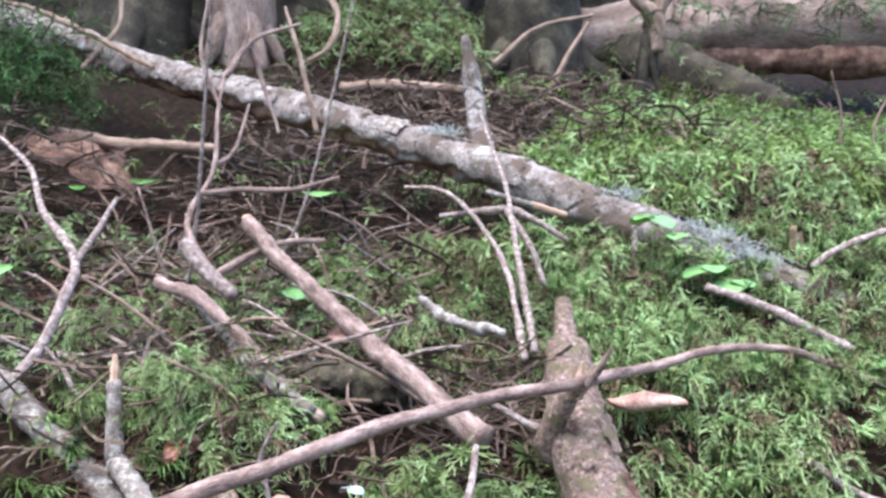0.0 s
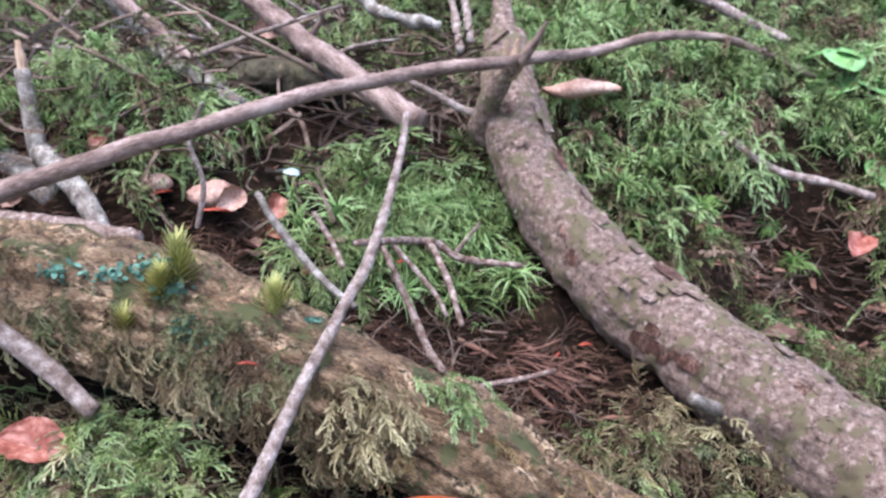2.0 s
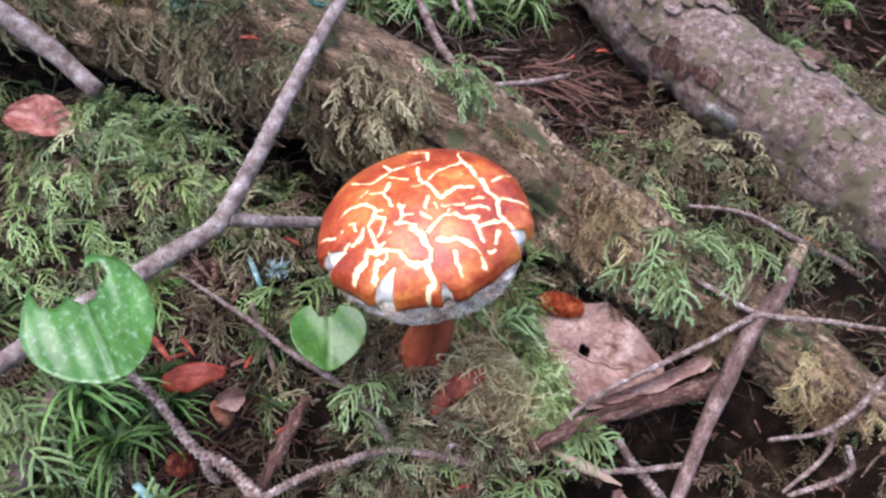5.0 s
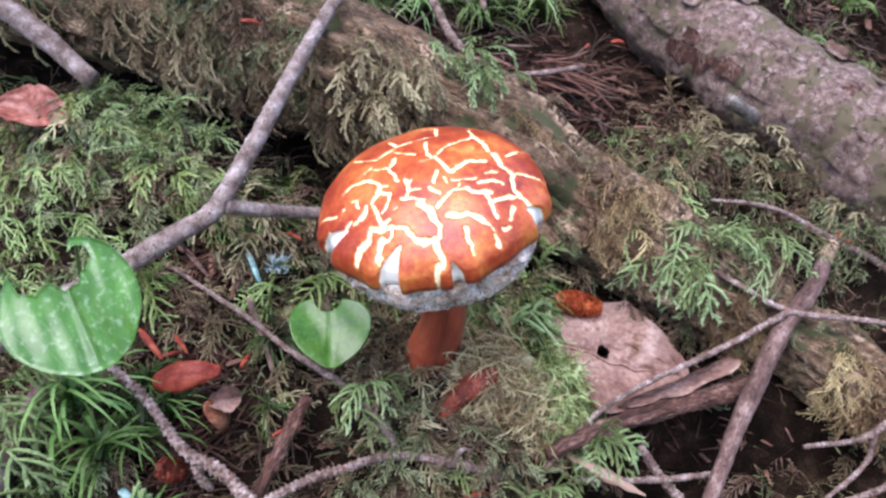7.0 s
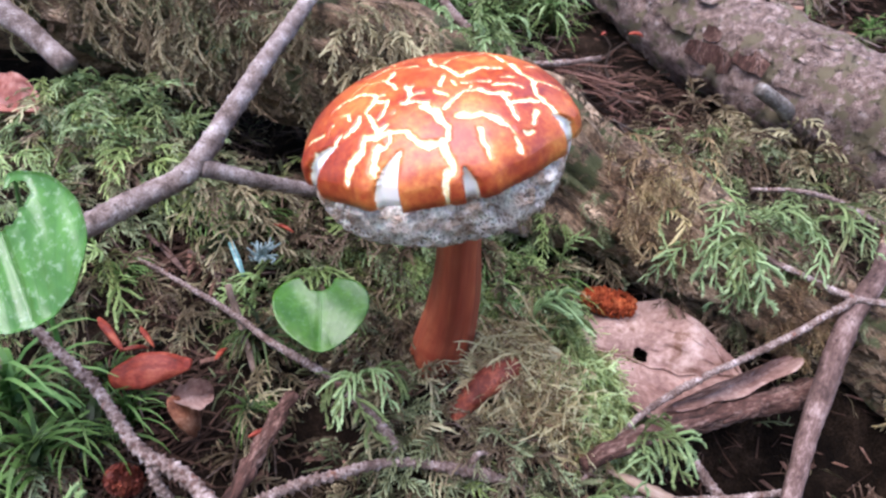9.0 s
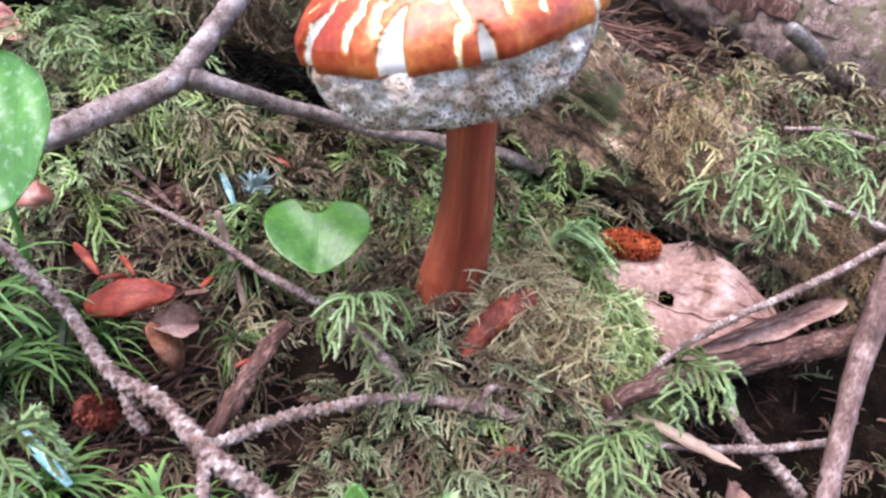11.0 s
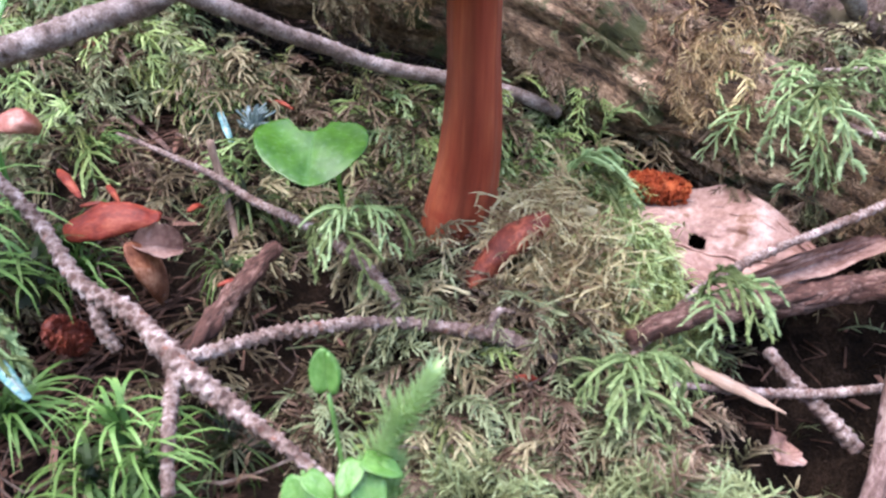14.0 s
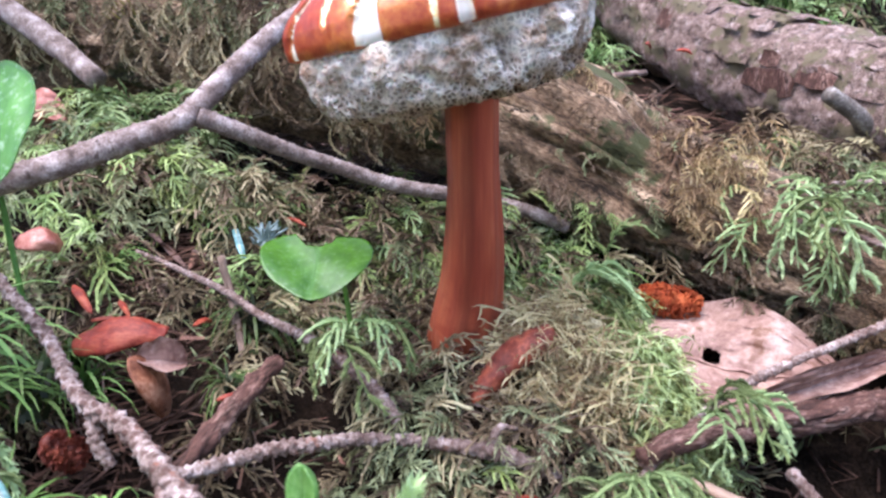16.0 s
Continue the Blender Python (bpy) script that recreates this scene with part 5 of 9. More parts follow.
# flat brown splinters on the bare litter by the leaves
for n in range(12):
    x, y = RNG.normal(-0.082, 0.016), RNG.normal(0.238, 0.012)
    z = float(ground_z(np.array([x]), np.array([y]))[0]) + 0.003
    yaw, L, r = RNG.normal(-0.9, 0.5), RNG.uniform(0.012, 0.03), RNG.uniform(0.0011, 0.002)
    dx, dy = math.cos(yaw) * L / 2, math.sin(yaw) * L / 2
    stick("wood_splinter", "flat red-brown splinter of wood lying in needle litter", [(x - dx, y - dy, z + 0.003), (x, y, z + 0.001), (x + dx, y + dy, z - 0.001)], [r * 0.7, r, r, r * 0.6], M_BARK_STICK_RED if n % 3 else M_FIBRE, "wood", "splinters in the litter", seg=10, step=0.002, rough=0.15,
          freq=200, flat=0.45, seed=120 + n, wob=0.0)
fibres = thing("wood_fibres", "fanned red-brown clump of fibrous broken wood", "wood", (0.1, 0.366, 0.044))
for n in range(46):
    a, L, lift = RNG.normal(-0.5, 0.55), RNG.uniform(0.016, 0.036), RNG.uniform(-0.002, 0.012)
    p = np.array([RNG.normal(-0.012, 0.008), RNG.normal(0.004, 0.006), lift])
    d = np.array([math.cos(a), math.sin(a), RNG.uniform(-0.3, 0.15)]) * L
    part("fibre", tube("fibre", [p, p + d * 0.5 + RNG.normal(0, 0.001, 3), p + d], [0.0006, 0.0012, 0.0003], M_FIBRE, seg=6, step=0.004, rough=0.3, freq=300, flat=0.5, seed=n), fibres)
BL = dict(seg=12, step=0.002, rough=0.14, freq=200, pegs=0.5)
stick("dead_twig", "knobbly grey dead twig with short shoots", [(-0.012, 0.36, 0.14), (0.03, 0.385, 0.128), (0.05, 0.38, 0.118), (0.085, 0.375, 0.115)], [0.0018, 0.00216, 0.00216, 0.00158], M_BARK_TWIG, seed=40,
      branches=[([(0.03, 0.385, 0.128), (0.04, 0.355, 0.115), (0.045, 0.335, 0.1)], [0.00202, 0.00187, 0.00144]), ([(0.008, 0.375, 0.133), (0.03, 0.355, 0.112), (0.038, 0.345, 0.1)], [0.00144, 0.00144, 0.00115]),
                ([(0.045, 0.384, 0.12), (0.062, 0.395, 0.135)], [0.00144, 0.00086])], **BL)
stick("dead_twig", "grey dead twig lying on rust-brown litter", [(0.003, 0.4, 0.118), (0.016, 0.36, 0.104), (0.026, 0.32, 0.095), (0.033, 0.305, 0.09)], [0.00158, 0.00202, 0.00216, 0.00187], M_BARK_TWIG, seed=41, **BL)
stick("dead_twig", "pale lichened twig behind the rotten log", [(-0.072, 0.42, 0.147), (-0.055, 0.39, 0.134), (-0.03, 0.36, 0.117), (-0.012, 0.345, 0.108)], [0.00216, 0.00259, 0.00245, 0.00187], M_BARK_LICHEN, seed=42, **BL)
stick("dead_twig", "thin dark twig behind the rotten log", [(-0.04, 0.43, 0.13), (-0.028, 0.40, 0.124), (-0.02, 0.375, 0.118)], [0.00144, 0.00173, 0.00144], M_BARK_TWIG, seed=43, **BL)
stick("dead_twig", "scaly twig on litter beside the fallen branch", [(0.052, 0.318, 0.072), (0.075, 0.325, 0.07), (0.098, 0.332, 0.07)], [0.0013, 0.00158, 0.00115], M_BARK_TWIG, seed=44, **BL)
stick("dead_twig", "thick scaly stick along the rotten log", [(-0.24, 0.44, 0.128), (-0.19, 0.428, 0.125), (-0.145, 0.415, 0.123)], [0.0055, 0.0065, 0.006], M_BARK_TWIG, seed=45, **BL)
stick("dead_twig", "lichened stick ending at the rotten log", [(-0.235, 0.51, 0.15), (-0.20, 0.47, 0.135), (-0.172, 0.43, 0.118)], [0.0075, 0.0075, 0.006], M_BARK_LICHEN, seed=46, **BL)
stick("dead_twig", "thin grey twig standing in leaf litter", [(-0.125, 0.47, 0.105), (-0.118, 0.475, 0.135), (-0.124, 0.478, 0.165), (-0.112, 0.48, 0.19)], [0.0018, 0.0018, 0.0015, 0.0011], M_BARK_STICK, seed=47, **BL)

# ---------------------------------------------------------------- fallen trunk, trees and what stands behind
TRUNK_PTS = [(-1.35, 2.15, 0.86), (-1.031, 1.95, 0.745), (-0.669, 1.7, 0.607), (-0.385, 1.5, 0.52), (-0.193, 1.36, 0.463), (-0.023, 1.24, 0.406), (0.102, 1.13, 0.362), (0.219, 1.06, 0.312),
             (0.328, 1.01, 0.272), (0.444, 0.95, 0.223), (0.55, 0.90, 0.17)]


def fallen_trunk():
    o = TRUNK_PTS[5]
    e = thing("fallen_log", "slim fallen grey trunk with lichen and peeling bark", "trunk", o)
    radii = [0.05, 0.048, 0.046, 0.044, 0.042, 0.041, 0.039, 0.037, 0.034, 0.031, 0.026]
    v, q, c, g = tube_arrays(TRUNK_PTS, radii, seg=48, step=0.006, rough=0.12, freq=22, seed=50)
    # the lower face has rotted away under a ragged lip of bark
    n = (len(v) - 2) // 48
    turn = (np.tile(np.linspace(0, 2 * np.pi, 48, endpoint=False), n) + np.pi) % (2 * np.pi) - np.pi
    along = np.repeat(np.linspace(0, 1, n), 48)
    axis = v[:-2].reshape(n, 48, 3).mean(1).repeat(48, axis=0)
    lip = -0.15 + 0.35 * vnoise(np.stack([along * 60, 0 * along, 0 * along], -1), 1, 3)
    rot = ((turn < lip) & (turn > -2.2)) * np.clip((0.3 - np.abs(along - 0.5)) * 20, 0, 1) * (0.35 + 0.25 * vnoise(v[:-2], 30, 4))
    v[:-2] = axis + (v[:-2] - axis) * (1 - rot + 0.05 * vnoise(v[:-2], 75, 6))[:, None]
    part("trunk", mesh_from("trunk", v - np.array(o), [q, c], [M_BARK_FALLEN, M_RED_ROT], [("grain", "FLOAT_VECTOR", g)], index=np.concatenate([(rot > 0.2)[q[:, 0]], np.zeros(len(c))])), e)
    part("stub", tube("stub", [(0.066, 1.2, 0.40), (0.052, 1.24, 0.5), (0.044, 1.25, 0.56), (0.036, 1.25, 0.60)], [0.02, 0.0175, 0.016, 0.006], M_BARK_FALLEN, o, seg=14, step=0.008, rough=0.14, freq=40, flat=0.5), e,
         "upright pale broken branch stub")
    for n in range(26):
        t = RNG.uniform(0.2, 9.5)
        c = np.array(TRUNK_PTS[int(t)]) * (1 - t % 1) + np.array(TRUNK_PTS[int(t) + 1]) * (t % 1)
        s = RNG.uniform(0.012, 0.03)
        a = RNG.uniform(0.3, 2.4)
        r = 0.047 - 0.0018 * t
        ax = np.array(TRUNK_PTS[int(t) + 1]) - np.array(TRUNK_PTS[int(t)])
        ax /= np.linalg.norm(ax)
        u = np.cross(ax, (0, 0, 1))
        u /= np.linalg.norm(u)
        w = np.cross(u, ax)
        g = []
        for p in np.linspace(-1, 1, 6):
            for q in np.linspace(-1, 1, 5):
                al = a + q * s * 0.6 / r
                g.append(c + ax * p * s * RNG.uniform(0.8, 1.1) + (u * math.cos(al) + w * math.sin(al)) * (r + 0.002 + 0.004 * max(0, q) * RNG.uniform(0, 1)))
        g = np.array(g)
        i = np.array([p * 5 + q for p in range(5) for q in range(4)])
        part("bark_flake", mesh_from("bark_flake", g - np.array(o), np.stack([i, i + 1, i + 6, i + 5], -1), M_BARK_LICHEN if n % 3 == 0 else M_BARK_FALLEN), e)


fallen_trunk()


def tree(label, x, y, r, h, mat, lean=(0, 0), roots=5, category="tree", name="tree"):
    z = float(ground_z(np.array([x]), np.array([y]))[0])
    e = thing(name, label, category, (x, y, z))
    pts = [(0, 0, -0.2), (0, 0, 0.05), (lean[0] * 0.3, lean[1] * 0.3, h * 0.3), (lean[0], lean[1], h)]
    part("trunk", tube("trunk", pts, [r * 1.5, r * 1.2, r, r * 0.8], mat, seg=22, step=0.06, rough=0.10, freq=9, seed=int(x * 100) % 50), e)
    for n in range(roots):
        a = 2 * math.pi * n / roots + RNG.uniform(-0.4, 0.4)
        L = r * RNG.uniform(2.0, 3.2)
        part("root", tube("root", [(0, 0, 0.22), (r * math.cos(a), r * math.sin(a), 0.1), (L * math.cos(a), L * math.sin(a), 0.24 * L * math.sin(a) - 0.03)], [r * 0.5, r * 0.45, r * 0.2], mat, seg=14, step=0.03,
                          rough=0.14, freq=14, seed=n), e)
    return e


tree("reddish-brown conifer trunk standing on the bank", -0.703, 2.6, 0.08, 4.2, M_TRUNK, (0.03, 0.1))
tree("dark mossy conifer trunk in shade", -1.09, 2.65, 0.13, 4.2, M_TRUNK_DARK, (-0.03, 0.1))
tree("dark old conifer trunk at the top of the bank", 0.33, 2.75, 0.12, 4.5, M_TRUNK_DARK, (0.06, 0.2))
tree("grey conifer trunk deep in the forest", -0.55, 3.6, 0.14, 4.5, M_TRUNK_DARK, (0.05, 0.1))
# extra trunks added to cover the lit hillside with darkness
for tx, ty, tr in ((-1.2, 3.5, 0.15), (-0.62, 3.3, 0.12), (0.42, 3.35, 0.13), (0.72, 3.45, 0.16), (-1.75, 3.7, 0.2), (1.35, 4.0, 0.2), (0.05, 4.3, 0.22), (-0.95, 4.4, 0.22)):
    tree("added dark conifer trunk standing in for shade behind the bank", tx, ty, tr, 4.4, M_TRUNK_DARK, (0.02, 0.1))
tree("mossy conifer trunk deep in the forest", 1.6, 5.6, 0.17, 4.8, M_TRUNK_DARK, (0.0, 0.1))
tree("thick brown conifer trunk deep in the forest", -2.4, 4.6, 0.2, 4.8, M_TRUNK, (0.0, 0.1))


def big_log():
    pts = [(0.55, 2.95, 0.93), (1.0, 2.75, 0.93), (1.6, 2.5, 0.9), (2.4, 2.2, 0.84)]
    e = thing("fallen_tree", "large fallen weathered tree with grey top and red rotten underside", "log", pts[1])
    part("trunk", tube("trunk", pts, [0.12, 0.145, 0.165, 0.19], M_TRUNK, pts[1], seg=40, step=0.02, rough=0.12, freq=8, seed=61), e)
    part("rotten_wood", tube("rotten_wood", [(0.72, 2.80, 0.84), (1.1, 2.64, 0.81), (1.7, 2.40, 0.75), (2.4, 2.12, 0.69)], [0.04, 0.06, 0.07, 0.08], M_RED_ROT, pts[1], seg=24, step=0.02, rough=0.25, freq=14, seed=62), e,
         "red-brown rotten heartwood showing under the bark")


big_log()
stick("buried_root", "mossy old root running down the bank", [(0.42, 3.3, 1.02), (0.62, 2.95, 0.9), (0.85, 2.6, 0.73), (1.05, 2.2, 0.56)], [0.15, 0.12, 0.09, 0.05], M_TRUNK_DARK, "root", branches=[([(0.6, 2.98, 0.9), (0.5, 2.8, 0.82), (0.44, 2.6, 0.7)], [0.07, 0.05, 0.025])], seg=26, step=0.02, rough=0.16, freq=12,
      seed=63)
tree("slender young conifer stem with low branches", 0.56, 2.05, 0.026, 0.35, M_TRUNK_DARK, (0.05, 0.1), 3, "sapling", "sapling")
for label, pts, rr in (("bare brown conifer branch across the bank", [(0.585, 2.05, 0.72), (0.585, 2.05, 0.805), (0.53, 2.05, 0.86), (0.48, 2.05, 0.95)], [0.04, 0.035, 0.03, 0.026]),
                       ("long thin conifer branch with hanging needles", [(0.585, 2.05, 0.8), (0.645, 2.05, 0.895), (0.82, 2.05, 0.905), (1.25, 2.05, 0.924), (1.7, 2.05, 0.95)], [0.03, 0.025, 0.021, 0.018, 0.014]),
                       ("dead grey branch leaning on the bank", [(0.13, 1.9, 0.66), (0.25, 2.0, 0.77), (0.42, 2.1, 0.83)], [0.011, 0.01, 0.008]),
                       ("dead pale twig leaning by the stump", [(0.30, 2.1, 0.6), (0.36, 2.15, 0.72), (0.43, 2.2, 0.83)], [0.012, 0.012, 0.009]),
                       ("pale stick lying on the mossy bank", [(-0.3, 2.2, 0.64), (-0.1, 2.15, 0.64), (0.06, 2.1, 0.62)], [0.026, 0.028, 0.022]),
                       ("thin dead twigs standing at the moss edge", [(0.93, 1.75, 0.35), (0.95, 1.75, 0.5), (0.92, 1.75, 0.62)], [0.006, 0.005, 0.003]),
                       ("grey dead twig standing in the moss", [(1.02, 1.7, 0.33), (1.0, 1.7, 0.48), (1.05, 1.7, 0.6)], [0.006, 0.005, 0.003]),
                       ("dead stick leaning on the fallen trunk", [(-0.84, 1.72, 0.62), (-0.78, 1.8, 0.75), (-0.82, 1.85, 0.92)], [0.01, 0.009, 0.006]),
                       ("thin dead stick lying along the fallen trunk", [(-0.62, 1.58, 0.60), (-0.8, 1.72, 0.69), (-1.0, 1.85, 0.78), (-1.15, 1.95, 0.83)], [0.008, 0.011, 0.011, 0.009]),
                       ("dark buried branch under the fallen trunk", [(-0.8, 1.5, 0.46), (-0.6, 1.42, 0.43), (-0.42, 1.36, 0.42)], [0.018, 0.02, 0.014])):
    stick("dead_branch", label, pts, [q * 0.65 for q in rr], M_BARK_TAN, "branch", seg=12, step=0.01, rough=0.2, freq=45, seed=len(label))


def shoot_template(runs=9, seed=0, droop=0.6, wide=0.34, arch=0.3, curl=0.2, thick=0.02, seg=4, planes=2, flat=0.5, barbs=0):
    """A moss shoot of unit length along +x: an arching stem with thin, curved, drooping side branches like claws; barbs add tiny leaves to them."""
    g = np.random.default_rng(seed)
    V, T, tone = [], [], []

    def strip(pts, w0, t0, t1, count, taper=0.75):
        n = len(pts)
        ax = pts[-1] - pts[0]
        ax = ax / (np.linalg.norm(ax) + 1e-9)
        u = np.cross(ax, (0.13, 0.2, 1.0))
        u /= np.linalg.norm(u) + 1e-9
        v = np.cross(ax, u)
        for c in range(count):
            side = (u, v)[c] if count > 1 else u * math.cos(g.uniform(-0.9, 0.9)) + v * math.sin(g.uniform(-0.9, 0.9))
            base = len(V)
            for j, p in enumerate(pts):
                f = j / (n - 1)
                w = w0 * (1 - taper * f**2) * (1.15 if j % 2 else 0.9)
                V.extend([p - side * w, p + side * w])
                tone.extend([t0 + (t1 - t0) * f] * 2)
            for j in range(n - 1):
                k = base + 2 * j
                T.extend([(k, k + 1, k + 3), (k, k + 3, k + 2)])

    k1, k2 = g.uniform(0, 6.3), g.uniform(1.5, 3.5)

    def stem(s):
        return np.array([s * (1 - 0.2 * s * s), curl * (math.sin(s * k2 + k1) - math.sin(k1)), arch * math.sin(s * 2.5) - droop * 0.35 * s**3])

    strip([stem(q) for q in np.linspace(0, 1, 5)], thick * 0.9, 0.05, 0.7, planes, 0.5)
    for n in range(runs):
        s = 0.08 + 0.9 * (n + g.uniform(0.2, 0.8)) / runs
        sg = 1 if n % 2 else -1
        L = (wide * math.sin(math.pi * (0.14 + 0.74 * s)) + 0.05) * g.uniform(0.7, 1.2)
        ang = radians(68 - 26 * s + g.uniform(-12, 12))
        lift = g.uniform(-0.9, 0.7) * (1 - flat)
        d = np.array([math.cos(ang), sg * math.sin(ang), 0.1 + lift])
        d /= np.linalg.norm(d)
        # the branches curl forwards and down, more and more towards their tips
        pull = np.array([0.45, 0.0, -1.0]) * droop * g.uniform(0.6, 1.3) + np.array([-d[1], d[0], 0.0]) * g.uniform(-0.7, 0.7)
        line, go = [stem(s)], d
        for j in range(seg):
            line.append(line[-1] + go * L / seg)
            go = go + pull * 1.6 * (j + 1) / seg / seg * 1.5
            go = go / np.linalg.norm(go)
        strip(line, thick * g.uniform(0.75, 1.2), 0.05 + 0.25 * s, 0.45 + 0.5 * s, planes, 0.9)
        for _ in range(barbs):
            f = g.uniform(0.1, 0.95)
            j = min(int(f * seg), seg - 1)
            p = line[j] + (line[j + 1] - line[j]) * (f * seg - j)
            ax = line[j + 1] - line[j]
            ax = ax / (np.linalg.norm(ax) + 1e-9)
            r = np.cross(ax, g.normal(0, 1, 3))
            r /= np.linalg.norm(r) + 1e-9
            q = np.cross(ax, r) * thick * 0.7
            m = len(V)
            V.extend([p - q, p + q, p + (ax * 1.6 + r) * thick * 2.0])
            T.append((m, m + 1, m + 2))
            tone.extend([0.3 + 0.3 * s, 0.3 + 0.3 * s, 0.6 + 0.4 * s])
    return np.array(V), np.array(T), np.clip(np.array(tone), 0, 1)


def blade_template(blades=56, seed=0, seg=6, thin=0.016):
    """A tuft of hair-like leaves, unit height, that rise and arch right over."""
    g = np.random.default_rng(seed)
    V, T, tone = [], [], []
    for _ in range(blades):
        a, L = g.uniform(0, 2 * np.pi), g.uniform(0.8, 1.3)
        up, over = g.uniform(0.8, 1.4), g.uniform(2.0, 3.3)
        p = np.array([g.normal(0, 0.06), g.normal(0, 0.06), g.uniform(-0.1, 0.25)])
        sd = np.array([-math.sin(a), math.cos(a), 0.15])
        w = thin * g.uniform(0.7, 1.2)
        base = len(V)
        for j in range(seg + 1):
            f = j / seg
            ww = w * (1 - 0.9 * f**2)
            V += [p - sd * ww, p + sd * ww]
            tone += [0.1 + 0.75 * f] * 2
            th, az = up - over * f, a + 0.5 * f
            p = p + np.array([math.cos(az) * math.cos(th), math.sin(az) * math.cos(th), math.sin(th)]) * L / seg
        for j in range(seg):
            k = base + 2 * j
            T += [(k, k + 1, k + 3), (k, k + 3, k + 2)]
    return np.array(V), np.array(T), np.array(tone)


def needle_template(needles=34, seed=0, fat=0.035, reach=0.26):
    """A conifer-like or bottle-brush shoot: leaves all round an upright stem of unit height."""
    g = np.random.default_rng(seed)
    V, T, tone = [], [], []
    for k in range(needles):
        s = (k + 0.5) / needles
        a = k * 2.4
        d = np.array([math.cos(a), math.sin(a), 0.75 + 0.9 * s])
        d /= np.linalg.norm(d)
        p = np.array([0.06 * math.sin(s * 3), 0.06 * math.cos(s * 2), s])
        L = reach * (1.15 - 0.55 * s) * g.uniform(0.8, 1.2)
        sd = np.cross(d, (0.1, 0.2, 1))
        sd /= np.linalg.norm(sd)
        q, m = p + d * L - np.array([0, 0, 0.05 * (1 - s)]), p + d * L * 0.5
        n = len(V)
        V += [p, m - sd * fat, q, m + sd * fat]
        T += [(n, n + 1, n + 2), (n, n + 2, n + 3)]
        tone += [0.3 + 0.5 * s, 0.45 + 0.5 * s, 0.6 + 0.5 * s, 0.45 + 0.5 * s]
    return np.array(V), np.array(T), np.clip(np.array(tone), 0, 1)


def scatter(name, label, category, templates, places, mat, kind="stuff"):
    """Joins many copies of small shoots into one mesh. places: rows of x, y, z, yaw, pitch, roll, scale and, if set, tone."""
    vs, ts, tn, sh, base = [], [], [], [], 0
    places = np.asarray(places)
    pick = RNG.integers(0, len(templates), len(places))
    for n, (V, T, tone) in enumerate(templates):
        rows = places[pick == n]
        if not len(rows):
            continue
        cy, sy, cp, sp, cr, sr = (f(rows[:, c]) for c in (3, 4, 5) for f in (np.cos, np.sin))
        R = np.empty((len(rows), 3, 3))
        R[:, 0] = np.stack([cy * cp, cy * sp * sr - sy * cr, cy * sp * cr + sy * sr], -1)
        R[:, 1] = np.stack([sy * cp, sy * sp * sr + cy * cr, sy * sp * cr - cy * sr], -1)
        R[:, 2] = np.stack([-sp, cp * sr, cp * cr], -1)
        P = np.einsum("nij,vj->nvi", R, V) * rows[:, 6][:, None, None] + rows[:, None, :3]
        vs.append(P.reshape(-1, 3))
        ts.append((T[None] + (np.arange(len(rows)) * len(V))[:, None, None]).reshape(-1, 3) + base)
        tn.append(np.tile(tone, len(rows)))
        sh.append(np.repeat(rows[:, 7] if rows.shape[1] > 7 else RNG.random(len(rows)), len(V)))
        base += len(rows) * len(V)
    me = mesh_from(name, np.vstack(vs), np.vstack(ts), mat, [("tone", "FLOAT", np.concatenate(tn)), ("shade", "FLOAT", np.concatenate(sh))], smooth=False)
    return thing(name, label, category, kind=kind, data=me)


FEATHER_MID = [shoot_template(20, 10 + n, *p, thick=0.0165, seg=2, planes=1, flat=0.45) for n, p in enumerate([(1.0, 0.27, 0.5, 0.3), (1.3, 0.25, 0.6, 0.4), (0.8, 0.3, 0.45, 0.3), (1.6, 0.24, 0.6, 0.4)])]
FEATHER_FAR = [shoot_template(9, 20 + n, 0.9, 0.3, 0.5, 0.3, 0.026, seg=1, planes=1, flat=0.3) for n in range(4)]
TUFT = [blade_template(46, n, thin=0.025) for n in range(3)]
RIBBON = [blade_template(27, 30 + n, thin=0.034) for n in range(3)]
HAIR = [blade_template(30, 40 + n, seg=4, thin=0.024) for n in range(3)]
HAIR_FAR = [blade_template(18, 50 + n, seg=3, thin=0.034) for n in range(4)]
STUBBY = [shoot_template(9, 70 + n, 0.9, 0.34, 0.2, 0.4, 0.024, seg=3, planes=1, flat=0.2, barbs=3) for n in range(4)]
STRANDS = [shoot_template(6, 60 + n, 0.8, 0.34, 0.3, 0.5, 0.024, seg=3, planes=1, flat=0.2) for n in range(4)]

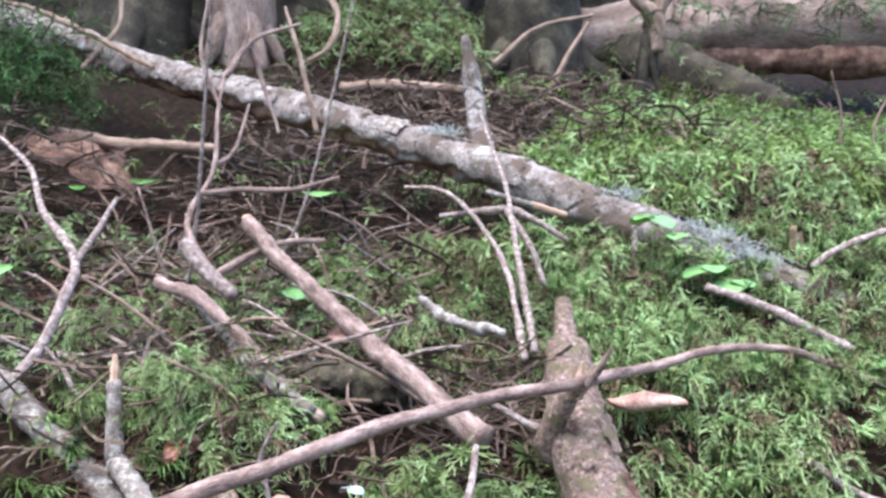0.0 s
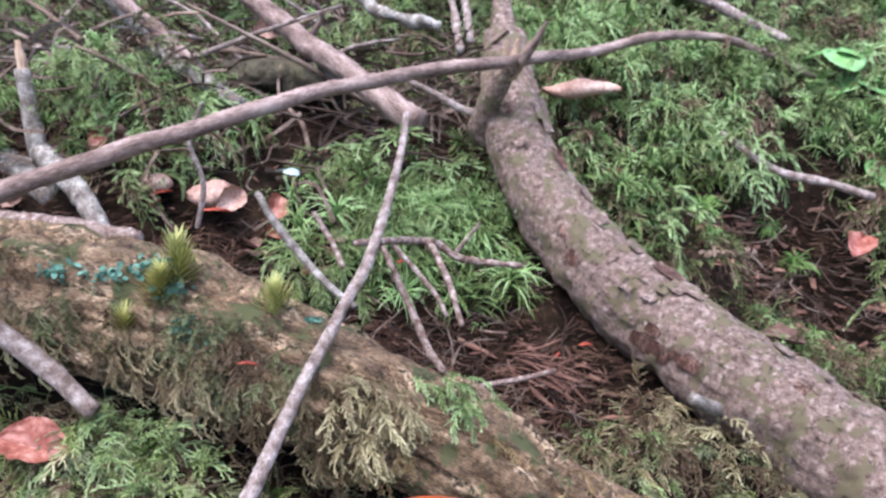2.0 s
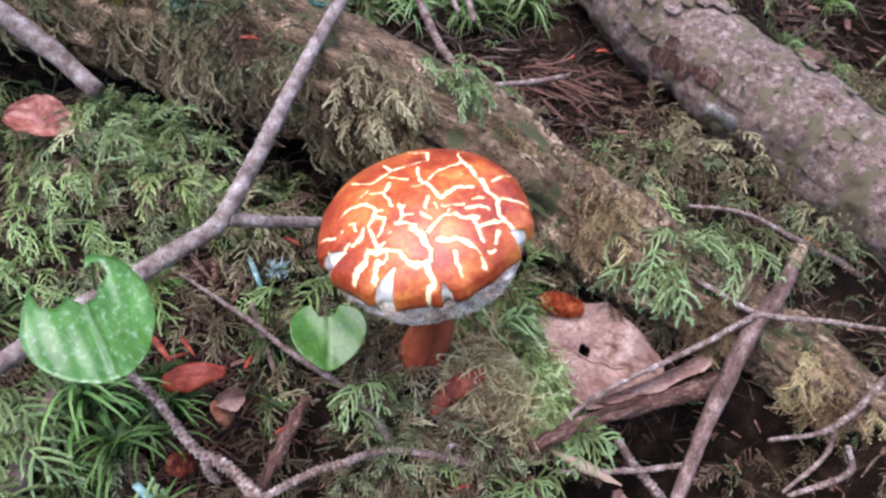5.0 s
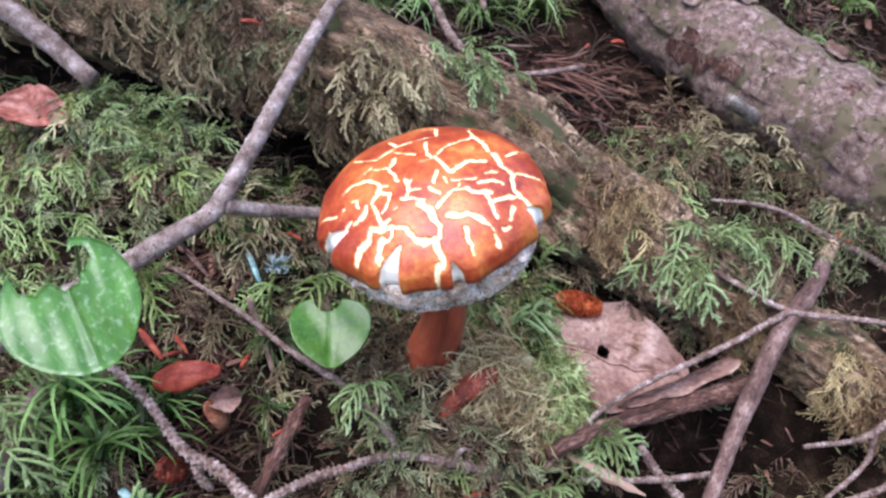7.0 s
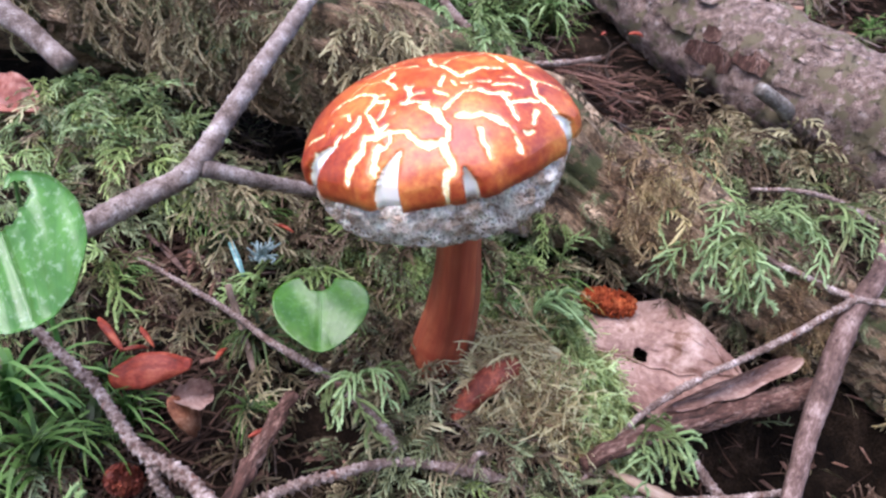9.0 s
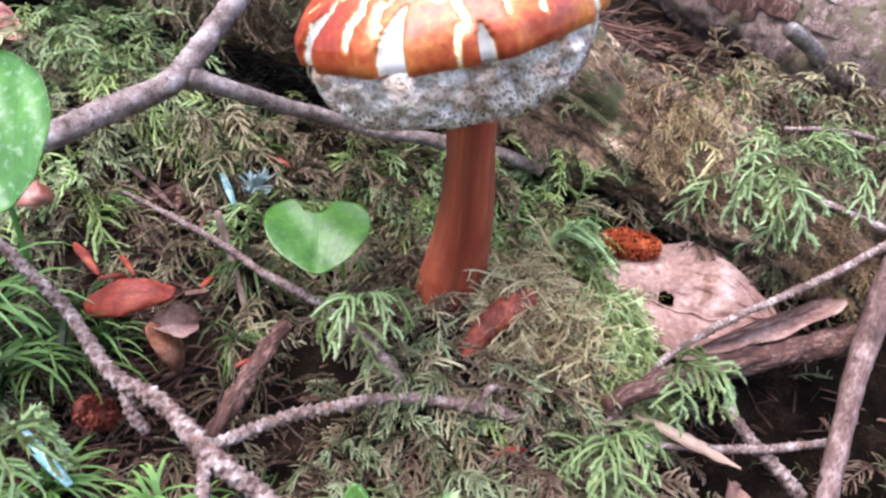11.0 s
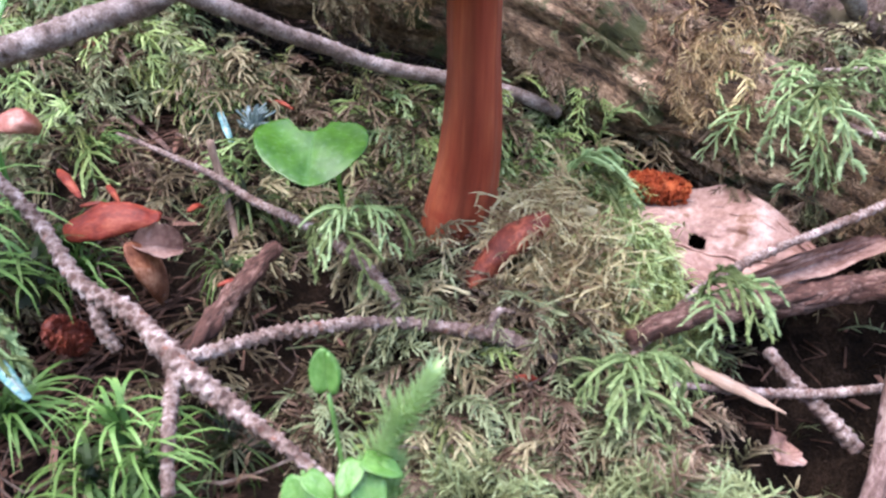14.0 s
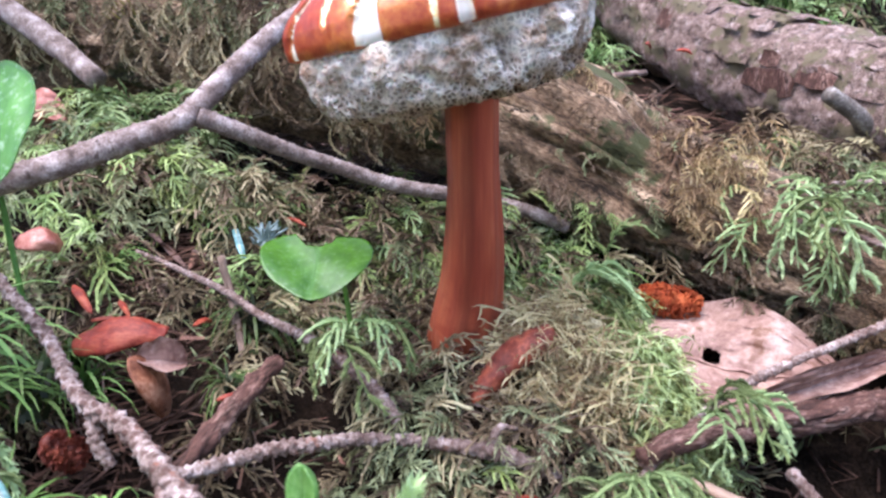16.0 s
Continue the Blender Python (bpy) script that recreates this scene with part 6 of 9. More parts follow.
# bare places: (x, y, rx, ry)
BARE = [(-0.086, 0.24, 0.03, 0.019), (-0.08, 0.163, 0.024, 0.02), (0.1, 0.362, 0.055, 0.045), (0.115, 0.155, 0.03, 0.018), (0.145, 0.148, 0.04, 0.026), (-0.115, 0.122, 0.035, 0.026), (0.335, 0.51, 0.105, 0.068), (-0.12, 0.46, 0.09, 0.05), (-0.088, 0.192, 0.02, 0.014), (0.095, 0.21, 0.038, 0.026), (0.018, 0.195, 0.01, 0.011),
        (-0.25, 0.78, 0.1, 0.07), (-0.45, 0.98, 0.16, 0.08), (-0.5, 1.3, 0.24, 0.1), (0.056, 0.183, 0.026, 0.017), (0.001, 0.078, 0.018, 0.02), (-0.05, 0.116, 0.012, 0.012), (0.05, 0.6, 0.05, 0.04), (-0.06, 0.41, 0.05, 0.025), (0.0, 0.4, 0.06, 0.02), (0.1, 1.7, 0.16, 0.16), (0.46, 1.47, 0.16, 0.07),
        (0.1, 2.0, 0.3, 0.2), (-0.25, 0.66, 0.06, 0.04), (-0.27, 0.575, 0.022, 0.03), (-0.262, 0.53, 0.03, 0.045), (-0.08, 0.67, 0.07, 0.03)]


def spots(n, x0, x1, y0, y1, patchy=0.0, keep=1.0):
    x, y = RNG.uniform(x0, x1, n), RNG.uniform(y0, y1, n)
    ok = np.ones(n, bool)
    for bx, by, rx, ry in BARE:
        ok &= ((x - bx) / rx) ** 2 + ((y - by) / ry) ** 2 > RNG.uniform(0.6, 1.25, n)
    if patchy:
        ok &= vnoise(np.stack([x, y, 0 * x], -1), 11, 31) + RNG.uniform(-0.3, 0.3, n) > patchy - 1
    x, y = x[ok], y[ok]
    return x, y, ground_z(x, y)


def lying(x, y, z, size, lift=0.0, pitch=(-0.5, 0.15), roll=0.5):
    n = len(x)
    return np.stack([x, y, z + lift * RNG.random(n), RNG.uniform(0, 2 * np.pi, n), RNG.uniform(*pitch, n), RNG.uniform(-roll, roll, n), RNG.uniform(*size, n)], -1)


def on_tube(pts, radii, n, lo, hi, t0=0.0, t1=1.0):
    """Places on a round stem, between two angles round it (0 faces the viewer's right, pi/2 is up)."""
    c = spline(pts, 0.004)
    i = (RNG.uniform(t0, t1, n) * (len(c) - 2)).astype(int)
    t = c[i + 1] - c[i]
    t /= np.linalg.norm(t, axis=1)[:, None]
    u = np.cross(t, (0, 0, 1.0))
    u /= np.linalg.norm(u, axis=1)[:, None]
    v = np.cross(u, t)
    a = RNG.uniform(lo, hi, n)
    nrm = u * np.cos(a)[:, None] + v * np.sin(a)[:, None]
    r = np.interp(i / len(c), np.linspace(0, 1, len(radii)), radii)
    return c[i] + nrm * (r * 0.95)[:, None], nrm


def fuzzy_template(pairs=9, seed=0, wide=0.3, fat=0.03, arch=0.35, droop=0.9, sway=0.15, forward=58, hang=0.8, seg=2, leaves=3, lean=0.0, sides=3, bare=0.06):
    """A moss frond of unit length along +x: a bowed stem set on both sides with round furry branches that taper to blunt tips, all leafed with tiny scales."""
    g = np.random.default_rng(seed)
    V, T, tone = [], [], []

    def furry(line, r0, t0, t1, scales):
        n = len(line)
        ax = line[-1] - line[0]
        ax = ax / (np.linalg.norm(ax) + 1e-9)
        u = np.cross(ax, (0.13, 0.2, 1.0))
        u /= np.linalg.norm(u) + 1e-9
        v = np.cross(ax, u)
        base, turn = len(V), g.uniform(0, 6.28)
        for j, p in enumerate(line):
            f = j / (n - 1)
            r = r0 * (0.75 + 0.6 * f - 1.0 * f**3)
            for k in range(sides):
                q = turn + 2 * math.pi * k / sides
                V.append(p + (u * math.cos(q) + v * math.sin(q)) * r)
                tone.append(t0 + (t1 - t0) * f)
        for j in range(n - 1):
            for k in range(sides):
                p, q = base + j * sides + k, base + j * sides + (k + 1) % sides
                T.extend([(p, q, q + sides), (p, q + sides, p + sides)] if sides > 2 else [(p, q, q + sides)])
        for _ in range(scales):
            f = g.uniform(0.05, 1.0)
            j = min(int(f * (n - 1)), n - 2)
            p = line[j] + (line[j + 1] - line[j]) * (f * (n - 1) - j)
            d = line[j + 1] - line[j]
            d = d / (np.linalg.norm(d) + 1e-9)
            o = np.cross(d, g.normal(0, 1, 3))
            o /= np.linalg.norm(o) + 1e-9
            q, m = np.cross(d, o) * r0 * 0.8, len(V)
            V.extend([p - q, p + q, p + (d * 1.5 + o * 1.1) * r0 * 1.7])
            T.append((m, m + 1, m + 2))
            c = t0 + (t1 - t0) * f
            tone.extend([c, c, min(1, c + 0.2)])

    k1, k2 = g.uniform(0, 6.3), g.uniform(1.0, 2.5)

    def stem(q):
        return np.array([q * (1 - 0.18 * q * q), sway * (math.sin(q * k2 + k1) - math.sin(k1)), arch * math.sin(q * 2.6) - droop * 0.4 * q**3])

    furry([stem(q) for q in np.linspace(0, 1.0, 6)], fat * 0.75, 0.0, 0.9, leaves * 3)
    for n in range(2 * pairs):
        q = bare + (0.97 - bare) * (n // 2 + 0.5 + 0.35 * (n % 2)) / pairs
        sg = 1 if n % 2 else -1
        L = wide * (math.sin(math.pi * (0.16 + 0.74 * q)) ** 0.8) * g.uniform(0.5, 1.3)
        ang = radians(forward - 18 * q + g.uniform(-17, 17))
        along = stem(min(1, q + 0.04)) - stem(q)
        along /= np.linalg.norm(along) + 1e-9
        d = along * math.cos(ang) + np.array([0, sg * math.sin(ang), 0]) + np.array([0, 0, g.uniform(-0.15, 0.25) + lean])
        d /= np.linalg.norm(d)
        line = [stem(q)]
        for j in range(seg):
            line.append(line[-1] + d * L / seg)
            d = d + np.array([0.35, -0.25 * sg, -hang * g.uniform(0.5, 1.3)]) / seg
            d /= np.linalg.norm(d)
        furry(line, fat * g.uniform(0.8, 1.15), 0.1 + 0.3 * q, 0.5 + 0.45 * q, leaves)
    return np.array(V), np.array(T), np.clip(np.array(tone), 0, 1)


FROND = [fuzzy_template(10, n, *p, 0.25, 56, 0.8, 2, 4) for n, p in enumerate([(0.28, 0.018, 0.3, 0.9), (0.24, 0.017, 0.4, 1.2), (0.32, 0.019, 0.25, 0.8), (0.26, 0.018, 0.45, 1.1), (0.3, 0.017, 0.35, 1.0)])]
CLAW = [fuzzy_template(7, 100 + n, 0.34, 0.022, 0.4, 1.4, 0.4, 50, 1.3, 2, 5) for n in range(4)]
FRINGE = [fuzzy_template(8, 120 + n, 0.22, 0.02, 0.25, 0.5, 0.3, 46, 0.7, 2, 4) for n in range(4)]
BANK = [fuzzy_template(11, 140 + n, *p, 0.3, 54, 1.1, 2, 0, 0.0, 2) for n, p in enumerate([(0.3, 0.024, 0.4, 1.5), (0.26, 0.023, 0.5, 1.9), (0.34, 0.024, 0.35, 1.3), (0.28, 0.025, 0.55, 2.0)])]
BANK_FAR = [fuzzy_template(5, 160 + n, 0.32, 0.045, 0.45, 1.5, 0.3, 52, 0.9, 1, 0, 0.0, 2) for n in range(4)]


def clumps(n, x0, x1, y0, y1, radius, height, size, count, patchy=0.0, facing=-1.57, swing=1.5, each=0.12):
    """Rows for fronds in rounded clumps: they spring from the clump's crown, arch outwards and hang over its rim. One tone a clump."""
    cx, cy, cz = spots(n, x0, x1, y0, y1, patchy)
    out = []
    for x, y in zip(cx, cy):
        r, h, m = RNG.uniform(*radius), RNG.uniform(*height), int(RNG.integers(*count))
        a, q = RNG.normal(facing, swing, m), np.sqrt(RNG.random(m))
        px, py = x + r * q * np.cos(a), y + r * q * np.sin(a)
        out.append(np.stack([px, py, ground_z(px, py) + h * (1 - 0.8 * q**2), a + RNG.normal(0, 0.35, m), 0.9 * q - 0.45 + RNG.normal(0, 0.18, m), RNG.uniform(-0.5, 0.5, m), RNG.uniform(*size, m) * RNG.uniform(0.85, 1.15),
                             np.clip(RNG.random() + RNG.normal(0, each, m), 0, 1)], -1))
    return np.vstack(out)


def clear_of(rows, lines, left=0.2):
    """Thins the rows that would grow over lying sticks: (start, end, half-width) in plan."""
    for a, b, w in lines:
        a, b = np.array(a), np.array(b)
        f = np.clip(((rows[:, :2] - a) @ (b - a)) / ((b - a) @ (b - a)), 0, 1)
        gap = np.linalg.norm(rows[:, :2] - a - f[:, None] * (b - a), axis=1)
        rows = rows[(gap > w) | (RNG.random(len(rows)) < left)]
    return rows


NEAR_LINES = [((-0.112, 0.172), (-0.05, 0.125), 0.006), ((-0.05, 0.125), (-0.012, 0.106), 0.006), ((-0.05, 0.126), (0.042, 0.147), 0.005), ((-0.103, 0.235), (0.0, 0.153), 0.005), ((-0.036, 0.168), (-0.051, 0.131), 0.005),
              ((0.06, 0.155), (0.156, 0.194), 0.01), ((0.06, 0.15), (0.14, 0.15), 0.014), ((-0.09, 0.178), (-0.066, 0.164), 0.013), ((-0.025, 0.186), (-0.025, 0.176), 0.012), ((0.2, 0.24), (0.12, 0.13), 0.008), ((-0.0475, 0.118), (-0.043, 0.098), 0.005),
              ((0.018, 0.170), (0.042, 0.18), 0.008), ((-0.1, 0.137), (-0.075, 0.15), 0.01)]

LYING = [((-0.29, 0.73), (-0.1, 0.6), 0.03), ((-0.4, 0.62), (-0.225, 0.48), 0.035), ((0.14, 0.6), (0.21, 0.585), 0.022), ((0.2, 0.6), (0.4, 0.64), 0.008), ((0.3, 0.83), (0.42, 0.7), 0.02), ((0.3, 1.0), (0.45, 0.9), 0.03),
         ((-0.15, 0.66), (-0.03, 0.62), 0.04), ((0.11, 0.62), (0.12, 0.46), 0.04), ((-0.26, 0.45), (-0.26, 0.57), 0.03), ((-0.23, 0.86), (0.0, 0.58), 0.02), ((0.13, 0.46), (0.25, 0.32), 0.045)]


def build_moss():
    carpet = np.vstack([clumps(100, -0.13, 0.18, 0.09, 0.26, (0.006, 0.013), (0.004, 0.01), (0.014, 0.024), (6, 11), 0.9), clumps(64, -0.03, 0.1, 0.085, 0.17, (0.007, 0.013), (0.004, 0.01), (0.013, 0.022), (7, 11))])
    skirt = clumps(230, -0.32, 0.38, 0.1, 0.36, (0.008, 0.016), (0.005, 0.012), (0.014, 0.026), (7, 12), 0.8)
    skirt = skirt[(skirt[:, 0] < -0.12) | (skirt[:, 0] > 0.16) | (skirt[:, 1] > 0.25)]
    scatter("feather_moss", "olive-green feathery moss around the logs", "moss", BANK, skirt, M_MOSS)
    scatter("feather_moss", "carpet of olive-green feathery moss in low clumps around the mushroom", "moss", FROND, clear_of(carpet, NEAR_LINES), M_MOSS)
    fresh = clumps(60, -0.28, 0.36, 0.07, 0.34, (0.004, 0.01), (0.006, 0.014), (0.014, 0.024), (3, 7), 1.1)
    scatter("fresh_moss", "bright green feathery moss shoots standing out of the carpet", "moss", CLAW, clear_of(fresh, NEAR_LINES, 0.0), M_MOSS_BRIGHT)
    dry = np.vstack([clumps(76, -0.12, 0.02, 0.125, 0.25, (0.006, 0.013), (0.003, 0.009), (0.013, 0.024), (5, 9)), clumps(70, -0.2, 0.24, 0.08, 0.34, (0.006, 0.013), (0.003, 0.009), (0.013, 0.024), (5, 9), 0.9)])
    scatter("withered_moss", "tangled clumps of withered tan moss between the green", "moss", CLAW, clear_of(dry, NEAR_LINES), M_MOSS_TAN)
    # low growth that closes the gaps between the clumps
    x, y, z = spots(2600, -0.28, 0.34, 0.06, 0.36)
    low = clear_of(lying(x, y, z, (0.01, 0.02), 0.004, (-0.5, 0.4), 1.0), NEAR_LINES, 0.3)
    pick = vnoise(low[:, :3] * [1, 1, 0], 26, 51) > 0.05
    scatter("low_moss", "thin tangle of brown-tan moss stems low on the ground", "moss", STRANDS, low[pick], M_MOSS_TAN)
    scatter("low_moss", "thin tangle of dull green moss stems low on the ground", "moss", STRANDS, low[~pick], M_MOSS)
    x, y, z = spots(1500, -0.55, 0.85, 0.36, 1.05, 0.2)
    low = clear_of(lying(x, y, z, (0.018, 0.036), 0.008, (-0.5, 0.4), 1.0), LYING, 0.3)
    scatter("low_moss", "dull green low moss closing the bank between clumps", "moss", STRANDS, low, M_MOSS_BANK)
    # the rotten log: a fringe that hangs down its face, golden clumps on its lower end, green patches
    radii = [0.039, 0.039, 0.039, 0.036, 0.032, 0.027, 0.02]
    p1, n1 = on_tube(ROT, radii, 560, -0.5, 0.9, 0.1, 0.58)
    keep = vnoise(p1, 34, 45) > -0.15
    p1, n1 = p1[keep], n1[keep]
    p2, n2 = on_tube(ROT, radii, 560, -0.4, 1.2, 0.58, 1.0)
    keep = vnoise(p2, 42, 44) > 0.05
    p, nrm = np.vstack([p1, p2[keep]]), np.vstack([n1, n2[keep]])
    m = len(p1)
    hang = np.stack([p[:, 0], p[:, 1], p[:, 2], np.arctan2(nrm[:, 1], nrm[:, 0]) + RNG.normal(0, 0.4, len(p)), np.concatenate([RNG.uniform(0.9, 1.5, m), RNG.uniform(0.1, 1.1, len(p) - m)]), RNG.uniform(-0.6, 0.6, len(p)),
                     np.concatenate([RNG.uniform(0.013, 0.026, m), RNG.uniform(0.008, 0.014, len(p) - m)]), np.clip(0.5 + 0.45 * vnoise(p, 60, 46) + RNG.normal(0, 0.1, len(p)), 0, 1)], -1)
    scatter("dry_moss", "fringe of tan-brown moss hanging down the rotten log's face", "moss", FRINGE, hang[:m], M_MOSS_TAN)
    scatter("golden_moss", "golden-brown clumps of moss on the rotten log", "moss", CLAW, hang[m:], M_MOSS_GOLD)
    for cx, cy, cz, n in ((-0.014, 0.278, 0.104, 16), (0.006, 0.27, 0.096, 13), (-0.004, 0.266, 0.088, 9)):
        tassel = np.stack([RNG.normal(cx, 0.008, n), RNG.normal(cy, 0.004, n), RNG.normal(cz, 0.004, n), RNG.normal(-1.3, 0.6, n), RNG.uniform(0.2, 1.2, n), RNG.uniform(-0.4, 0.4, n), RNG.uniform(0.02, 0.032, n), RNG.uniform(0.5, 1, n)], -1)
        scatter("moss_tassel", "pale straw-coloured moss fronds drooping over the log's edge", "moss", FRINGE, tassel, M_MOSS_TAN)
    n = 16
    tassel = np.stack([RNG.normal(0.03, 0.008, n), RNG.normal(0.284, 0.005, n), RNG.normal(0.096, 0.004, n), RNG.normal(-1.2, 0.7, n), RNG.uniform(-0.3, 0.8, n), RNG.uniform(-0.4, 0.4, n), RNG.uniform(0.018, 0.028, n), RNG.uniform(0.4, 0.9, n)], -1)
    scatter("moss_tassel", "pale green moss fronds reaching over the log's edge", "moss", FRINGE, tassel, M_MOSS_FRESH)
    p, nrm = on_tube(ROT, radii, 190, -0.9, 0.0, 0.5, 1.0)
    p, nrm = p[vnoise(p, 40, 52) > -0.2], nrm[vnoise(p, 40, 52) > -0.2]
    under = np.stack([p[:, 0], p[:, 1], p[:, 2], np.arctan2(nrm[:, 1], nrm[:, 0]) + RNG.normal(0, 0.5, len(p)), RNG.uniform(0.5, 1.5, len(p)), RNG.uniform(-0.6, 0.6, len(p)), RNG.uniform(0.01, 0.018, len(p)), RNG.uniform(0.1, 0.6, len(p))], -1)
    scatter("log_moss", "dull green moss hanging under the rotten log", "moss", FRINGE, under, M_MOSS)
    p, nrm = on_tube(ROT, radii, 300, -0.5, 2.6, 0.1, 1.0)
    p = p[vnoise(p, 30, 41) > 0.08]
    top = np.stack([p[:, 0], p[:, 1], p[:, 2], RNG.uniform(0, 6.28, len(p)), RNG.uniform(-0.3, 0.8, len(p)), RNG.uniform(-0.5, 0.5, len(p)), RNG.uniform(0.007, 0.014, len(p)), RNG.random(len(p))], -1)
    scatter("log_moss", "patches of green moss growing on the rotten log", "moss", FROND, top, M_MOSS)
    n = 64
    clump = np.stack([RNG.normal(0.142, 0.015, n), RNG.normal(0.24, 0.008, n), RNG.normal(0.022, 0.007, n), RNG.normal(-1.57, 0.9, n), RNG.uniform(0.0, 0.9, n), RNG.uniform(-0.5, 0.5, n), RNG.uniform(0.018, 0.03, n), RNG.random(n)], -1)
    scatter("fern_moss", "olive frond-like moss clump at the log's end", "moss", CLAW, clump, M_MOSS_BANK)
    n = 46
    gold = np.stack([RNG.normal(0.098, 0.012, n), RNG.normal(0.258, 0.008, n), RNG.normal(0.046, 0.006, n), RNG.normal(-1.57, 0.7, n), RNG.uniform(0.3, 1.2, n), RNG.uniform(-0.5, 0.5, n), RNG.uniform(0.013, 0.022, n), RNG.random(n)], -1)
    scatter("golden_moss", "thick golden-tan moss fringe on the rotten log", "moss", CLAW, gold, M_MOSS_GOLD)
    for label, mat, shapes, count in (("yellow-green moss plumes crowding the foot of the rotten log", M_MOSS_BRIGHT, FROND, 16), ("olive and brown moss at the foot of the rotten log", M_MOSS, FROND, 26),
                                      ("fresh blue-green moss shoots at the foot of the rotten log", M_MOSS_FRESH, CLAW, 13), ("withered tan moss at the foot of the rotten log", M_MOSS_TAN, CLAW, 18)):
        rows = []
        for _ in range(count):
            x = RNG.uniform(-0.22, 0.065)
            y = float(np.interp(x, [-0.22, -0.09, 0.03, 0.1], [0.335, 0.288, 0.25, 0.226])) + RNG.normal(-0.012, 0.012)
            m = int(RNG.integers(4, 8))
            a, q = RNG.normal(-1.57, 1.1, m), np.sqrt(RNG.random(m))
            px, py = x + 0.01 * q * np.cos(a), y + 0.008 * q * np.sin(a)
            rows.append(np.stack([px, py, ground_z(px, py) + RNG.uniform(0.004, 0.026) * (1 - 0.6 * q), a + RNG.normal(0, 0.3, m), 0.9 * q - 0.7 + RNG.normal(0, 0.2, m), RNG.uniform(-0.5, 0.5, m), RNG.uniform(0.015, 0.026, m),
                                  np.clip(RNG.uniform(0.2, 0.9) + RNG.normal(0, 0.1, m), 0, 1)], -1))
        scatter("log_foot_moss", label, "moss", shapes, np.vstack(rows), mat)
    p, nrm = on_tube(ROT, radii, 330, 0.2, 1.25, 0.15, 0.56)
    p, nrm = p[vnoise(p, 36, 48) > -0.2], nrm[vnoise(p, 36, 48) > -0.2]
    cover = np.stack([p[:, 0], p[:, 1], p[:, 2], np.arctan2(nrm[:, 1], nrm[:, 0]) + RNG.normal(0, 0.7, len(p)), RNG.uniform(0.2, 1.1, len(p)), RNG.uniform(-0.5, 0.5, len(p)), RNG.uniform(0.012, 0.022, len(p)), np.clip(0.45 + 0.4 * vnoise(p, 50, 49), 0, 1)], -1)
    scatter("log_moss", "dull olive-brown moss cover on the rotten log's shoulder", "moss", BANK, cover, M_MOSS)
    # a cushion of fine hair-like moss against the stem
    n = 1700
    a, r = RNG.uniform(0, 6.28, n), np.sqrt(RNG.random(n))
    cx, cy = 0.056 + 0.030 * r * np.cos(a), 0.184 + 0.020 * r * np.sin(a)
    cz = ground_z(cx, cy) + 0.034 * (1 - r**2) * RNG.uniform(0.6, 1, n)
    rows = np.stack([cx, cy, cz, a + RNG.uniform(-1, 1, n), RNG.uniform(0.1, 1.0, n), RNG.uniform(-1, 1, n), RNG.uniform(0.008, 0.015, n)], -1)
    dry = cx + 0.6 * (0.184 - cy) * -1 < 0.055
    u, v = np.meshgrid(np.linspace(0, 2 * np.pi, 60, endpoint=False), np.linspace(0, 1, 24), indexing="ij")
    dome = np.stack([0.056 + 0.029 * v * np.cos(u), 0.184 + 0.019 * v * np.sin(u), 0 * u], -1).reshape(-1, 3)
    dome[:, 2] = ground_z(dome[:, 0], dome[:, 1]) + 0.028 * (1 - v.ravel() ** 2) + 0.003 * vnoise(dome, 130, 55) - 0.003
    i = np.array([a0 * 24 + b0 for a0 in range(60) for b0 in range(23)])
    j = np.array([(a0 + 1) % 60 * 24 + b0 for a0 in range(60) for b0 in range(23)])
    thing("moss_mound", "dense tan body of a moss cushion beside the stem", "moss", data=mesh_from("moss_mound", dome, np.stack([i, i + 1, j + 1, j], -1), M_CUSHION_CORE))
    scatter("moss_cushion", "rounded cushion of fine tan moss beside the stem", "moss", STRANDS, rows[dry], M_CUSHION_TAN)
    scatter("moss_cushion", "rounded cushion of fine yellow-green moss beside the stem", "moss", STRANDS, rows[~dry], M_CUSHION_GREEN)
    # low dense cushions in the foreground
    for cx, cy, rx, ry, h, n in ((-0.058, 0.088, 0.02, 0.012, 0.014, 420), (0.062, 0.1, 0.024, 0.015, 0.014, 520), (0.018, 0.104, 0.016, 0.01, 0.011, 260)):
        a, q = RNG.uniform(0, 6.28, n), np.sqrt(RNG.random(n))
        x, y = cx + rx * q * np.cos(a), cy + ry * q * np.sin(a)
        pad = np.stack([x, y, ground_z(x, y) + h * (1 - q**2), a + RNG.normal(0, 0.6, n), 1.0 * q - 0.5 + RNG.normal(0, 0.2, n), RNG.uniform(-0.5, 0.5, n), RNG.uniform(0.007, 0.013, n), RNG.uniform(0.3, 0.8, n)], -1)
        scatter("moss_pad", "dense rounded pad of soft olive-green moss", "moss", STUBBY, pad, M_MOSS_PAD)
    lush = np.vstack([clumps(26, -0.19, 0.0, 0.222, 0.285, (0.004, 0.01), (0.006, 0.014), (0.016, 0.028), (4, 8)), clumps(12, -0.05, 0.06, 0.222, 0.25, (0.004, 0.01), (0.004, 0.01), (0.014, 0.022), (4, 8))])
    scatter("plume_moss", "lush bright green moss plumes before the rotten log", "moss", CLAW, lush, M_MOSS_BRIGHT)
    p, nrm = on_tube(ROOT_PTS, [0.021, 0.024, 0.025, 0.0265, 0.029, 0.031, 0.032, 0.033, 0.034], 1300, 1.5, 3.6, 0.2, 1.0)
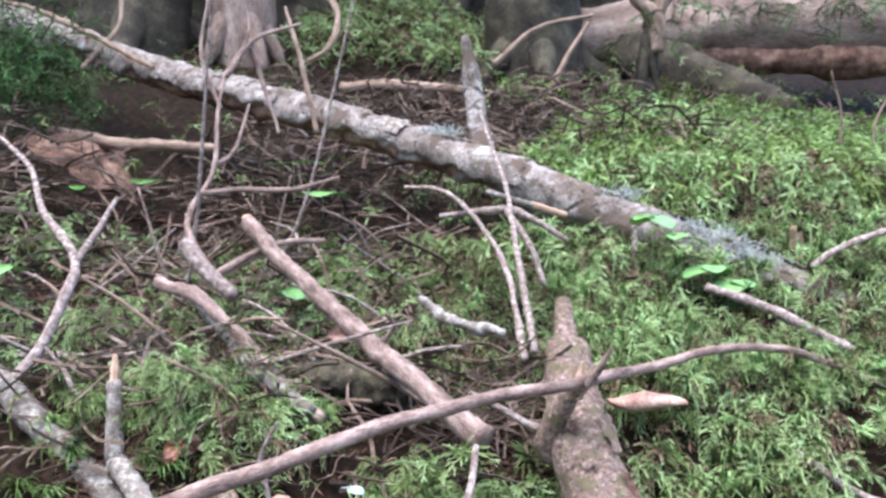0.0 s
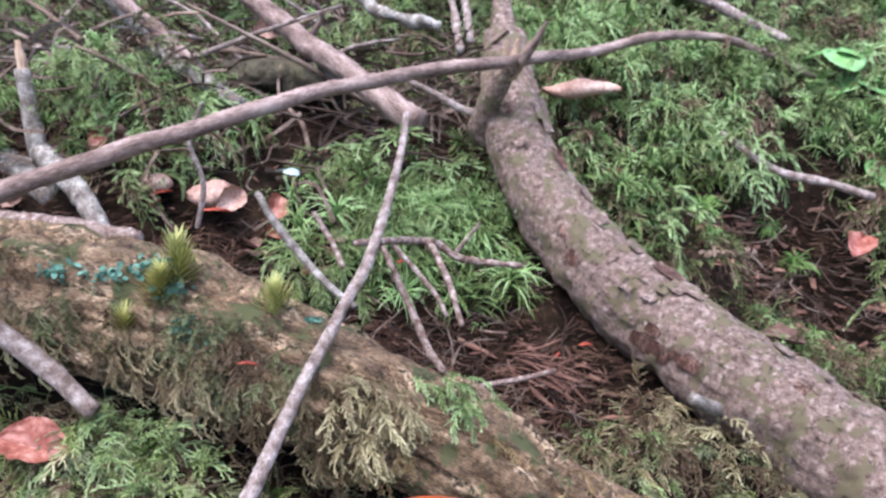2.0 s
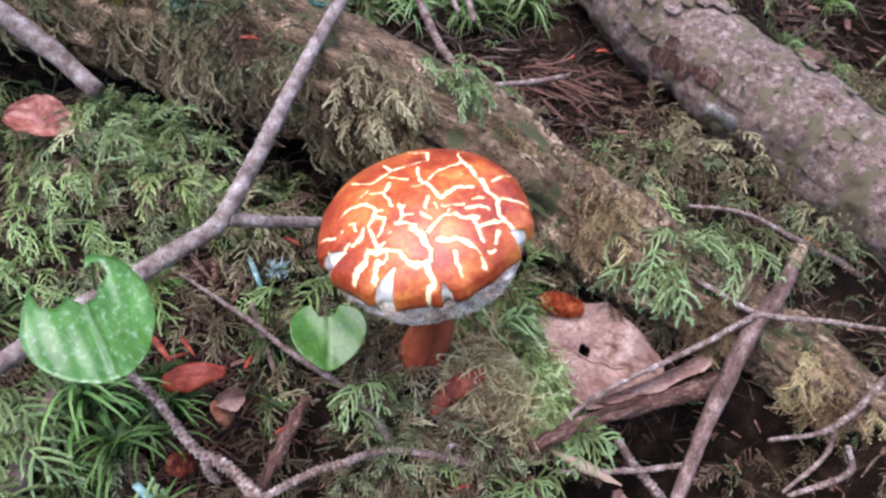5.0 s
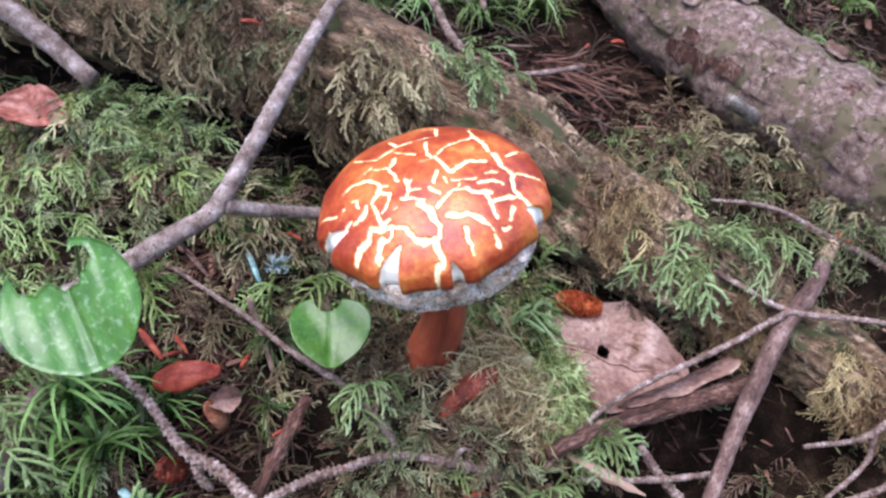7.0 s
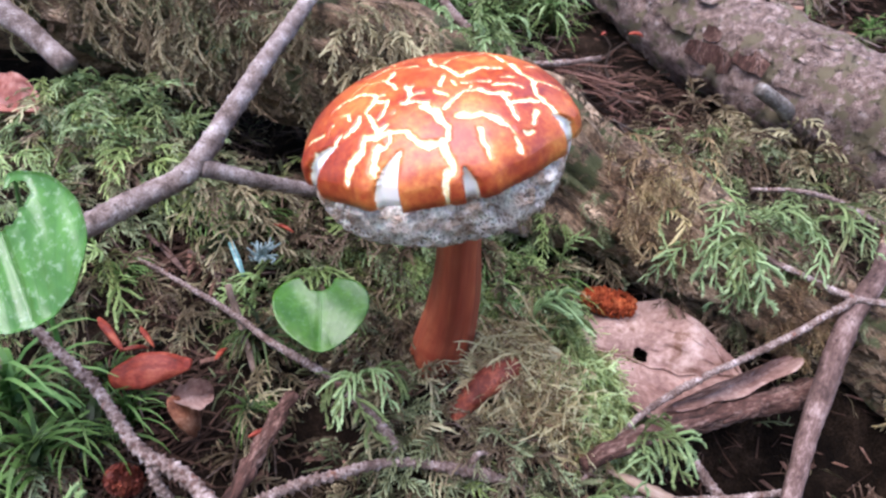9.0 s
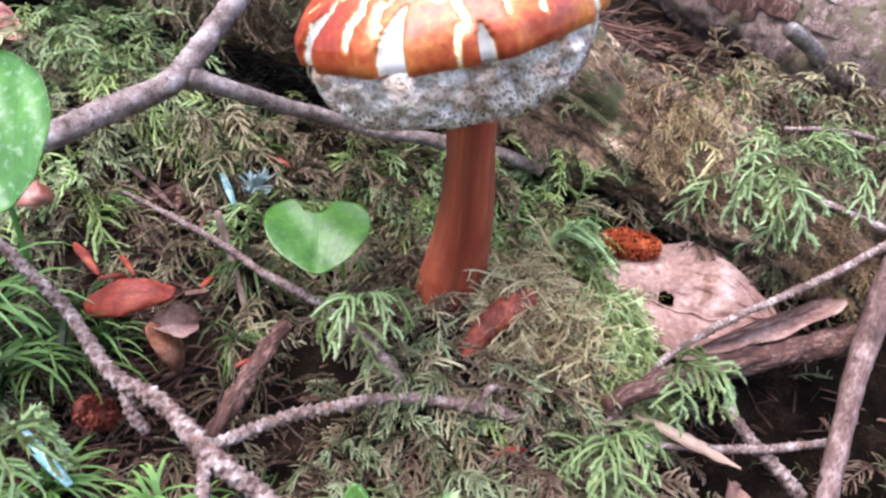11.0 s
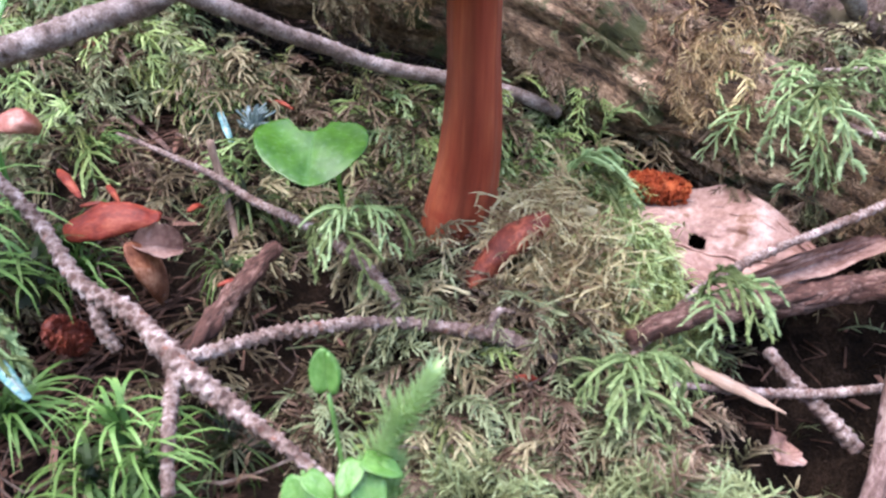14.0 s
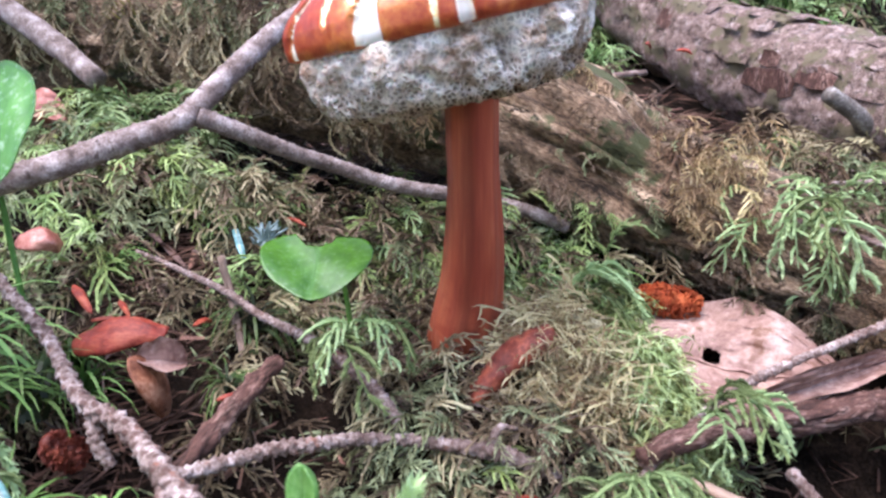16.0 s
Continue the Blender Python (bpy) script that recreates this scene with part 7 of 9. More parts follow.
    p = p[vnoise(p, 30, 47) > -0.05]
    film = np.stack([p[:, 0], p[:, 1], p[:, 2], RNG.uniform(0, 6.28, len(p)), RNG.uniform(-0.4, 0.9, len(p)), RNG.uniform(-0.5, 0.5, len(p)), RNG.uniform(0.004, 0.009, len(p))], -1)
    scatter("branch_moss", "thin olive moss film on the fallen branch", "moss", STRANDS, film, M_MOSS_PAD)
    # long-leaved tufts
    tx = np.concatenate([RNG.normal(-0.125, 0.02, 12), RNG.normal(-0.06, 0.012, 5), RNG.uniform(-0.24, -0.05, 12), RNG.normal(0.045, 0.012, 8), RNG.uniform(0.15, 0.36, 30), RNG.uniform(-0.34, -0.14, 40)])
    ty = np.concatenate([RNG.normal(0.155, 0.02, 12), RNG.normal(0.108, 0.01, 5), RNG.uniform(0.2, 0.3, 12), RNG.normal(0.225, 0.012, 8), RNG.uniform(0.4, 0.6, 30), RNG.uniform(0.5, 0.72, 40)])
    scatter("long_leaved_moss", "glossy green moss tufts with long curling leaves", "moss", TUFT, lying(tx, ty, ground_z(tx, ty) + 0.002, (0.014, 0.024), 0.004, (-0.3, 0.3), 0.3), M_MOSS_BLADE)
    big = np.array([(-0.058, 0.113, -0.012, 2.5, 0.2, 0.1, 0.02), (-0.048, 0.106, -0.016, 3.0, 0.3, 0.0, 0.018), (-0.095, 0.152, 0.002, 2.0, 0.2, 0.1, 0.025), (-0.108, 0.145, 0.004, 0.6, 0.2, 0.1, 0.026), (-0.062, 0.104, -0.016, 1.0, 0.1, 0.0, 0.018),
                    (-0.12, 0.165, 0.008, 2.8, 0.1, 0.1, 0.034), (-0.05, 0.168, -0.002, 0.4, 0.1, 0.1, 0.013)])
    scatter("moss_tuft", "large star-like tufts of glossy long-leaved moss", "moss", RIBBON, big, M_MOSS_BLADE)
    # soft hair moss heaped behind the log and through the bank
    hx, hy = np.concatenate([RNG.normal(0.05, 0.032, 120), RNG.normal(-0.01, 0.03, 50), RNG.uniform(-0.3, -0.1, 40)]), np.concatenate([RNG.normal(0.475, 0.03, 120), RNG.normal(0.5, 0.03, 50), RNG.uniform(0.56, 0.66, 40)])
    keep = (hy > 0.425) & (hx < 0.1)
    hx, hy = hx[keep], hy[keep]
    heap = lying(hx, hy, ground_z(hx, hy) - 0.002, (0.018, 0.032), 0.014, (-0.5, 0.5), 0.5)
    scatter("hair_moss", "heap of soft bright green moss with long hair-like leaves", "moss", HAIR, heap, M_MOSS_HAIR)
    hx, hy, hz = spots(2100, 0.13, 0.85, 0.5, 1.05)
    lx, ly, lz = spots(420, -0.6, 0.1, 0.52, 1.2, 0.85)
    hx, hy, hz = np.concatenate([hx, lx]), np.concatenate([hy, ly]), np.concatenate([hz, lz])
    heap = clear_of(lying(hx, hy, hz, (0.015, 0.028), 0.045, (-0.6, 0.6), 0.6), LYING, 0.1)
    heap = heap[vnoise(heap[:, :3], 14, 61) > -0.15]
    scatter("hair_moss", "soft pale green hair-like moss standing through the bank", "moss", HAIR_FAR, heap, M_MOSS_HAIR)
    # the bank behind
    mid = np.vstack([clumps(250, 0.13, 0.8, 0.44, 1.0, (0.014, 0.03), (0.01, 0.042), (0.03, 0.056), (8, 14)), clumps(160, -0.6, 0.1, 0.5, 1.15, (0.012, 0.026), (0.01, 0.036), (0.028, 0.048), (8, 13), 0.7),
                     clumps(40, 0.0, 0.2, 0.7, 1.05, (0.014, 0.028), (0.01, 0.03), (0.026, 0.044), (8, 14))])
    mid = clear_of(mid, LYING)
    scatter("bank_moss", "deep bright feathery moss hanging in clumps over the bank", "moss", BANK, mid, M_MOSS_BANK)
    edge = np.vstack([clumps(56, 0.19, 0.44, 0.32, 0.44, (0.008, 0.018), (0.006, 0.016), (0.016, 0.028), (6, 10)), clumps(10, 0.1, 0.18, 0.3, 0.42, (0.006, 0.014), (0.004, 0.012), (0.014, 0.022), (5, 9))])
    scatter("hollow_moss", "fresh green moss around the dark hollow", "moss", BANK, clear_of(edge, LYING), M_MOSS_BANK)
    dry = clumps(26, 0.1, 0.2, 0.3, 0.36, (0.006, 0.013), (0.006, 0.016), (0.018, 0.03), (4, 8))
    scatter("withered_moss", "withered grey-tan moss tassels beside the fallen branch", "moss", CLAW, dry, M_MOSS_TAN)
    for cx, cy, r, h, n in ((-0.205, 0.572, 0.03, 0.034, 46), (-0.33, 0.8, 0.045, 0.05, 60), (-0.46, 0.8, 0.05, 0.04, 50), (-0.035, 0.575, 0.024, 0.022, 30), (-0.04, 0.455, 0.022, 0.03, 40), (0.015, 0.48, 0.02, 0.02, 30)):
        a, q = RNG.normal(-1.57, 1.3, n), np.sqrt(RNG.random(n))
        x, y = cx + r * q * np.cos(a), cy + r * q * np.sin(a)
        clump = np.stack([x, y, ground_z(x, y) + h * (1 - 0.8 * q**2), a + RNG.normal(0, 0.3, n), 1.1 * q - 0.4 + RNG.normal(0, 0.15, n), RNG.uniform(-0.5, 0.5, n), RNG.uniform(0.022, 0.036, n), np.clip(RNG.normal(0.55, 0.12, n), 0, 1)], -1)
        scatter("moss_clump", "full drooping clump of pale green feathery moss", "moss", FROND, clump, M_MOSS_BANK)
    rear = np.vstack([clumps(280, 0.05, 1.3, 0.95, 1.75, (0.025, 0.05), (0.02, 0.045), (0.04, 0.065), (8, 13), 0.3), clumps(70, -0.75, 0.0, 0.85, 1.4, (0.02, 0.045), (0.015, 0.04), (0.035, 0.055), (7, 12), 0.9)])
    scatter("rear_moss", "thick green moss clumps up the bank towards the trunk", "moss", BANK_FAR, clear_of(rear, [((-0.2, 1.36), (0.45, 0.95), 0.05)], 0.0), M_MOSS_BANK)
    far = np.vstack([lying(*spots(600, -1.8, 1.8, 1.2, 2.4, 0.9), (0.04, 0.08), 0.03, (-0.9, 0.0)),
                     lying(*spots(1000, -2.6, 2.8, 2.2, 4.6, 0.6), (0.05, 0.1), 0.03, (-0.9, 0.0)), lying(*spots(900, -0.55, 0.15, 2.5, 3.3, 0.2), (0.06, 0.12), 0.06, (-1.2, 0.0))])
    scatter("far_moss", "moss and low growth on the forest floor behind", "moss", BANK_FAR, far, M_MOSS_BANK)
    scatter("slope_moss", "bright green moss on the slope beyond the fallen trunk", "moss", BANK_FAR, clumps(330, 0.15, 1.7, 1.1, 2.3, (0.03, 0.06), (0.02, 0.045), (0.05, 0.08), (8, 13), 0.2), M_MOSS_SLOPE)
    # moss that wraps trunks and the bank's stump
    p, nrm = on_tube([(-1.09, 2.65, 0.66), (-1.1, 2.68, 1.15)], [0.15, 0.135], 600, 0, 6.28)
    q, nrm2 = on_tube([(0.42, 3.3, 1.02), (0.62, 2.95, 0.9), (0.85, 2.6, 0.73), (1.05, 2.2, 0.56)], [0.15, 0.12, 0.09, 0.05], 600, -0.5, 3.6)
    q2, _ = on_tube([(-1.75, 3.7, 1.0), (-1.75, 3.75, 1.8)], [0.24, 0.22], 400, 0, 6.28)
    p = np.vstack([p, q, q2])
    wrap = np.stack([p[:, 0], p[:, 1], p[:, 2], RNG.uniform(0, 6.28, len(p)), RNG.uniform(0.2, 1.2, len(p)), RNG.uniform(-0.5, 0.5, len(p)), RNG.uniform(0.035, 0.075, len(p))], -1)
    scatter("trunk_moss", "dark green moss wrapping trunks and roots", "moss", FEATHER_FAR, wrap, M_MOSS_BANK)


build_moss()


def litter():
    """Rust-brown needles and scraps of bark on the bare ground."""
    V = np.array([(-0.5, -0.024, 0), (0.5, -0.015, 0), (0.5, 0.015, 0.0), (-0.5, 0.024, 0), (0, 0, 0.05)], float)
    T = np.array([(0, 1, 4), (1, 2, 4), (2, 3, 4), (3, 0, 4)])
    W = np.array([(-0.5, -0.10, 0), (0.4, -0.13, 0.04), (0.5, 0.08, 0.0), (-0.35, 0.14, 0.05), (0, 0, 0.1)], float) * 0.55
    rows = []
    for bx, by, rx, ry in BARE:
        if bx in (0.115, 0.145):
            continue
        n = int(min(1100, 500000 * rx * ry)) if by < 0.7 else 420
        x, y = bx + RNG.normal(0, rx * 0.62, n), by + RNG.normal(0, ry * 0.62, n)
        rows.append(lying(x, y, ground_z(x, y) + 0.001, (0.006, 0.02) if by < 0.7 else (0.02, 0.06), 0.004, (-0.3, 0.3), 0.5))
    x, y, z = spots(3200, -0.32, 0.4, 0.05, 0.7)
    rows.append(lying(x, y, z + 0.001, (0.005, 0.016), 0.005, (-0.4, 0.4)))
    x, y = np.concatenate([RNG.uniform(-0.14, 0.0, 70), RNG.uniform(0.14, 0.24, 50), RNG.uniform(-0.1, 0.12, 200)]), np.concatenate([RNG.uniform(0.11, 0.24, 70), RNG.uniform(0.14, 0.22, 50), RNG.uniform(0.3, 0.46, 200)])
    x, y = np.concatenate([x, RNG.uniform(-0.5, 0.02, 300), RNG.uniform(-0.8, 0.0, 400)]), np.concatenate([y, RNG.uniform(0.46, 0.9, 300), RNG.uniform(0.85, 1.4, 400)])
    big = lying(RNG.uniform(0.25, 0.48, 150), RNG.uniform(0.44, 0.56, 150), np.zeros(150), (0.016, 0.034), 0.0, (-0.5, 0.5), 0.9)
    big[:, 2] = ground_z(big[:, 0], big[:, 1]) + 0.003 + 0.008 * RNG.random(150)
    scatter("leaf_scrap", "rotting dark brown leaf scraps in a damp hollow", "litter", [(W * [1, 1, 0.7], T, np.full(5, 0.5))], big, M_SCRAP)
    scatter("bark_scrap", "red-brown scraps of bark and leaf in the litter", "litter", [(W * [1, 1, 0.6], T, np.full(5, 0.5)), (W * [1, 0.5, 0.6], T, np.full(5, 0.5))], lying(x, y, ground_z(x, y) + 0.002, (0.007, 0.017), 0.006, (-0.6, 0.6), 0.8) * np.where(y > 0.8, 2.0, 1.0)[:, None] ** np.array([0, 0, 0, 0, 0, 0, 1]), M_SCRAP)
    rows = np.vstack(rows)
    rows = rows[(np.abs(rows[:, 0] - 0.14) > 0.06) | (np.abs(rows[:, 1] - 0.15) > 0.03) | (RNG.random(len(rows)) < 0.25)]
    scatter("needle_litter", "rust-brown needles and bark scraps on the soil", "litter", [(V, T, np.full(5, 0.5))] * 9 + [(W, T, np.full(5, 0.5))], rows, M_LITTER)


litter()


def twig_litter():
    """Fine dead twigs strewn over the left of the bank and behind the fallen trunk."""
    shapes = []
    for n in range(6):
        g = np.random.default_rng(80 + n)
        v, q, c, _ = tube_arrays([(-0.5, 0, 0), (-0.2, g.uniform(-0.13, 0.13), g.uniform(0, 0.1)), (0.2, g.uniform(-0.13, 0.13), g.uniform(0, 0.1)), (0.5, g.uniform(-0.2, 0.2), 0)],
                                 [0.016, 0.015, 0.013, 0.008], seg=3, step=0.2, rough=0.2, freq=9, seed=n)
        t = np.vstack([q[:, [0, 1, 2]], q[:, [0, 2, 3]]])
        shapes.append((v, t, np.full(len(v), 0.5)))
    rows = []
    for n, x0, x1, y0, y1, lo, hi, up in ((520, -0.5, 0.02, 0.48, 0.9, 0.03, 0.12, 0.03), (560, -1.1, -0.02, 0.85, 1.5, 0.05, 0.2, 0.07), (700, -0.5, 0.6, 1.45, 2.3, 0.06, 0.24, 0.08), (260, 0.5, 1.9, 1.6, 2.4, 0.05, 0.2, 0.06),
                                          (260, -0.1, 0.12, 0.31, 0.46, 0.015, 0.05, 0.01), (160, 0.26, 0.46, 0.44, 0.56, 0.02, 0.06, 0.01), (500, -0.2, 0.24, 0.1, 0.34, 0.01, 0.03, 0.008), (120, 0.03, 0.1, 0.56, 0.7, 0.03, 0.1, 0.06)):
        x, y = RNG.uniform(x0, x1, n), RNG.uniform(y0, y1, n)
        rows.append(lying(x, y, ground_z(x, y) + 0.003, (lo, hi), up, (-0.5, 0.5), 3.1))
    rows = np.vstack(rows)
    rows = rows[(np.abs(rows[:, 0] - 0.15) > 0.08) | (np.abs(rows[:, 1] - 0.15) > 0.04)]
    scatter("twig_litter", "tangle of fine dead grey-brown twigs on the ground", "twigs", shapes, rows, M_TWIG_LITTER)


twig_litter()


SPRAY = [shoot_template(20, 90 + n, 0.25, 0.3, 0.15, 0.15, 0.022, seg=1, planes=1, flat=0.9) for n in range(3)]


def forest_floor():
    """Low moss over the rest of the clearing, beyond the bank."""
    x, y = RNG.uniform(-5, 5, 1600), RNG.uniform(-5, 2.6, 1600)
    ok = ~((np.abs(x) < 0.75) & (y > -0.25)) & ~((np.abs(x) < 1.6) & (y > 0.8)) & (vnoise(np.stack([x, y, 0 * x], -1), 1.3, 61) > -0.35)
    x, y = x[ok], y[ok]
    scatter("floor_moss", "patchy low moss on the forest floor of the clearing", "moss", FEATHER_FAR, lying(x, y, ground_z(x, y), (0.08, 0.2), 0.0, (-0.6, 0.0)), M_MOSS_BANK)
    n = 900
    x, y = RNG.uniform(-4, 4, n), RNG.uniform(-4, 2.0, n)
    ok = ~((np.abs(x) < 0.75) & (y > -0.25)) & ~((np.abs(x) < 1.2) & (y > 0.8))
    x, y = x[ok], y[ok]
    V = np.array([(-0.5, -0.02, 0), (0.5, -0.015, 0), (0.5, 0.015, 0.0), (-0.5, 0.02, 0), (0, 0, 0.04)], float)
    T = np.array([(0, 1, 4), (1, 2, 4), (2, 3, 4), (3, 0, 4)])
    scatter("floor_twig", "fallen dead twigs strewn over the clearing", "twigs", [(V, T, np.full(5, 0.5))], lying(x, y, ground_z(x, y) + 0.01, (0.1, 0.5), 0.0, (-0.1, 0.1), 0.5), M_TWIG_LITTER)


forest_floor()


def light_blocking_wood():
    """Unseen spruces added round and behind the clearing to block low sky light; their crowns leave the sky open
    overhead.
    """
    rows = []
    for n in range(26):
        a = -0.35 - (2 * math.pi - 2.5) * n / 25
        d = 5.2 + 2.0 * (n % 3) + RNG.uniform(-0.5, 0.5)
        x, y = d * math.cos(a), d * math.sin(a)
        z = float(ground_z(np.array([x]), np.array([y]))[0])
        e = thing("spruce_tree", "unseen tall dark spruce added to block low sky light", "tree", (x, y, z), "spruces round the clearing")
        part("trunk", tube("trunk", [(0, 0, -0.3), (0.02, 0, 3), (0, 0.05, 7.0)], [0.2, 0.16, 0.05], M_TRUNK_DARK, seg=14, step=0.25, rough=0.1, freq=5, seed=n), e)
        m = 46
        h = RNG.uniform(0.5, 7.0, m)
        r = (1.7 - 0.2 * h) * np.sqrt(RNG.random(m))
        b = RNG.uniform(0, 6.28, m)
        rows.append(np.stack([x + r * np.cos(b), y + r * np.sin(b), z + h - 0.25 * r, b, RNG.uniform(0.1, 0.7, m), RNG.uniform(-0.4, 0.4, m), RNG.uniform(0.8, 1.5, m)], -1))
    scatter("spruce_foliage", "dense dark needle sprays of the added light-blocking spruces", "foliage", SPRAY, np.vstack(rows), M_FERN)


light_blocking_wood()

# ---------------------------------------------------------------- leaves, cones and scraps


def heart_leaf(size, bites=(), cup=0.18, droop=0.12, lobes=1.0, point=0.07, nr=26, na=240):
    """A heart-shaped leaf blade in its own plane: the stalk joins at the origin, the tip points along -y. Bites: (x, y, r) in leaf units."""
    th = np.linspace(0, 2 * np.pi, na, endpoint=False)
    # outline: heart with rounded lobes at the top and a short point below
    ox = np.sign(np.sin(th)) * np.abs(np.sin(th)) ** 0.82 * (0.50 + 0.05 * np.cos(th))
    oy = 0.46 * np.cos(th) - point * np.exp(-((th - np.pi) / 0.3) ** 2) - 0.40 * lobes * (np.exp(-(th / 0.42) ** 2) + np.exp(-((th - 2 * np.pi) / 0.42) ** 2))
    centre = np.array([0.04, -0.06])
    dx, dy = ox - centre[0], oy - centre[1]
    far = np.hypot(dx, dy)
    reach = far.copy()
    for bx, by, br in bites:
        # the blade ends where a line from its middle enters the bite
        ux, uy = dx / far, dy / far
        along = (bx - centre[0]) * ux + (by - centre[1]) * uy
        off = np.abs((bx - centre[0]) * uy - (by - centre[1]) * ux)
        rad = br * (1 + 0.06 * np.sin(th * 31))
        enter = along - np.sqrt(np.clip(rad**2 - off**2, 0, None))
        reach = np.where((off < rad) & (along > 0), np.minimum(reach, enter), reach)
    P = np.vstack([np.stack([centre[0] + k * dx / far * reach, centre[1] + k * dy / far * reach], -1) for k in np.linspace(0, 1, nr)])
    x, y = P[:, 0], P[:, 1]
    z = cup * x * x - droop * np.minimum(0, y) ** 2 + 0.0006 * np.sin(np.abs(x) * 40) + 0.014 * np.sin(x * 9 + y * 7) - 0.009 * np.exp(-(x / 0.045) ** 2)
    V = np.stack([x, y, z], -1) * size
    vein = np.abs(x) / (0.16 + 0.5 * np.clip(0.5 - np.abs(y), 0, 1))
    i = (np.arange(nr - 1)[:, None] * na + np.arange(na)[None, :]).ravel()
    j = (np.arange(nr - 1)[:, None] * na + ((np.arange(na) + 1) % na)[None, :]).ravel()
    Q = np.stack([i, i + na, j + na, j], -1)
    # thickness: a second skin just below
    n = len(V)
    V2 = V - [0, 0, 0.00025]
    ring = (nr - 1) * na + np.arange(na)
    nxt = (nr - 1) * na + (np.arange(na) + 1) % na
    Q = np.vstack([Q, Q[:, ::-1] + n, np.stack([ring, ring + n, nxt + n, nxt], -1)])
    return np.vstack([V, V2]), Q, np.tile(np.stack([x, y, vein], -1), (2, 1))


def bitten_blade(size, bites, spin, cup=0.25, droop=0.12, n=150):
    """A round leaf blade eaten into from its edge. Bites: (x, y, r) in leaf units; spin turns the veins in the blade."""
    gx, gy = np.meshgrid(np.linspace(-0.56, 0.56, n), np.linspace(-0.52, 0.52, n), indexing="ij")

    def inside(x, y):
        th = np.arctan2(y, x)
        d = (1 - np.hypot(x / 0.5, y / 0.445)) * 0.46 + 0.004 * np.sin(5 * th + 1) + 0.002 * np.sin(13 * th)
        for bx, by, br in bites:
            ang = np.arctan2(y - by, x - bx)
            d = np.minimum(d, np.hypot(x - bx, y - by) - br * (1 + 0.05 * np.sin(7 * ang + 9 * bx) + 0.03 * np.sin(15 * ang)))
        return d

    # corners just outside are drawn onto the edge
    f = inside(gx, gy)
    x, y = gx.copy(), gy.copy()
    for _ in range(6):
        d = np.minimum(inside(x, y), 0)
        e = 1e-4
        ax, ay = (inside(x + e, y) - inside(x - e, y)) / (2 * e), (inside(x, y + e) - inside(x, y - e)) / (2 * e)
        k = d / (ax * ax + ay * ay + 1e-6)
        near = f > -0.02
        x, y = np.where(near, x - k * ax, x), np.where(near, y - k * ay, y)
    x, y, ok = x.ravel(), y.ravel(), f.ravel() > 0
    i = (np.arange(n - 1)[:, None] * n + np.arange(n - 1)[None, :]).ravel()
    Q = np.stack([i, i + n, i + n + 1, i + 1], -1)
    Q = Q[ok[Q].any(1) & (f.ravel()[Q] > -0.02).all(1)]
    used = np.unique(Q)
    back = np.zeros(n * n, int)
    back[used] = np.arange(len(used))
    Q, x, y = back[Q], x[used], y[used]
    c, s = math.cos(spin), math.sin(spin)
    vx, vy = x * c + y * s, -x * s + y * c
    rim = np.clip(1 - inside(x, y) / 0.025, 0, 1)
    z = cup * vx * vx - droop * np.minimum(0, vy) ** 2 + 0.004 * np.sin(np.abs(vx) * 40) + 0.014 * np.sin(vx * 9 + vy * 7) - 0.02 * np.exp(-((vx / 0.03) ** 2)) + 0.012 * rim**2
    V = np.stack([x, y, z], -1) * size
    edges = np.sort(np.stack([Q, np.roll(Q, -1, 1)], -1).reshape(-1, 2), 1)
    whole = np.stack([Q, np.roll(Q, -1, 1)], -1).reshape(-1, 2)
    _, first, count = np.unique(edges, axis=0, return_index=True, return_counts=True)
    b = whole[first[count == 1]]
    m = len(V)
    Q = np.vstack([Q, Q[:, ::-1] + m, np.stack([b[:, 1], b[:, 0], b[:, 0] + m, b[:, 1] + m], -1)])
    vein = np.abs(vx) / (0.16 + 0.5 * np.clip(0.5 - np.abs(vy), 0, 1))
    return np.vstack([V, V - [0, 0, 0.00035]]), Q, np.tile(np.stack([vx, vy, vein], -1), (2, 1))


def leaf_thing(name, label, at, turn, size, mat, stalk, bites=(), spin=0.0, **k):
    e = thing(name, label, "leaf", stalk[0])
    V, Q, A = bitten_blade(size, bites, spin) if spin else heart_leaf(size, bites, **k)
    M = np.array(Euler([radians(a) for a in turn]).to_matrix())
    part("blade", mesh_from("blade", V @ M.T + np.array(at) - np.array(stalk[0]), Q, mat, [("leaf", "FLOAT_VECTOR", A)]), e)
    y = np.linspace(0.12, -0.42, 10)
    rib = np.stack([0 * y, y, -k.get("droop", 0.12) * np.minimum(0, y) ** 2 + 0.012 * np.sin(y * 7) - 0.012], -1) * size
    rib = np.stack([rib[:, 0] * math.cos(spin) - rib[:, 1] * math.sin(spin), rib[:, 0] * math.sin(spin) + rib[:, 1] * math.cos(spin), rib[:, 2]], -1)
    part("midrib", tube("midrib", [tuple(q) for q in rib @ M.T + np.array(at) - np.array(stalk[0])], [0.0003, 0.00025, 0.00015], mat, seg=6, step=0.001, rough=0.05), e.children[0])
    part("stalk", tube("stalk", stalk, [0.0009, 0.0008, 0.0006], mat, stalk[0], seg=8, step=0.002, rough=0.05), e)
    return e


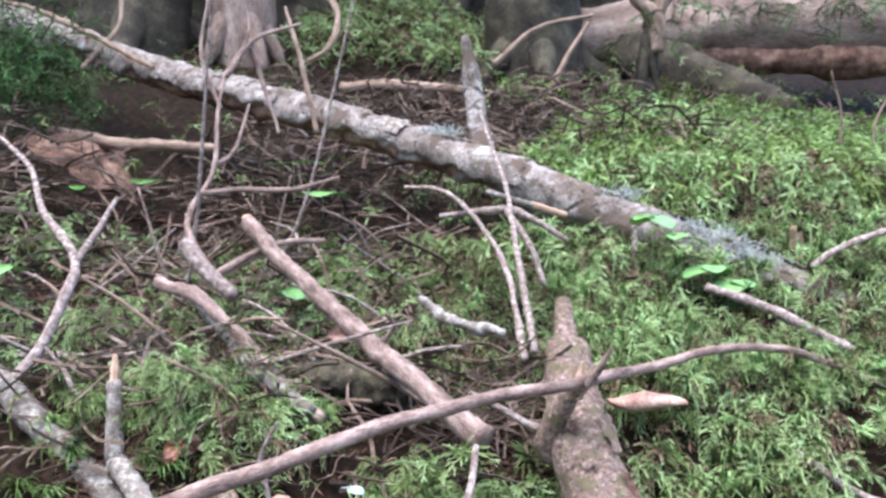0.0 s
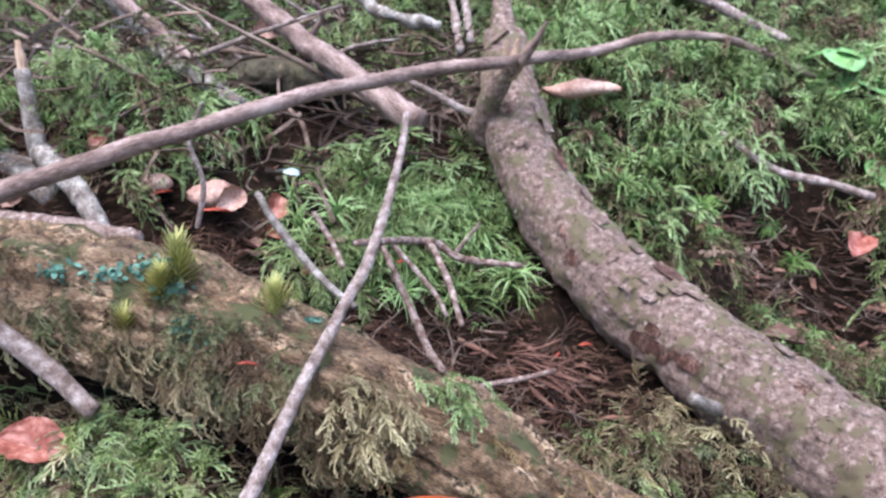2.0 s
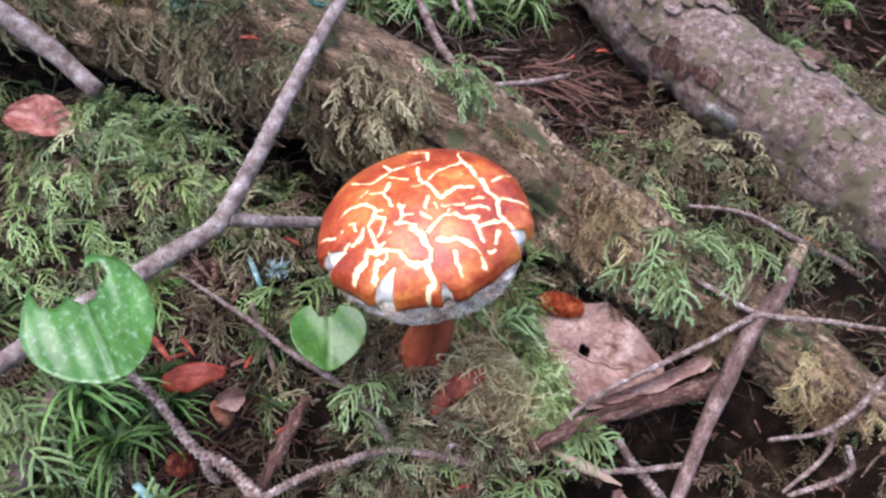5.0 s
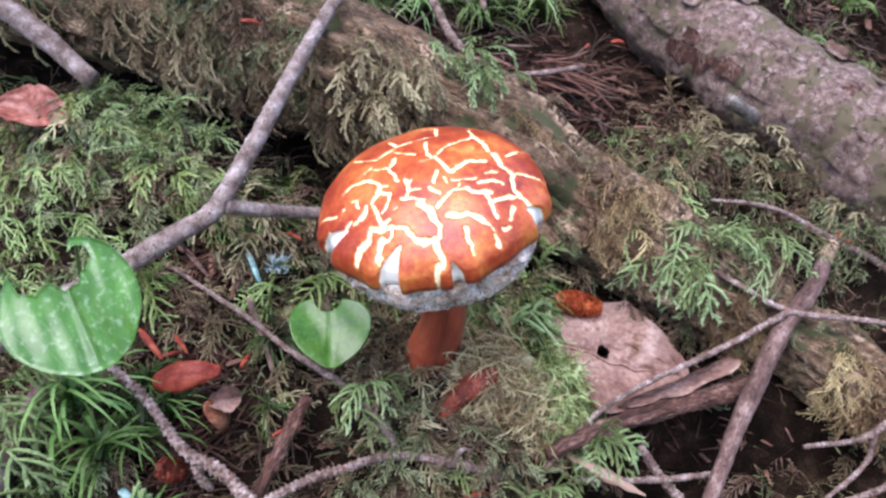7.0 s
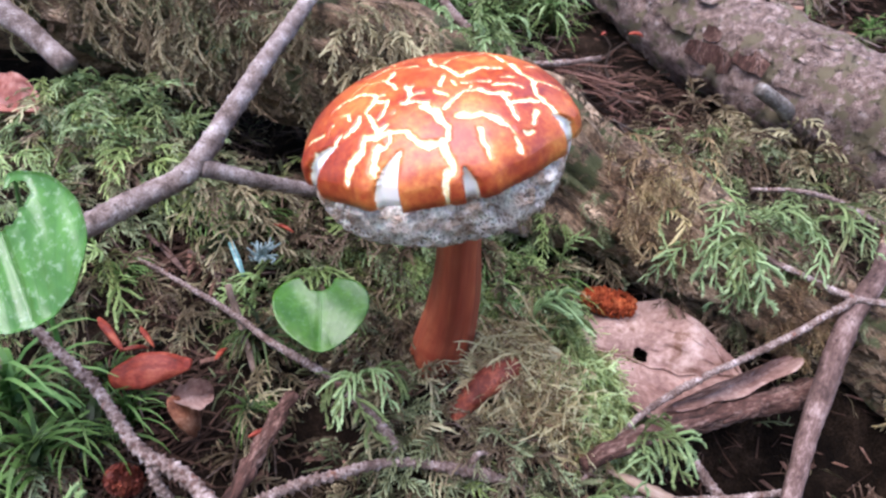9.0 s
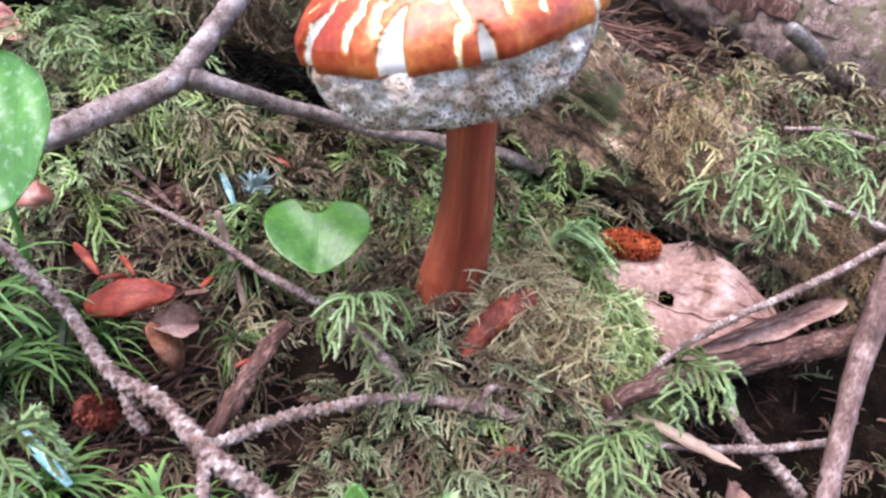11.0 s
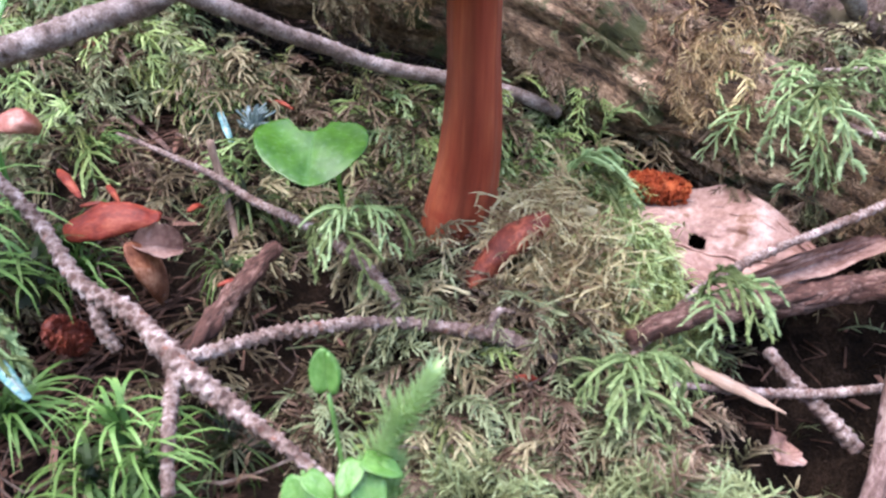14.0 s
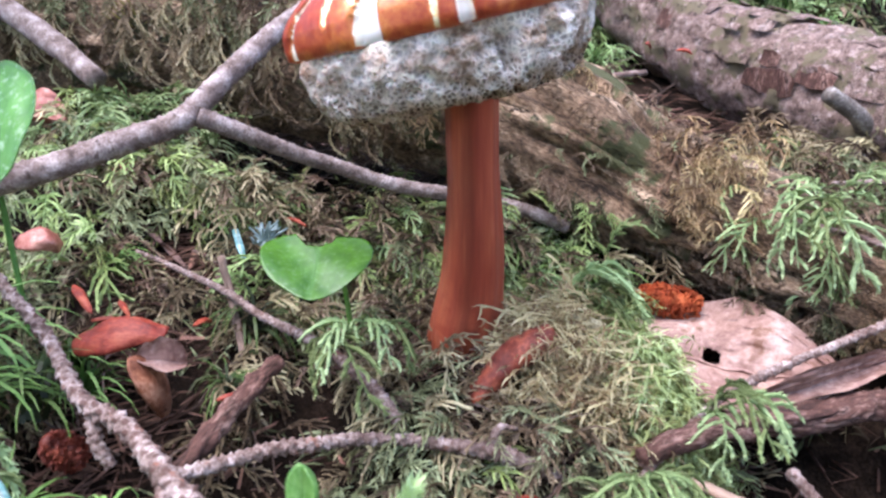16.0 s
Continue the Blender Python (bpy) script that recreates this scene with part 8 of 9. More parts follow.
leaf_thing("bitten_leaf", "large bright green heart-shaped leaf with bite holes", (-0.0985, 0.1515, 0.0735), (46, -4, -10), 0.0488, M_LEAF, [(-0.112, 0.182, 0.012), (-0.11, 0.18, 0.055), (-0.099, 0.166, 0.087)],
           bites=[(-0.32, 0.182, 0.133), (-0.072, 0.224, 0.123), (0.001, 0.301, 0.09), (-0.251, 0.343, 0.176)], spin=0.5)
leaf_thing("heart_leaf", "small glossy green notched heart-shaped leaf", (-0.0245, 0.182, 0.0315), (17, 5, 4), 0.031, M_LEAF_DARK, [(-0.02, 0.20, -0.004), (-0.022, 0.202, 0.02), (-0.024, 0.193, 0.0335)], cup=0.3,
           bites=[(-0.075, 0.335, 0.1), (0.03, 0.36, 0.085), (-0.02, 0.31, 0.075)], lobes=0.06)


def dead_leaf(name, label, at, turn, length, width, mat, curl=0.3, holes=(), seed=0):
    """A dry curled leaf with a ragged outline, a raised midrib and thickness."""
    nu, nv = (104, 72) if holes else (40, 28) if length > 0.034 else (22, 14)
    u, v = np.meshgrid(np.linspace(-1, 1, nu), np.linspace(-1, 1, nv), indexing="ij")
    p = np.stack([u.ravel(), v.ravel(), 0 * u.ravel() + seed], -1)
    half = np.clip(1 - u**2, 0, 1) ** 0.62 * (1 + 0.18 * vnoise(np.stack([u.ravel(), 0 * u.ravel(), np.sign(v.ravel())], -1), 4, seed).reshape(u.shape))
    x, y = u * length / 2, v * half * width / 2
    z = curl * width * (v**2) * half * 0.5 + 0.06 * length * vnoise(p, 1.6, seed + 1).reshape(u.shape) + 0.015 * length * vnoise(p, 5, seed + 2).reshape(u.shape) - 0.03 * width * np.exp(-(v / 0.06) ** 2)
    y = y + 0.03 * width * vnoise(p, 9, seed + 3).reshape(u.shape)
    V = np.stack([x, y, z], -1).reshape(-1, 3)
    i = np.array([a * nv + b for a in range(nu - 1) for b in range(nv - 1) if not any(((u[a, b] - hx) / 0.06) ** 2 + ((v[a, b] - hy - 0.3 * (u[a, b] - hx)) / 0.11) ** 2 < 1 + 0.4 * math.sin(u[a, b] * 90) for hx, hy in holes)])
    Q = np.stack([i, i + nv, i + nv + 1, i + 1], -1)
    n = len(V)
    Q = np.vstack([Q, Q[:, ::-1] + n])
    M = np.array(Euler([radians(a) for a in turn]).to_matrix())
    V = np.vstack([V, V - [0, 0, 0.0004]]) @ M.T
    e = thing(name, label, "leaf", at)
    part("blade", mesh_from("blade", V, Q, mat), e)
    rib = V[[a * nv + nv // 2 for a in range(0, nu, 3)]] + M @ np.array([0, 0, 0.0003])
    r = 0.011 * width
    part("midrib", tube("midrib", [tuple(q) for q in rib], [r * 1.3, r, r * 0.5], mat, seg=6, step=length / 30, rough=0.1), e)
    return e


dead_leaf("dead_leaf", "large dry tan leaf with a small hole on moss", (0.087, 0.207, -0.012), (9, 3, -20), 0.092, 0.056, M_DEAD_LEAF, 0.2, [(0.1, 0.05)], 3)
dead_leaf("dead_leaf", "folded pinkish leaf tucked along a rough stick", (0.122, 0.187, -0.0105), (58, -4, 21), 0.06, 0.0085, M_DEAD_LEAF, 1.0, (), 4)
dead_leaf("dead_leaf", "smooth reddish dead leaf cupped in moss", (-0.168, 0.291, 0.068), (20, 10, -12), 0.036, 0.024, M_PINK_LEAF, 0.5, (), 5)
dead_leaf("dead_leaf", "pale tan scrap of leaf in a damp hollow", (0.101, 0.145, -0.046), (30, 20, 60), 0.02, 0.011, M_DEAD_LEAF, 0.4, (), 6)


def rolled_leaf(label, at, turn, length, radius, mat, seed=0):
    """A dry leaf rolled up along its length, one edge overlapping the other, pinched at both ends."""
    nu, nv = 44, 40
    u, v = np.meshgrid(np.linspace(-1, 1, nu), np.linspace(0, 1, nv), indexing="ij")
    p = np.stack([u.ravel(), v.ravel() * 2, 0 * u.ravel() + seed], -1)
    wave = vnoise(p, 1.7, seed).reshape(u.shape) + 0.5 * vnoise(p, 5, seed + 1).reshape(u.shape)
    r = radius * (1 - 0.75 * np.abs(u) ** 2.4) * (1.15 - 0.35 * v + 0.22 * wave)
    a = -0.6 + 6.9 * v + 0.3 * u
    V = np.stack([u * length / 2 + 0.06 * length * wave * (np.abs(u) > 0.9), r * np.cos(a), 0.7 * r * np.sin(a) + 0.05 * length * np.sin(2 * u)], -1).reshape(-1, 3)
    i = np.array([c * nv + d for c in range(nu - 1) for d in range(nv - 1)])
    Q = np.stack([i, i + nv, i + nv + 1, i + 1], -1)
    M = np.array(Euler([radians(q) for q in turn]).to_matrix())
    inner = np.stack([V[:, 0], V[:, 1] * 0.95, V[:, 2] * 0.95], -1)
    e = thing("dead_leaf", label, "leaf", at)
    part("blade", mesh_from("blade", np.vstack([V, inner]) @ M.T, np.vstack([Q, Q[:, ::-1] + len(V)]), mat), e)
    return e


rolled_leaf("salmon-pink rolled dead leaf lying beside the fallen branch", (0.172, 0.602, 0.167), (0, 4, -6), 0.062, 0.0105, M_PALE_LEAF, 7)
rolled_leaf("crumpled pale pinkish leaf in brown litter", (-0.118, 0.498, 0.119), (20, 12, 24), 0.036, 0.0115, M_PALE_LEAF, 8)
dead_leaf("dead_leaf", "pale crumpled leaf lobe in brown litter", (-0.105, 0.492, 0.117), (60, -16, 40), 0.024, 0.017, M_PALE_LEAF, 1.0, (), 18)
rolled_leaf("small tan curled leaf in brown litter", (-0.157, 0.5, 0.128), (0, 30, 60), 0.026, 0.009, M_PALE_LEAF, 9)
for n in range(26):
    x, y = RNG.uniform(-0.27, -0.02), RNG.uniform(0.43, 0.54)
    z = float(ground_z(np.array([x]), np.array([y]))[0]) + 0.006
    dead_leaf("leaf_scrap", "torn rust-brown leaf scrap in damp litter", (x, y, z), (RNG.uniform(-10, 60), RNG.uniform(-25, 25), RNG.uniform(0, 180)), RNG.uniform(0.014, 0.032), RNG.uniform(0.008, 0.018),
              (M_BROWN_LEAF, M_PINK_LEAF, M_DEAD_LEAF, M_BROWN_LEAF)[n % 4], 0.7, (), 30 + n)
dead_leaf("dead_leaf", "brown dry leaf in moss beside the branch", (0.262, 0.385, 0.05), (6, 8, -10), 0.03, 0.015, M_BROWN_LEAF, 0.8, (), 9)
dead_leaf("dead_leaf", "pale dry leaf standing among twigs", (-0.098, 0.70, 0.205), (60, 0, 20), 0.03, 0.02, M_DEAD_LEAF, 0.6, (), 10)
dead_leaf("dead_leaf", "small tan leaf caught on the mossy bank", (0.24, 0.93, 0.235), (40, 0, -10), 0.03, 0.016, M_DEAD_LEAF, 0.6, (), 11)
dead_leaf("dead_leaf", "brown curled leaf in the dark hollow", (0.36, 0.47, 0.075), (15, 0, 50), 0.045, 0.02, M_PINK_LEAF, 0.8, (), 12)


def chip(label, at, turn, size, mat=M_CHIP, seed=0):
    """A flat scale of bark or cone: a thick lens with a worn outline."""
    nu, nv = 22, 14
    u, v = np.meshgrid(np.linspace(0, 2 * np.pi, nu, endpoint=False), np.linspace(-np.pi / 2, np.pi / 2, nv), indexing="ij")
    p = np.stack([np.cos(u) * np.cos(v), np.sin(u) * np.cos(v), np.sin(v)], -1).reshape(-1, 3)
    k = 1 + 0.16 * vnoise(p, 2.2, seed) + 0.05 * vnoise(p, 7, seed + 1)
    V = p * k[:, None] * np.array(size) / 2
    V[:, 1] *= 1 - 0.45 * np.clip((p[:, 0] + 1) / 2, 0, 1) ** 2
    V[:, 2] += 0.25 * size[2] * np.cos(p[:, 0] * 2.4) * 1.5
    i = np.array([a * nv + b for a in range(nu) for b in range(nv - 1)])
    j = np.array([((a + 1) % nu) * nv + b for a in range(nu) for b in range(nv - 1)])
    M = np.array(Euler([radians(a) for a in turn]).to_matrix())
    return thing("bark_chip", label, "bark chip", at, "bark chips on the moss", data=mesh_from("bark_chip", V @ M.T, np.stack([i, j, j + 1, i + 1], -1), mat))


chip("red-brown scale of bark lying on moss", (-0.082, 0.176, 0.013), (34, -6, 10), (0.026, 0.013, 0.004), seed=1)
chip("curled orange scale hanging beside a twig", (-0.069, 0.1645, 0.002), (70, 68, 70), (0.023, 0.012, 0.004), M_CONE_SCALE, 2)
dead_leaf("dead_leaf", "pale papery scrap over an orange scale", (-0.066, 0.1665, 0.010), (50, 20, 30), 0.014, 0.009, M_DEAD_LEAF, 0.9, (), 13)
stick("bark_strip", "curved dark red-brown bark strip by the stem", [(0.018, 0.171, -0.006), (0.024, 0.172, 0.0), (0.031, 0.174, 0.006), (0.040, 0.178, 0.010)], [0.0036, 0.005, 0.0054, 0.0036], M_DARK_CHIP, "bark",
      seg=22, step=0.001, rough=0.2, freq=150, flat=0.75, seed=71)
chip("red bark scale beside the broken stick", (0.222, 0.262, 0.006), (30, 0, -20), (0.018, 0.009, 0.006), seed=4)
chip("small dark brown scale in moss", (-0.118, 0.205, 0.034), (30, 20, 40), (0.014, 0.011, 0.006), M_PINK_LEAF, 5)
for n, (at, L, yaw) in enumerate([((-0.047, 0.246, 0.028), 0.008, -20), ((-0.096, 0.185, 0.022), 0.014, -48), ((-0.0865, 0.19, 0.0165), 0.009, -50), ((-0.09, 0.187, 0.014), 0.008, 30), ((-0.06, 0.288, 0.112), 0.008, 10),
                                  ((0.098, 0.33, 0.082), 0.007, 60), ((0.118, 0.345, 0.078), 0.008, 20), ((0.03, 0.405, 0.118), 0.012, 30), ((0.015, 0.385, 0.116), 0.01, 60), ((0.03, 0.138, -0.016), 0.009, 24),
                                  ((-0.06, 0.183, 0.014), 0.008, 80), ((-0.043, 0.155, 0.004), 0.007, 40), ((-0.11, 0.47, 0.118), 0.016, 30), ((-0.15, 0.49, 0.125), 0.018, 70), ((0.036, 0.176, 0.002), 0.006, 30)]):
    chip("tiny orange sliver of bark", at, (10, 15, yaw), (L * 1.25, L * 0.24, 0.0016), seed=10 + n)
stick("orange_splinter", "short orange splinter standing in moss", [(-0.052, 0.19, 0.0), (-0.058, 0.202, 0.016), (-0.060, 0.204, 0.028)], [0.0011, 0.0013, 0.0013], M_BARK_TAN, "splinter", seg=10, step=0.002, rough=0.12, freq=300)


def cone(label, at, turn, L, r, mat=M_CONE, seed=0):
    """A small ragged cone: a spindle set with overlapping scales."""
    e = thing("spruce_cone", label, "cone", at, "cones in the moss")
    M = np.array(Euler([radians(a) for a in turn]).to_matrix())
    core = tube_arrays([(-L / 2, 0, 0), (0, 0, 0), (L / 2, 0, 0)], [r * 0.3, r * 0.75, r * 0.3], seg=16, step=0.001, rough=0.2, freq=400, seed=seed)
    part("core", mesh_from("core", core[0] @ M.T, [core[1], core[2]], mat), e)
    g = np.random.default_rng(seed)
    V, T = [], []
    for k in range(420):
        s = g.uniform(-0.95, 0.95)
        a = k * 2.39996
        rr = r * (1 - 0.6 * abs(s) ** 2.2)
        c = np.array([s * L / 2, math.cos(a) * rr * 0.8, math.sin(a) * rr * 0.8])
        o = np.array([0.35, math.cos(a), math.sin(a)])
        t = np.array([0, -math.sin(a), math.cos(a)])
        w, h = r * g.uniform(0.1, 0.18), r * g.uniform(0.14, 0.3)
        n = len(V)
        V += [c - t * w, c + t * w, c + o * h + t * w * 0.8, c + o * h - t * w * 0.8, c + o * h * 0.5 + np.array([r * 0.2, 0, 0])]
        T += [(n, n + 1, n + 4), (n + 1, n + 2, n + 4), (n + 2, n + 3, n + 4), (n + 3, n, n + 4)]
    part("scale_cover", mesh_from("scale_cover", np.array(V) @ M.T, np.array(T), mat, smooth=False), e)


cone("ragged bright orange cone on a dead leaf", (0.084, 0.228, -0.001), (0, 10, -14), 0.022, 0.006, seed=1)
cone("ragged dark red cone sunk in moss", (-0.0845, 0.1455, -0.0045), (10, 50, 30), 0.0115, 0.0048, M_DARK_CHIP, 2)
cone("small dark brown cone in green moss", (-0.118, 0.268, 0.046), (0, 30, 60), 0.011, 0.005, M_PINK_LEAF, 3)


def needles(label, at, dirs, L, w=0.0011):
    e = thing("fir_needle", label, "needle", at, "blue-green needles")
    for n, (yaw, pitch, off) in enumerate(dirs):
        d = np.array([math.cos(yaw) * math.cos(pitch), math.sin(yaw) * math.cos(pitch), math.sin(pitch)])
        p = np.array(off)
        part("needle", tube("needle", [p - d * L / 2, p + d * L * 0.1, p + d * L / 2], [w * 0.8, w, w * 0.5], M_NEEDLE, seg=12, step=0.002, rough=0.03, flat=0.45), e)
        top = p + np.array([0, 0, w * 0.42])
        part("stripe", tube("stripe", [top - d * L * 0.46, top + d * L * 0.1, top + d * L * 0.46], [w * 0.18, w * 0.24, w * 0.1], M_LICHEN, seg=6, step=0.002, rough=0.05, flat=0.5), e, "pale stripe along the needle")


needles("pale blue-green fir needle on litter", (-0.062, 0.227, 0.025), [(-1.1, -0.5, (0, 0, 0))], 0.016, 0.0014)
needles("pale blue-green fir needles in the moss", (-0.092, 0.128, -0.008), [(-0.72, -0.12, (0.002, 0, 0.004))], 0.024, 0.0019)


def lichen(label, at, size, mat, n=26, seed=0, spread=0.0):
    g = np.random.default_rng(seed)
    e = thing("lichen", label, "lichen", at)
    vs, qs, base = [], [], 0
    for _ in range(n):
        a, t = g.uniform(0, 6.28), g.uniform(0.2, 1.4)
        d = np.array([math.cos(a) * math.cos(t), math.sin(a) * math.cos(t), math.sin(t)])
        L = size * g.uniform(0.5, 1)
        mid = d * L * 0.5 + g.normal(0, size * 0.1, 3)
        v, q, c, _g = tube_arrays([(0, 0, 0), mid, d * L + g.normal(0, size * 0.15, 3)], [size * 0.055, size * 0.05, size * 0.035], seg=6, step=size / 5, rough=0.2, freq=600, seed=seed)
        v = v + spread * g.normal(0, 0.5, 3) * np.array([1, 0.7, 0.25])
        vs.append(v), qs.append(np.vstack([q, np.stack([c[:, 0], c[:, 1], c[:, 2], c[:, 2]], -1)])[: len(q)] + base)
        base += len(v)
    part("tuft", mesh_from("tuft", np.vstack(vs), np.vstack(qs), mat), e)


lichen("grey-green branching lichen tuft on litter", (-0.052, 0.226, 0.026), 0.009, M_LICHEN, 34, 1)
for n, at in enumerate([(0.336, 0.99, 0.292), (0.366, 0.972, 0.282), (0.396, 0.955, 0.264), (0.42, 0.942, 0.25), (0.35, 0.975, 0.27), (0.385, 0.95, 0.255), (0.26, 1.045, 0.335), (-0.0, 1.2, 0.435)]):
    lichen("pale grey-green lichen on the fallen trunk", at, 0.014, M_LICHEN_PALE, 80, 20 + n, 0.032)


def scale_lichen(label, at, radius, n, seed=0):
    """Leafy scales of lichen: little thick cups crowded together, tilted every way."""
    g = np.random.default_rng(seed)
    e = thing("lichen", label, "lichen", at)
    vs, qs = [], []
    a = np.linspace(0, 2 * np.pi, 7, endpoint=False)
    for k in range(n):
        r = g.uniform(0.0011, 0.0026)
        rim = np.stack([r * np.cos(a) * g.uniform(0.7, 1.25, 7), r * np.sin(a) * g.uniform(0.7, 1.25, 7), 0.45 * r * g.uniform(0.3, 1.2, 7)], -1)
        top = np.vstack([rim, [[0, 0, 0]]])
        V = np.vstack([top, top * [0.9, 0.9, 1] - [0, 0, 0.0003]])
        M = np.array(Euler((g.normal(0.5, 0.6), g.normal(0, 0.5), g.uniform(0, 6.28))).to_matrix())
        vs.append(V @ M.T + g.normal(0, 0.5, 3) * radius * np.array([1, 0.5, 0.4]))
        q = np.arange(7)
        p = (q + 1) % 7
        qs.append(np.vstack([np.stack([q, p, 7 + 0 * q], -1), np.stack([p + 8, q + 8, 15 + 0 * q], -1), np.stack([q, q + 8, p + 8], -1), np.stack([q, p + 8, p], -1)]) + 16 * k)
    part("lichen_crust", mesh_from("lichen_crust", np.vstack(vs), np.vstack(qs), M_TEAL_LICHEN, smooth=False), e)


for n, (at, rad, m) in enumerate([((-0.135, 0.336, 0.136), 0.012, 46), ((-0.094, 0.314, 0.117), 0.009, 60), ((-0.085, 0.312, 0.11), 0.008, 50), ((-0.104, 0.33, 0.13), 0.008, 36), ((-0.05, 0.307, 0.103), 0.007, 36), ((-0.035, 0.322, 0.113), 0.007, 30),
                                  ((-0.112, 0.342, 0.139), 0.012, 60), ((-0.076, 0.295, 0.088), 0.004, 14), ((-0.16, 0.342, 0.137), 0.009, 30)]):
    scale_lichen("teal-green leafy lichen scales on the rotten log", at, rad, m, 10 + n)


def place(name, label, templates, rows, mat, group):
    """Moss shoots that stand out, each a thing of its own."""
    for n, r in enumerate(rows):
        V, T, tone = templates[n % len(templates)]
        M = np.array(Euler((r[5], r[4], r[3])).to_matrix())
        me = mesh_from(name, (V * r[6]) @ M.T, T, mat, [("tone", "FLOAT", tone), ("shade", "FLOAT", np.full(len(V), 0.5 + 0.3 * math.sin(n * 3)))], smooth=False)
        thing(name, label, "moss shoot", r[:3], group, data=me)


BIG = [(v, t, 0.25 + 0.45 * tone) for v, t, tone in (fuzzy_template(5, 40 + n, 0.5, 0.032, 0.45, 1.5, 0.2, 60, 1.5, 4, 16, 0.0, 4) for n in range(3))]
fans = [(0.054, 0.136, -0.013, 0.02, 5, -1.57, 2.6), (0.075, 0.15, -0.001, 0.019, 4, -0.9, 1.8), (0.128, 0.22, 0.026, 0.023, 3, -2.3, 1.4), (-0.013, 0.166, 0.014, 0.019, 5, -1.57, 2.6), (-0.142, 0.148, 0.012, 0.026, 5, -1.0, 3.0), (-0.146, 0.165, 0.018, 0.026, 5, -1.0, 3.0), (-0.15, 0.13, 0.008, 0.024, 4, -1.0, 3.0), (0.044, 0.196, 0.008, 0.03, 3, 0.0, 0.9),
        (-0.095, 0.111, 0.01, 0.021, 3, -0.1, 1.4)]
rows = [(x, y, z, mid + spread * (k / max(1, n - 1) - 0.5), 0.25 - 0.5 * (k % 2), 0.2 * (k % 3 - 1), size * (0.85 + 0.15 * (k % 3))) for x, y, z, size, n, mid, spread in fans for k in range(n)]
place("moss_shoot", "pale green feathery moss shoot standing clear of the carpet", BIG, rows, M_MOSS_FRESH, "standing moss shoots")
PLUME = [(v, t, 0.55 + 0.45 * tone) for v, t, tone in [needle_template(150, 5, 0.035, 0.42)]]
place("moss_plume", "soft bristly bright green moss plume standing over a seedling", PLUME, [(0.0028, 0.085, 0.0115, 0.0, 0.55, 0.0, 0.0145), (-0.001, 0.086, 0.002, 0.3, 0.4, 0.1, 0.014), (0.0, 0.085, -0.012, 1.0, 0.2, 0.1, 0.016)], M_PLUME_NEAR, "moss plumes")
STAR = [needle_template(150, 20 + n, 0.032, 0.66) for n in range(3)]
place("moss_plume", "bristly yellow-green moss plume standing on the rotten log", STAR, [(-0.103, 0.338, 0.124, 0.1, 0.1, 0.0, 0.028), (-0.052, 0.326, 0.108, 0.3, 0.0, 0.1, 0.025), (-0.108, 0.33, 0.12, 1.3, -0.1, 0.1, 0.022), (-0.057, 0.32, 0.1, 1.0, 0.2, 0.1, 0.02),
      (-0.13, 0.322, 0.096, 0.6, 0.1, 0.2, 0.026)], M_PLUME_GOLD, "moss plumes")
UPRIGHT = [(-0.13, 0.298, 0.062), (-0.118, 0.292, 0.06), (-0.105, 0.286, 0.058), (-0.09, 0.28, 0.05), (-0.15, 0.3, 0.062), (-0.115, 0.27, 0.05), (0.055, 0.5, 0.12), (-0.01, 0.515, 0.125), (0.02, 0.525, 0.135), (-0.13, 0.6, 0.15)]
place("moss_plume", "bright green leafy moss plume", CLAW, [(x + 0.003 * math.cos(k * 2.1), y + 0.003 * math.sin(k * 2.1), z, k * 1.3 + n, -1.1 + 0.25 * (k % 3), 0.3 * (k % 2), (0.02 if y < 0.4 else 0.034) * (0.85 + 0.1 * (k % 4)))
      for n, (x, y, z) in enumerate(UPRIGHT) for k in range(5)], M_MOSS_FRESH, "moss plumes")


def seedling(label, at, h, leaves, mat=M_LEAF_LIGHT, size=0.012, slim=1.0):
    e = thing("seedling", label, "seedling", at)
    part("stem", tube("stem", [(0, 0, 0), (0.001, 0.0, h * 0.6), (0, 0, h)], [0.0005, 0.0004, 0.0004], mat, seg=6, step=0.004, rough=0.05), e)
    for yaw, pitch, k in leaves:
        V, Q, A = heart_leaf(size * k, (), 0.1, 0.2, 0.25, 0.07, 7, 26)
        V = (V - [0, 0.45 * size * k, 0]) * [slim, 1, 1]
        M = np.array(Euler((radians(pitch), 0, radians(yaw))).to_matrix())
        part("leaf", mesh_from("leaf", V @ M.T + [0, 0, h], Q, mat, [("leaf", "FLOAT_VECTOR", A)]), e)


seedling("tiny bright green seedling among moss", (-0.006, 0.085, -0.036), 0.056, [(25, -105, 1.0), (-45, -100, 0.95)], M_SEEDLING, 0.0082, 0.62)
seedling("tiny bright green seedling among moss", (-0.002, 0.084, -0.036), 0.044, [(25, 50, 1.3), (80, 20, 1.0), (-30, 30, 0.9)], M_SEEDLING, 0.0082, 0.62)
seedling("tiny bright green seedling among moss", (-0.0115, 0.083, -0.036), 0.042, [(-15, 60, 1.3), (60, 30, 0.9)], M_SEEDLING, 0.0082, 0.62)
seedling("round-leaved green seedling in the moss", (-0.17, 0.84, 0.185), 0.045, [(10, 10, 1), (130, 15, 1.1), (250, 10, 0.9)], size=0.034)
seedling("three-leaved green seedling below the trunk", (-0.205, 1.235, 0.27), 0.07, [(0, 5, 1.1), (120, 10, 1.1), (240, 5, 1.0)], size=0.05)
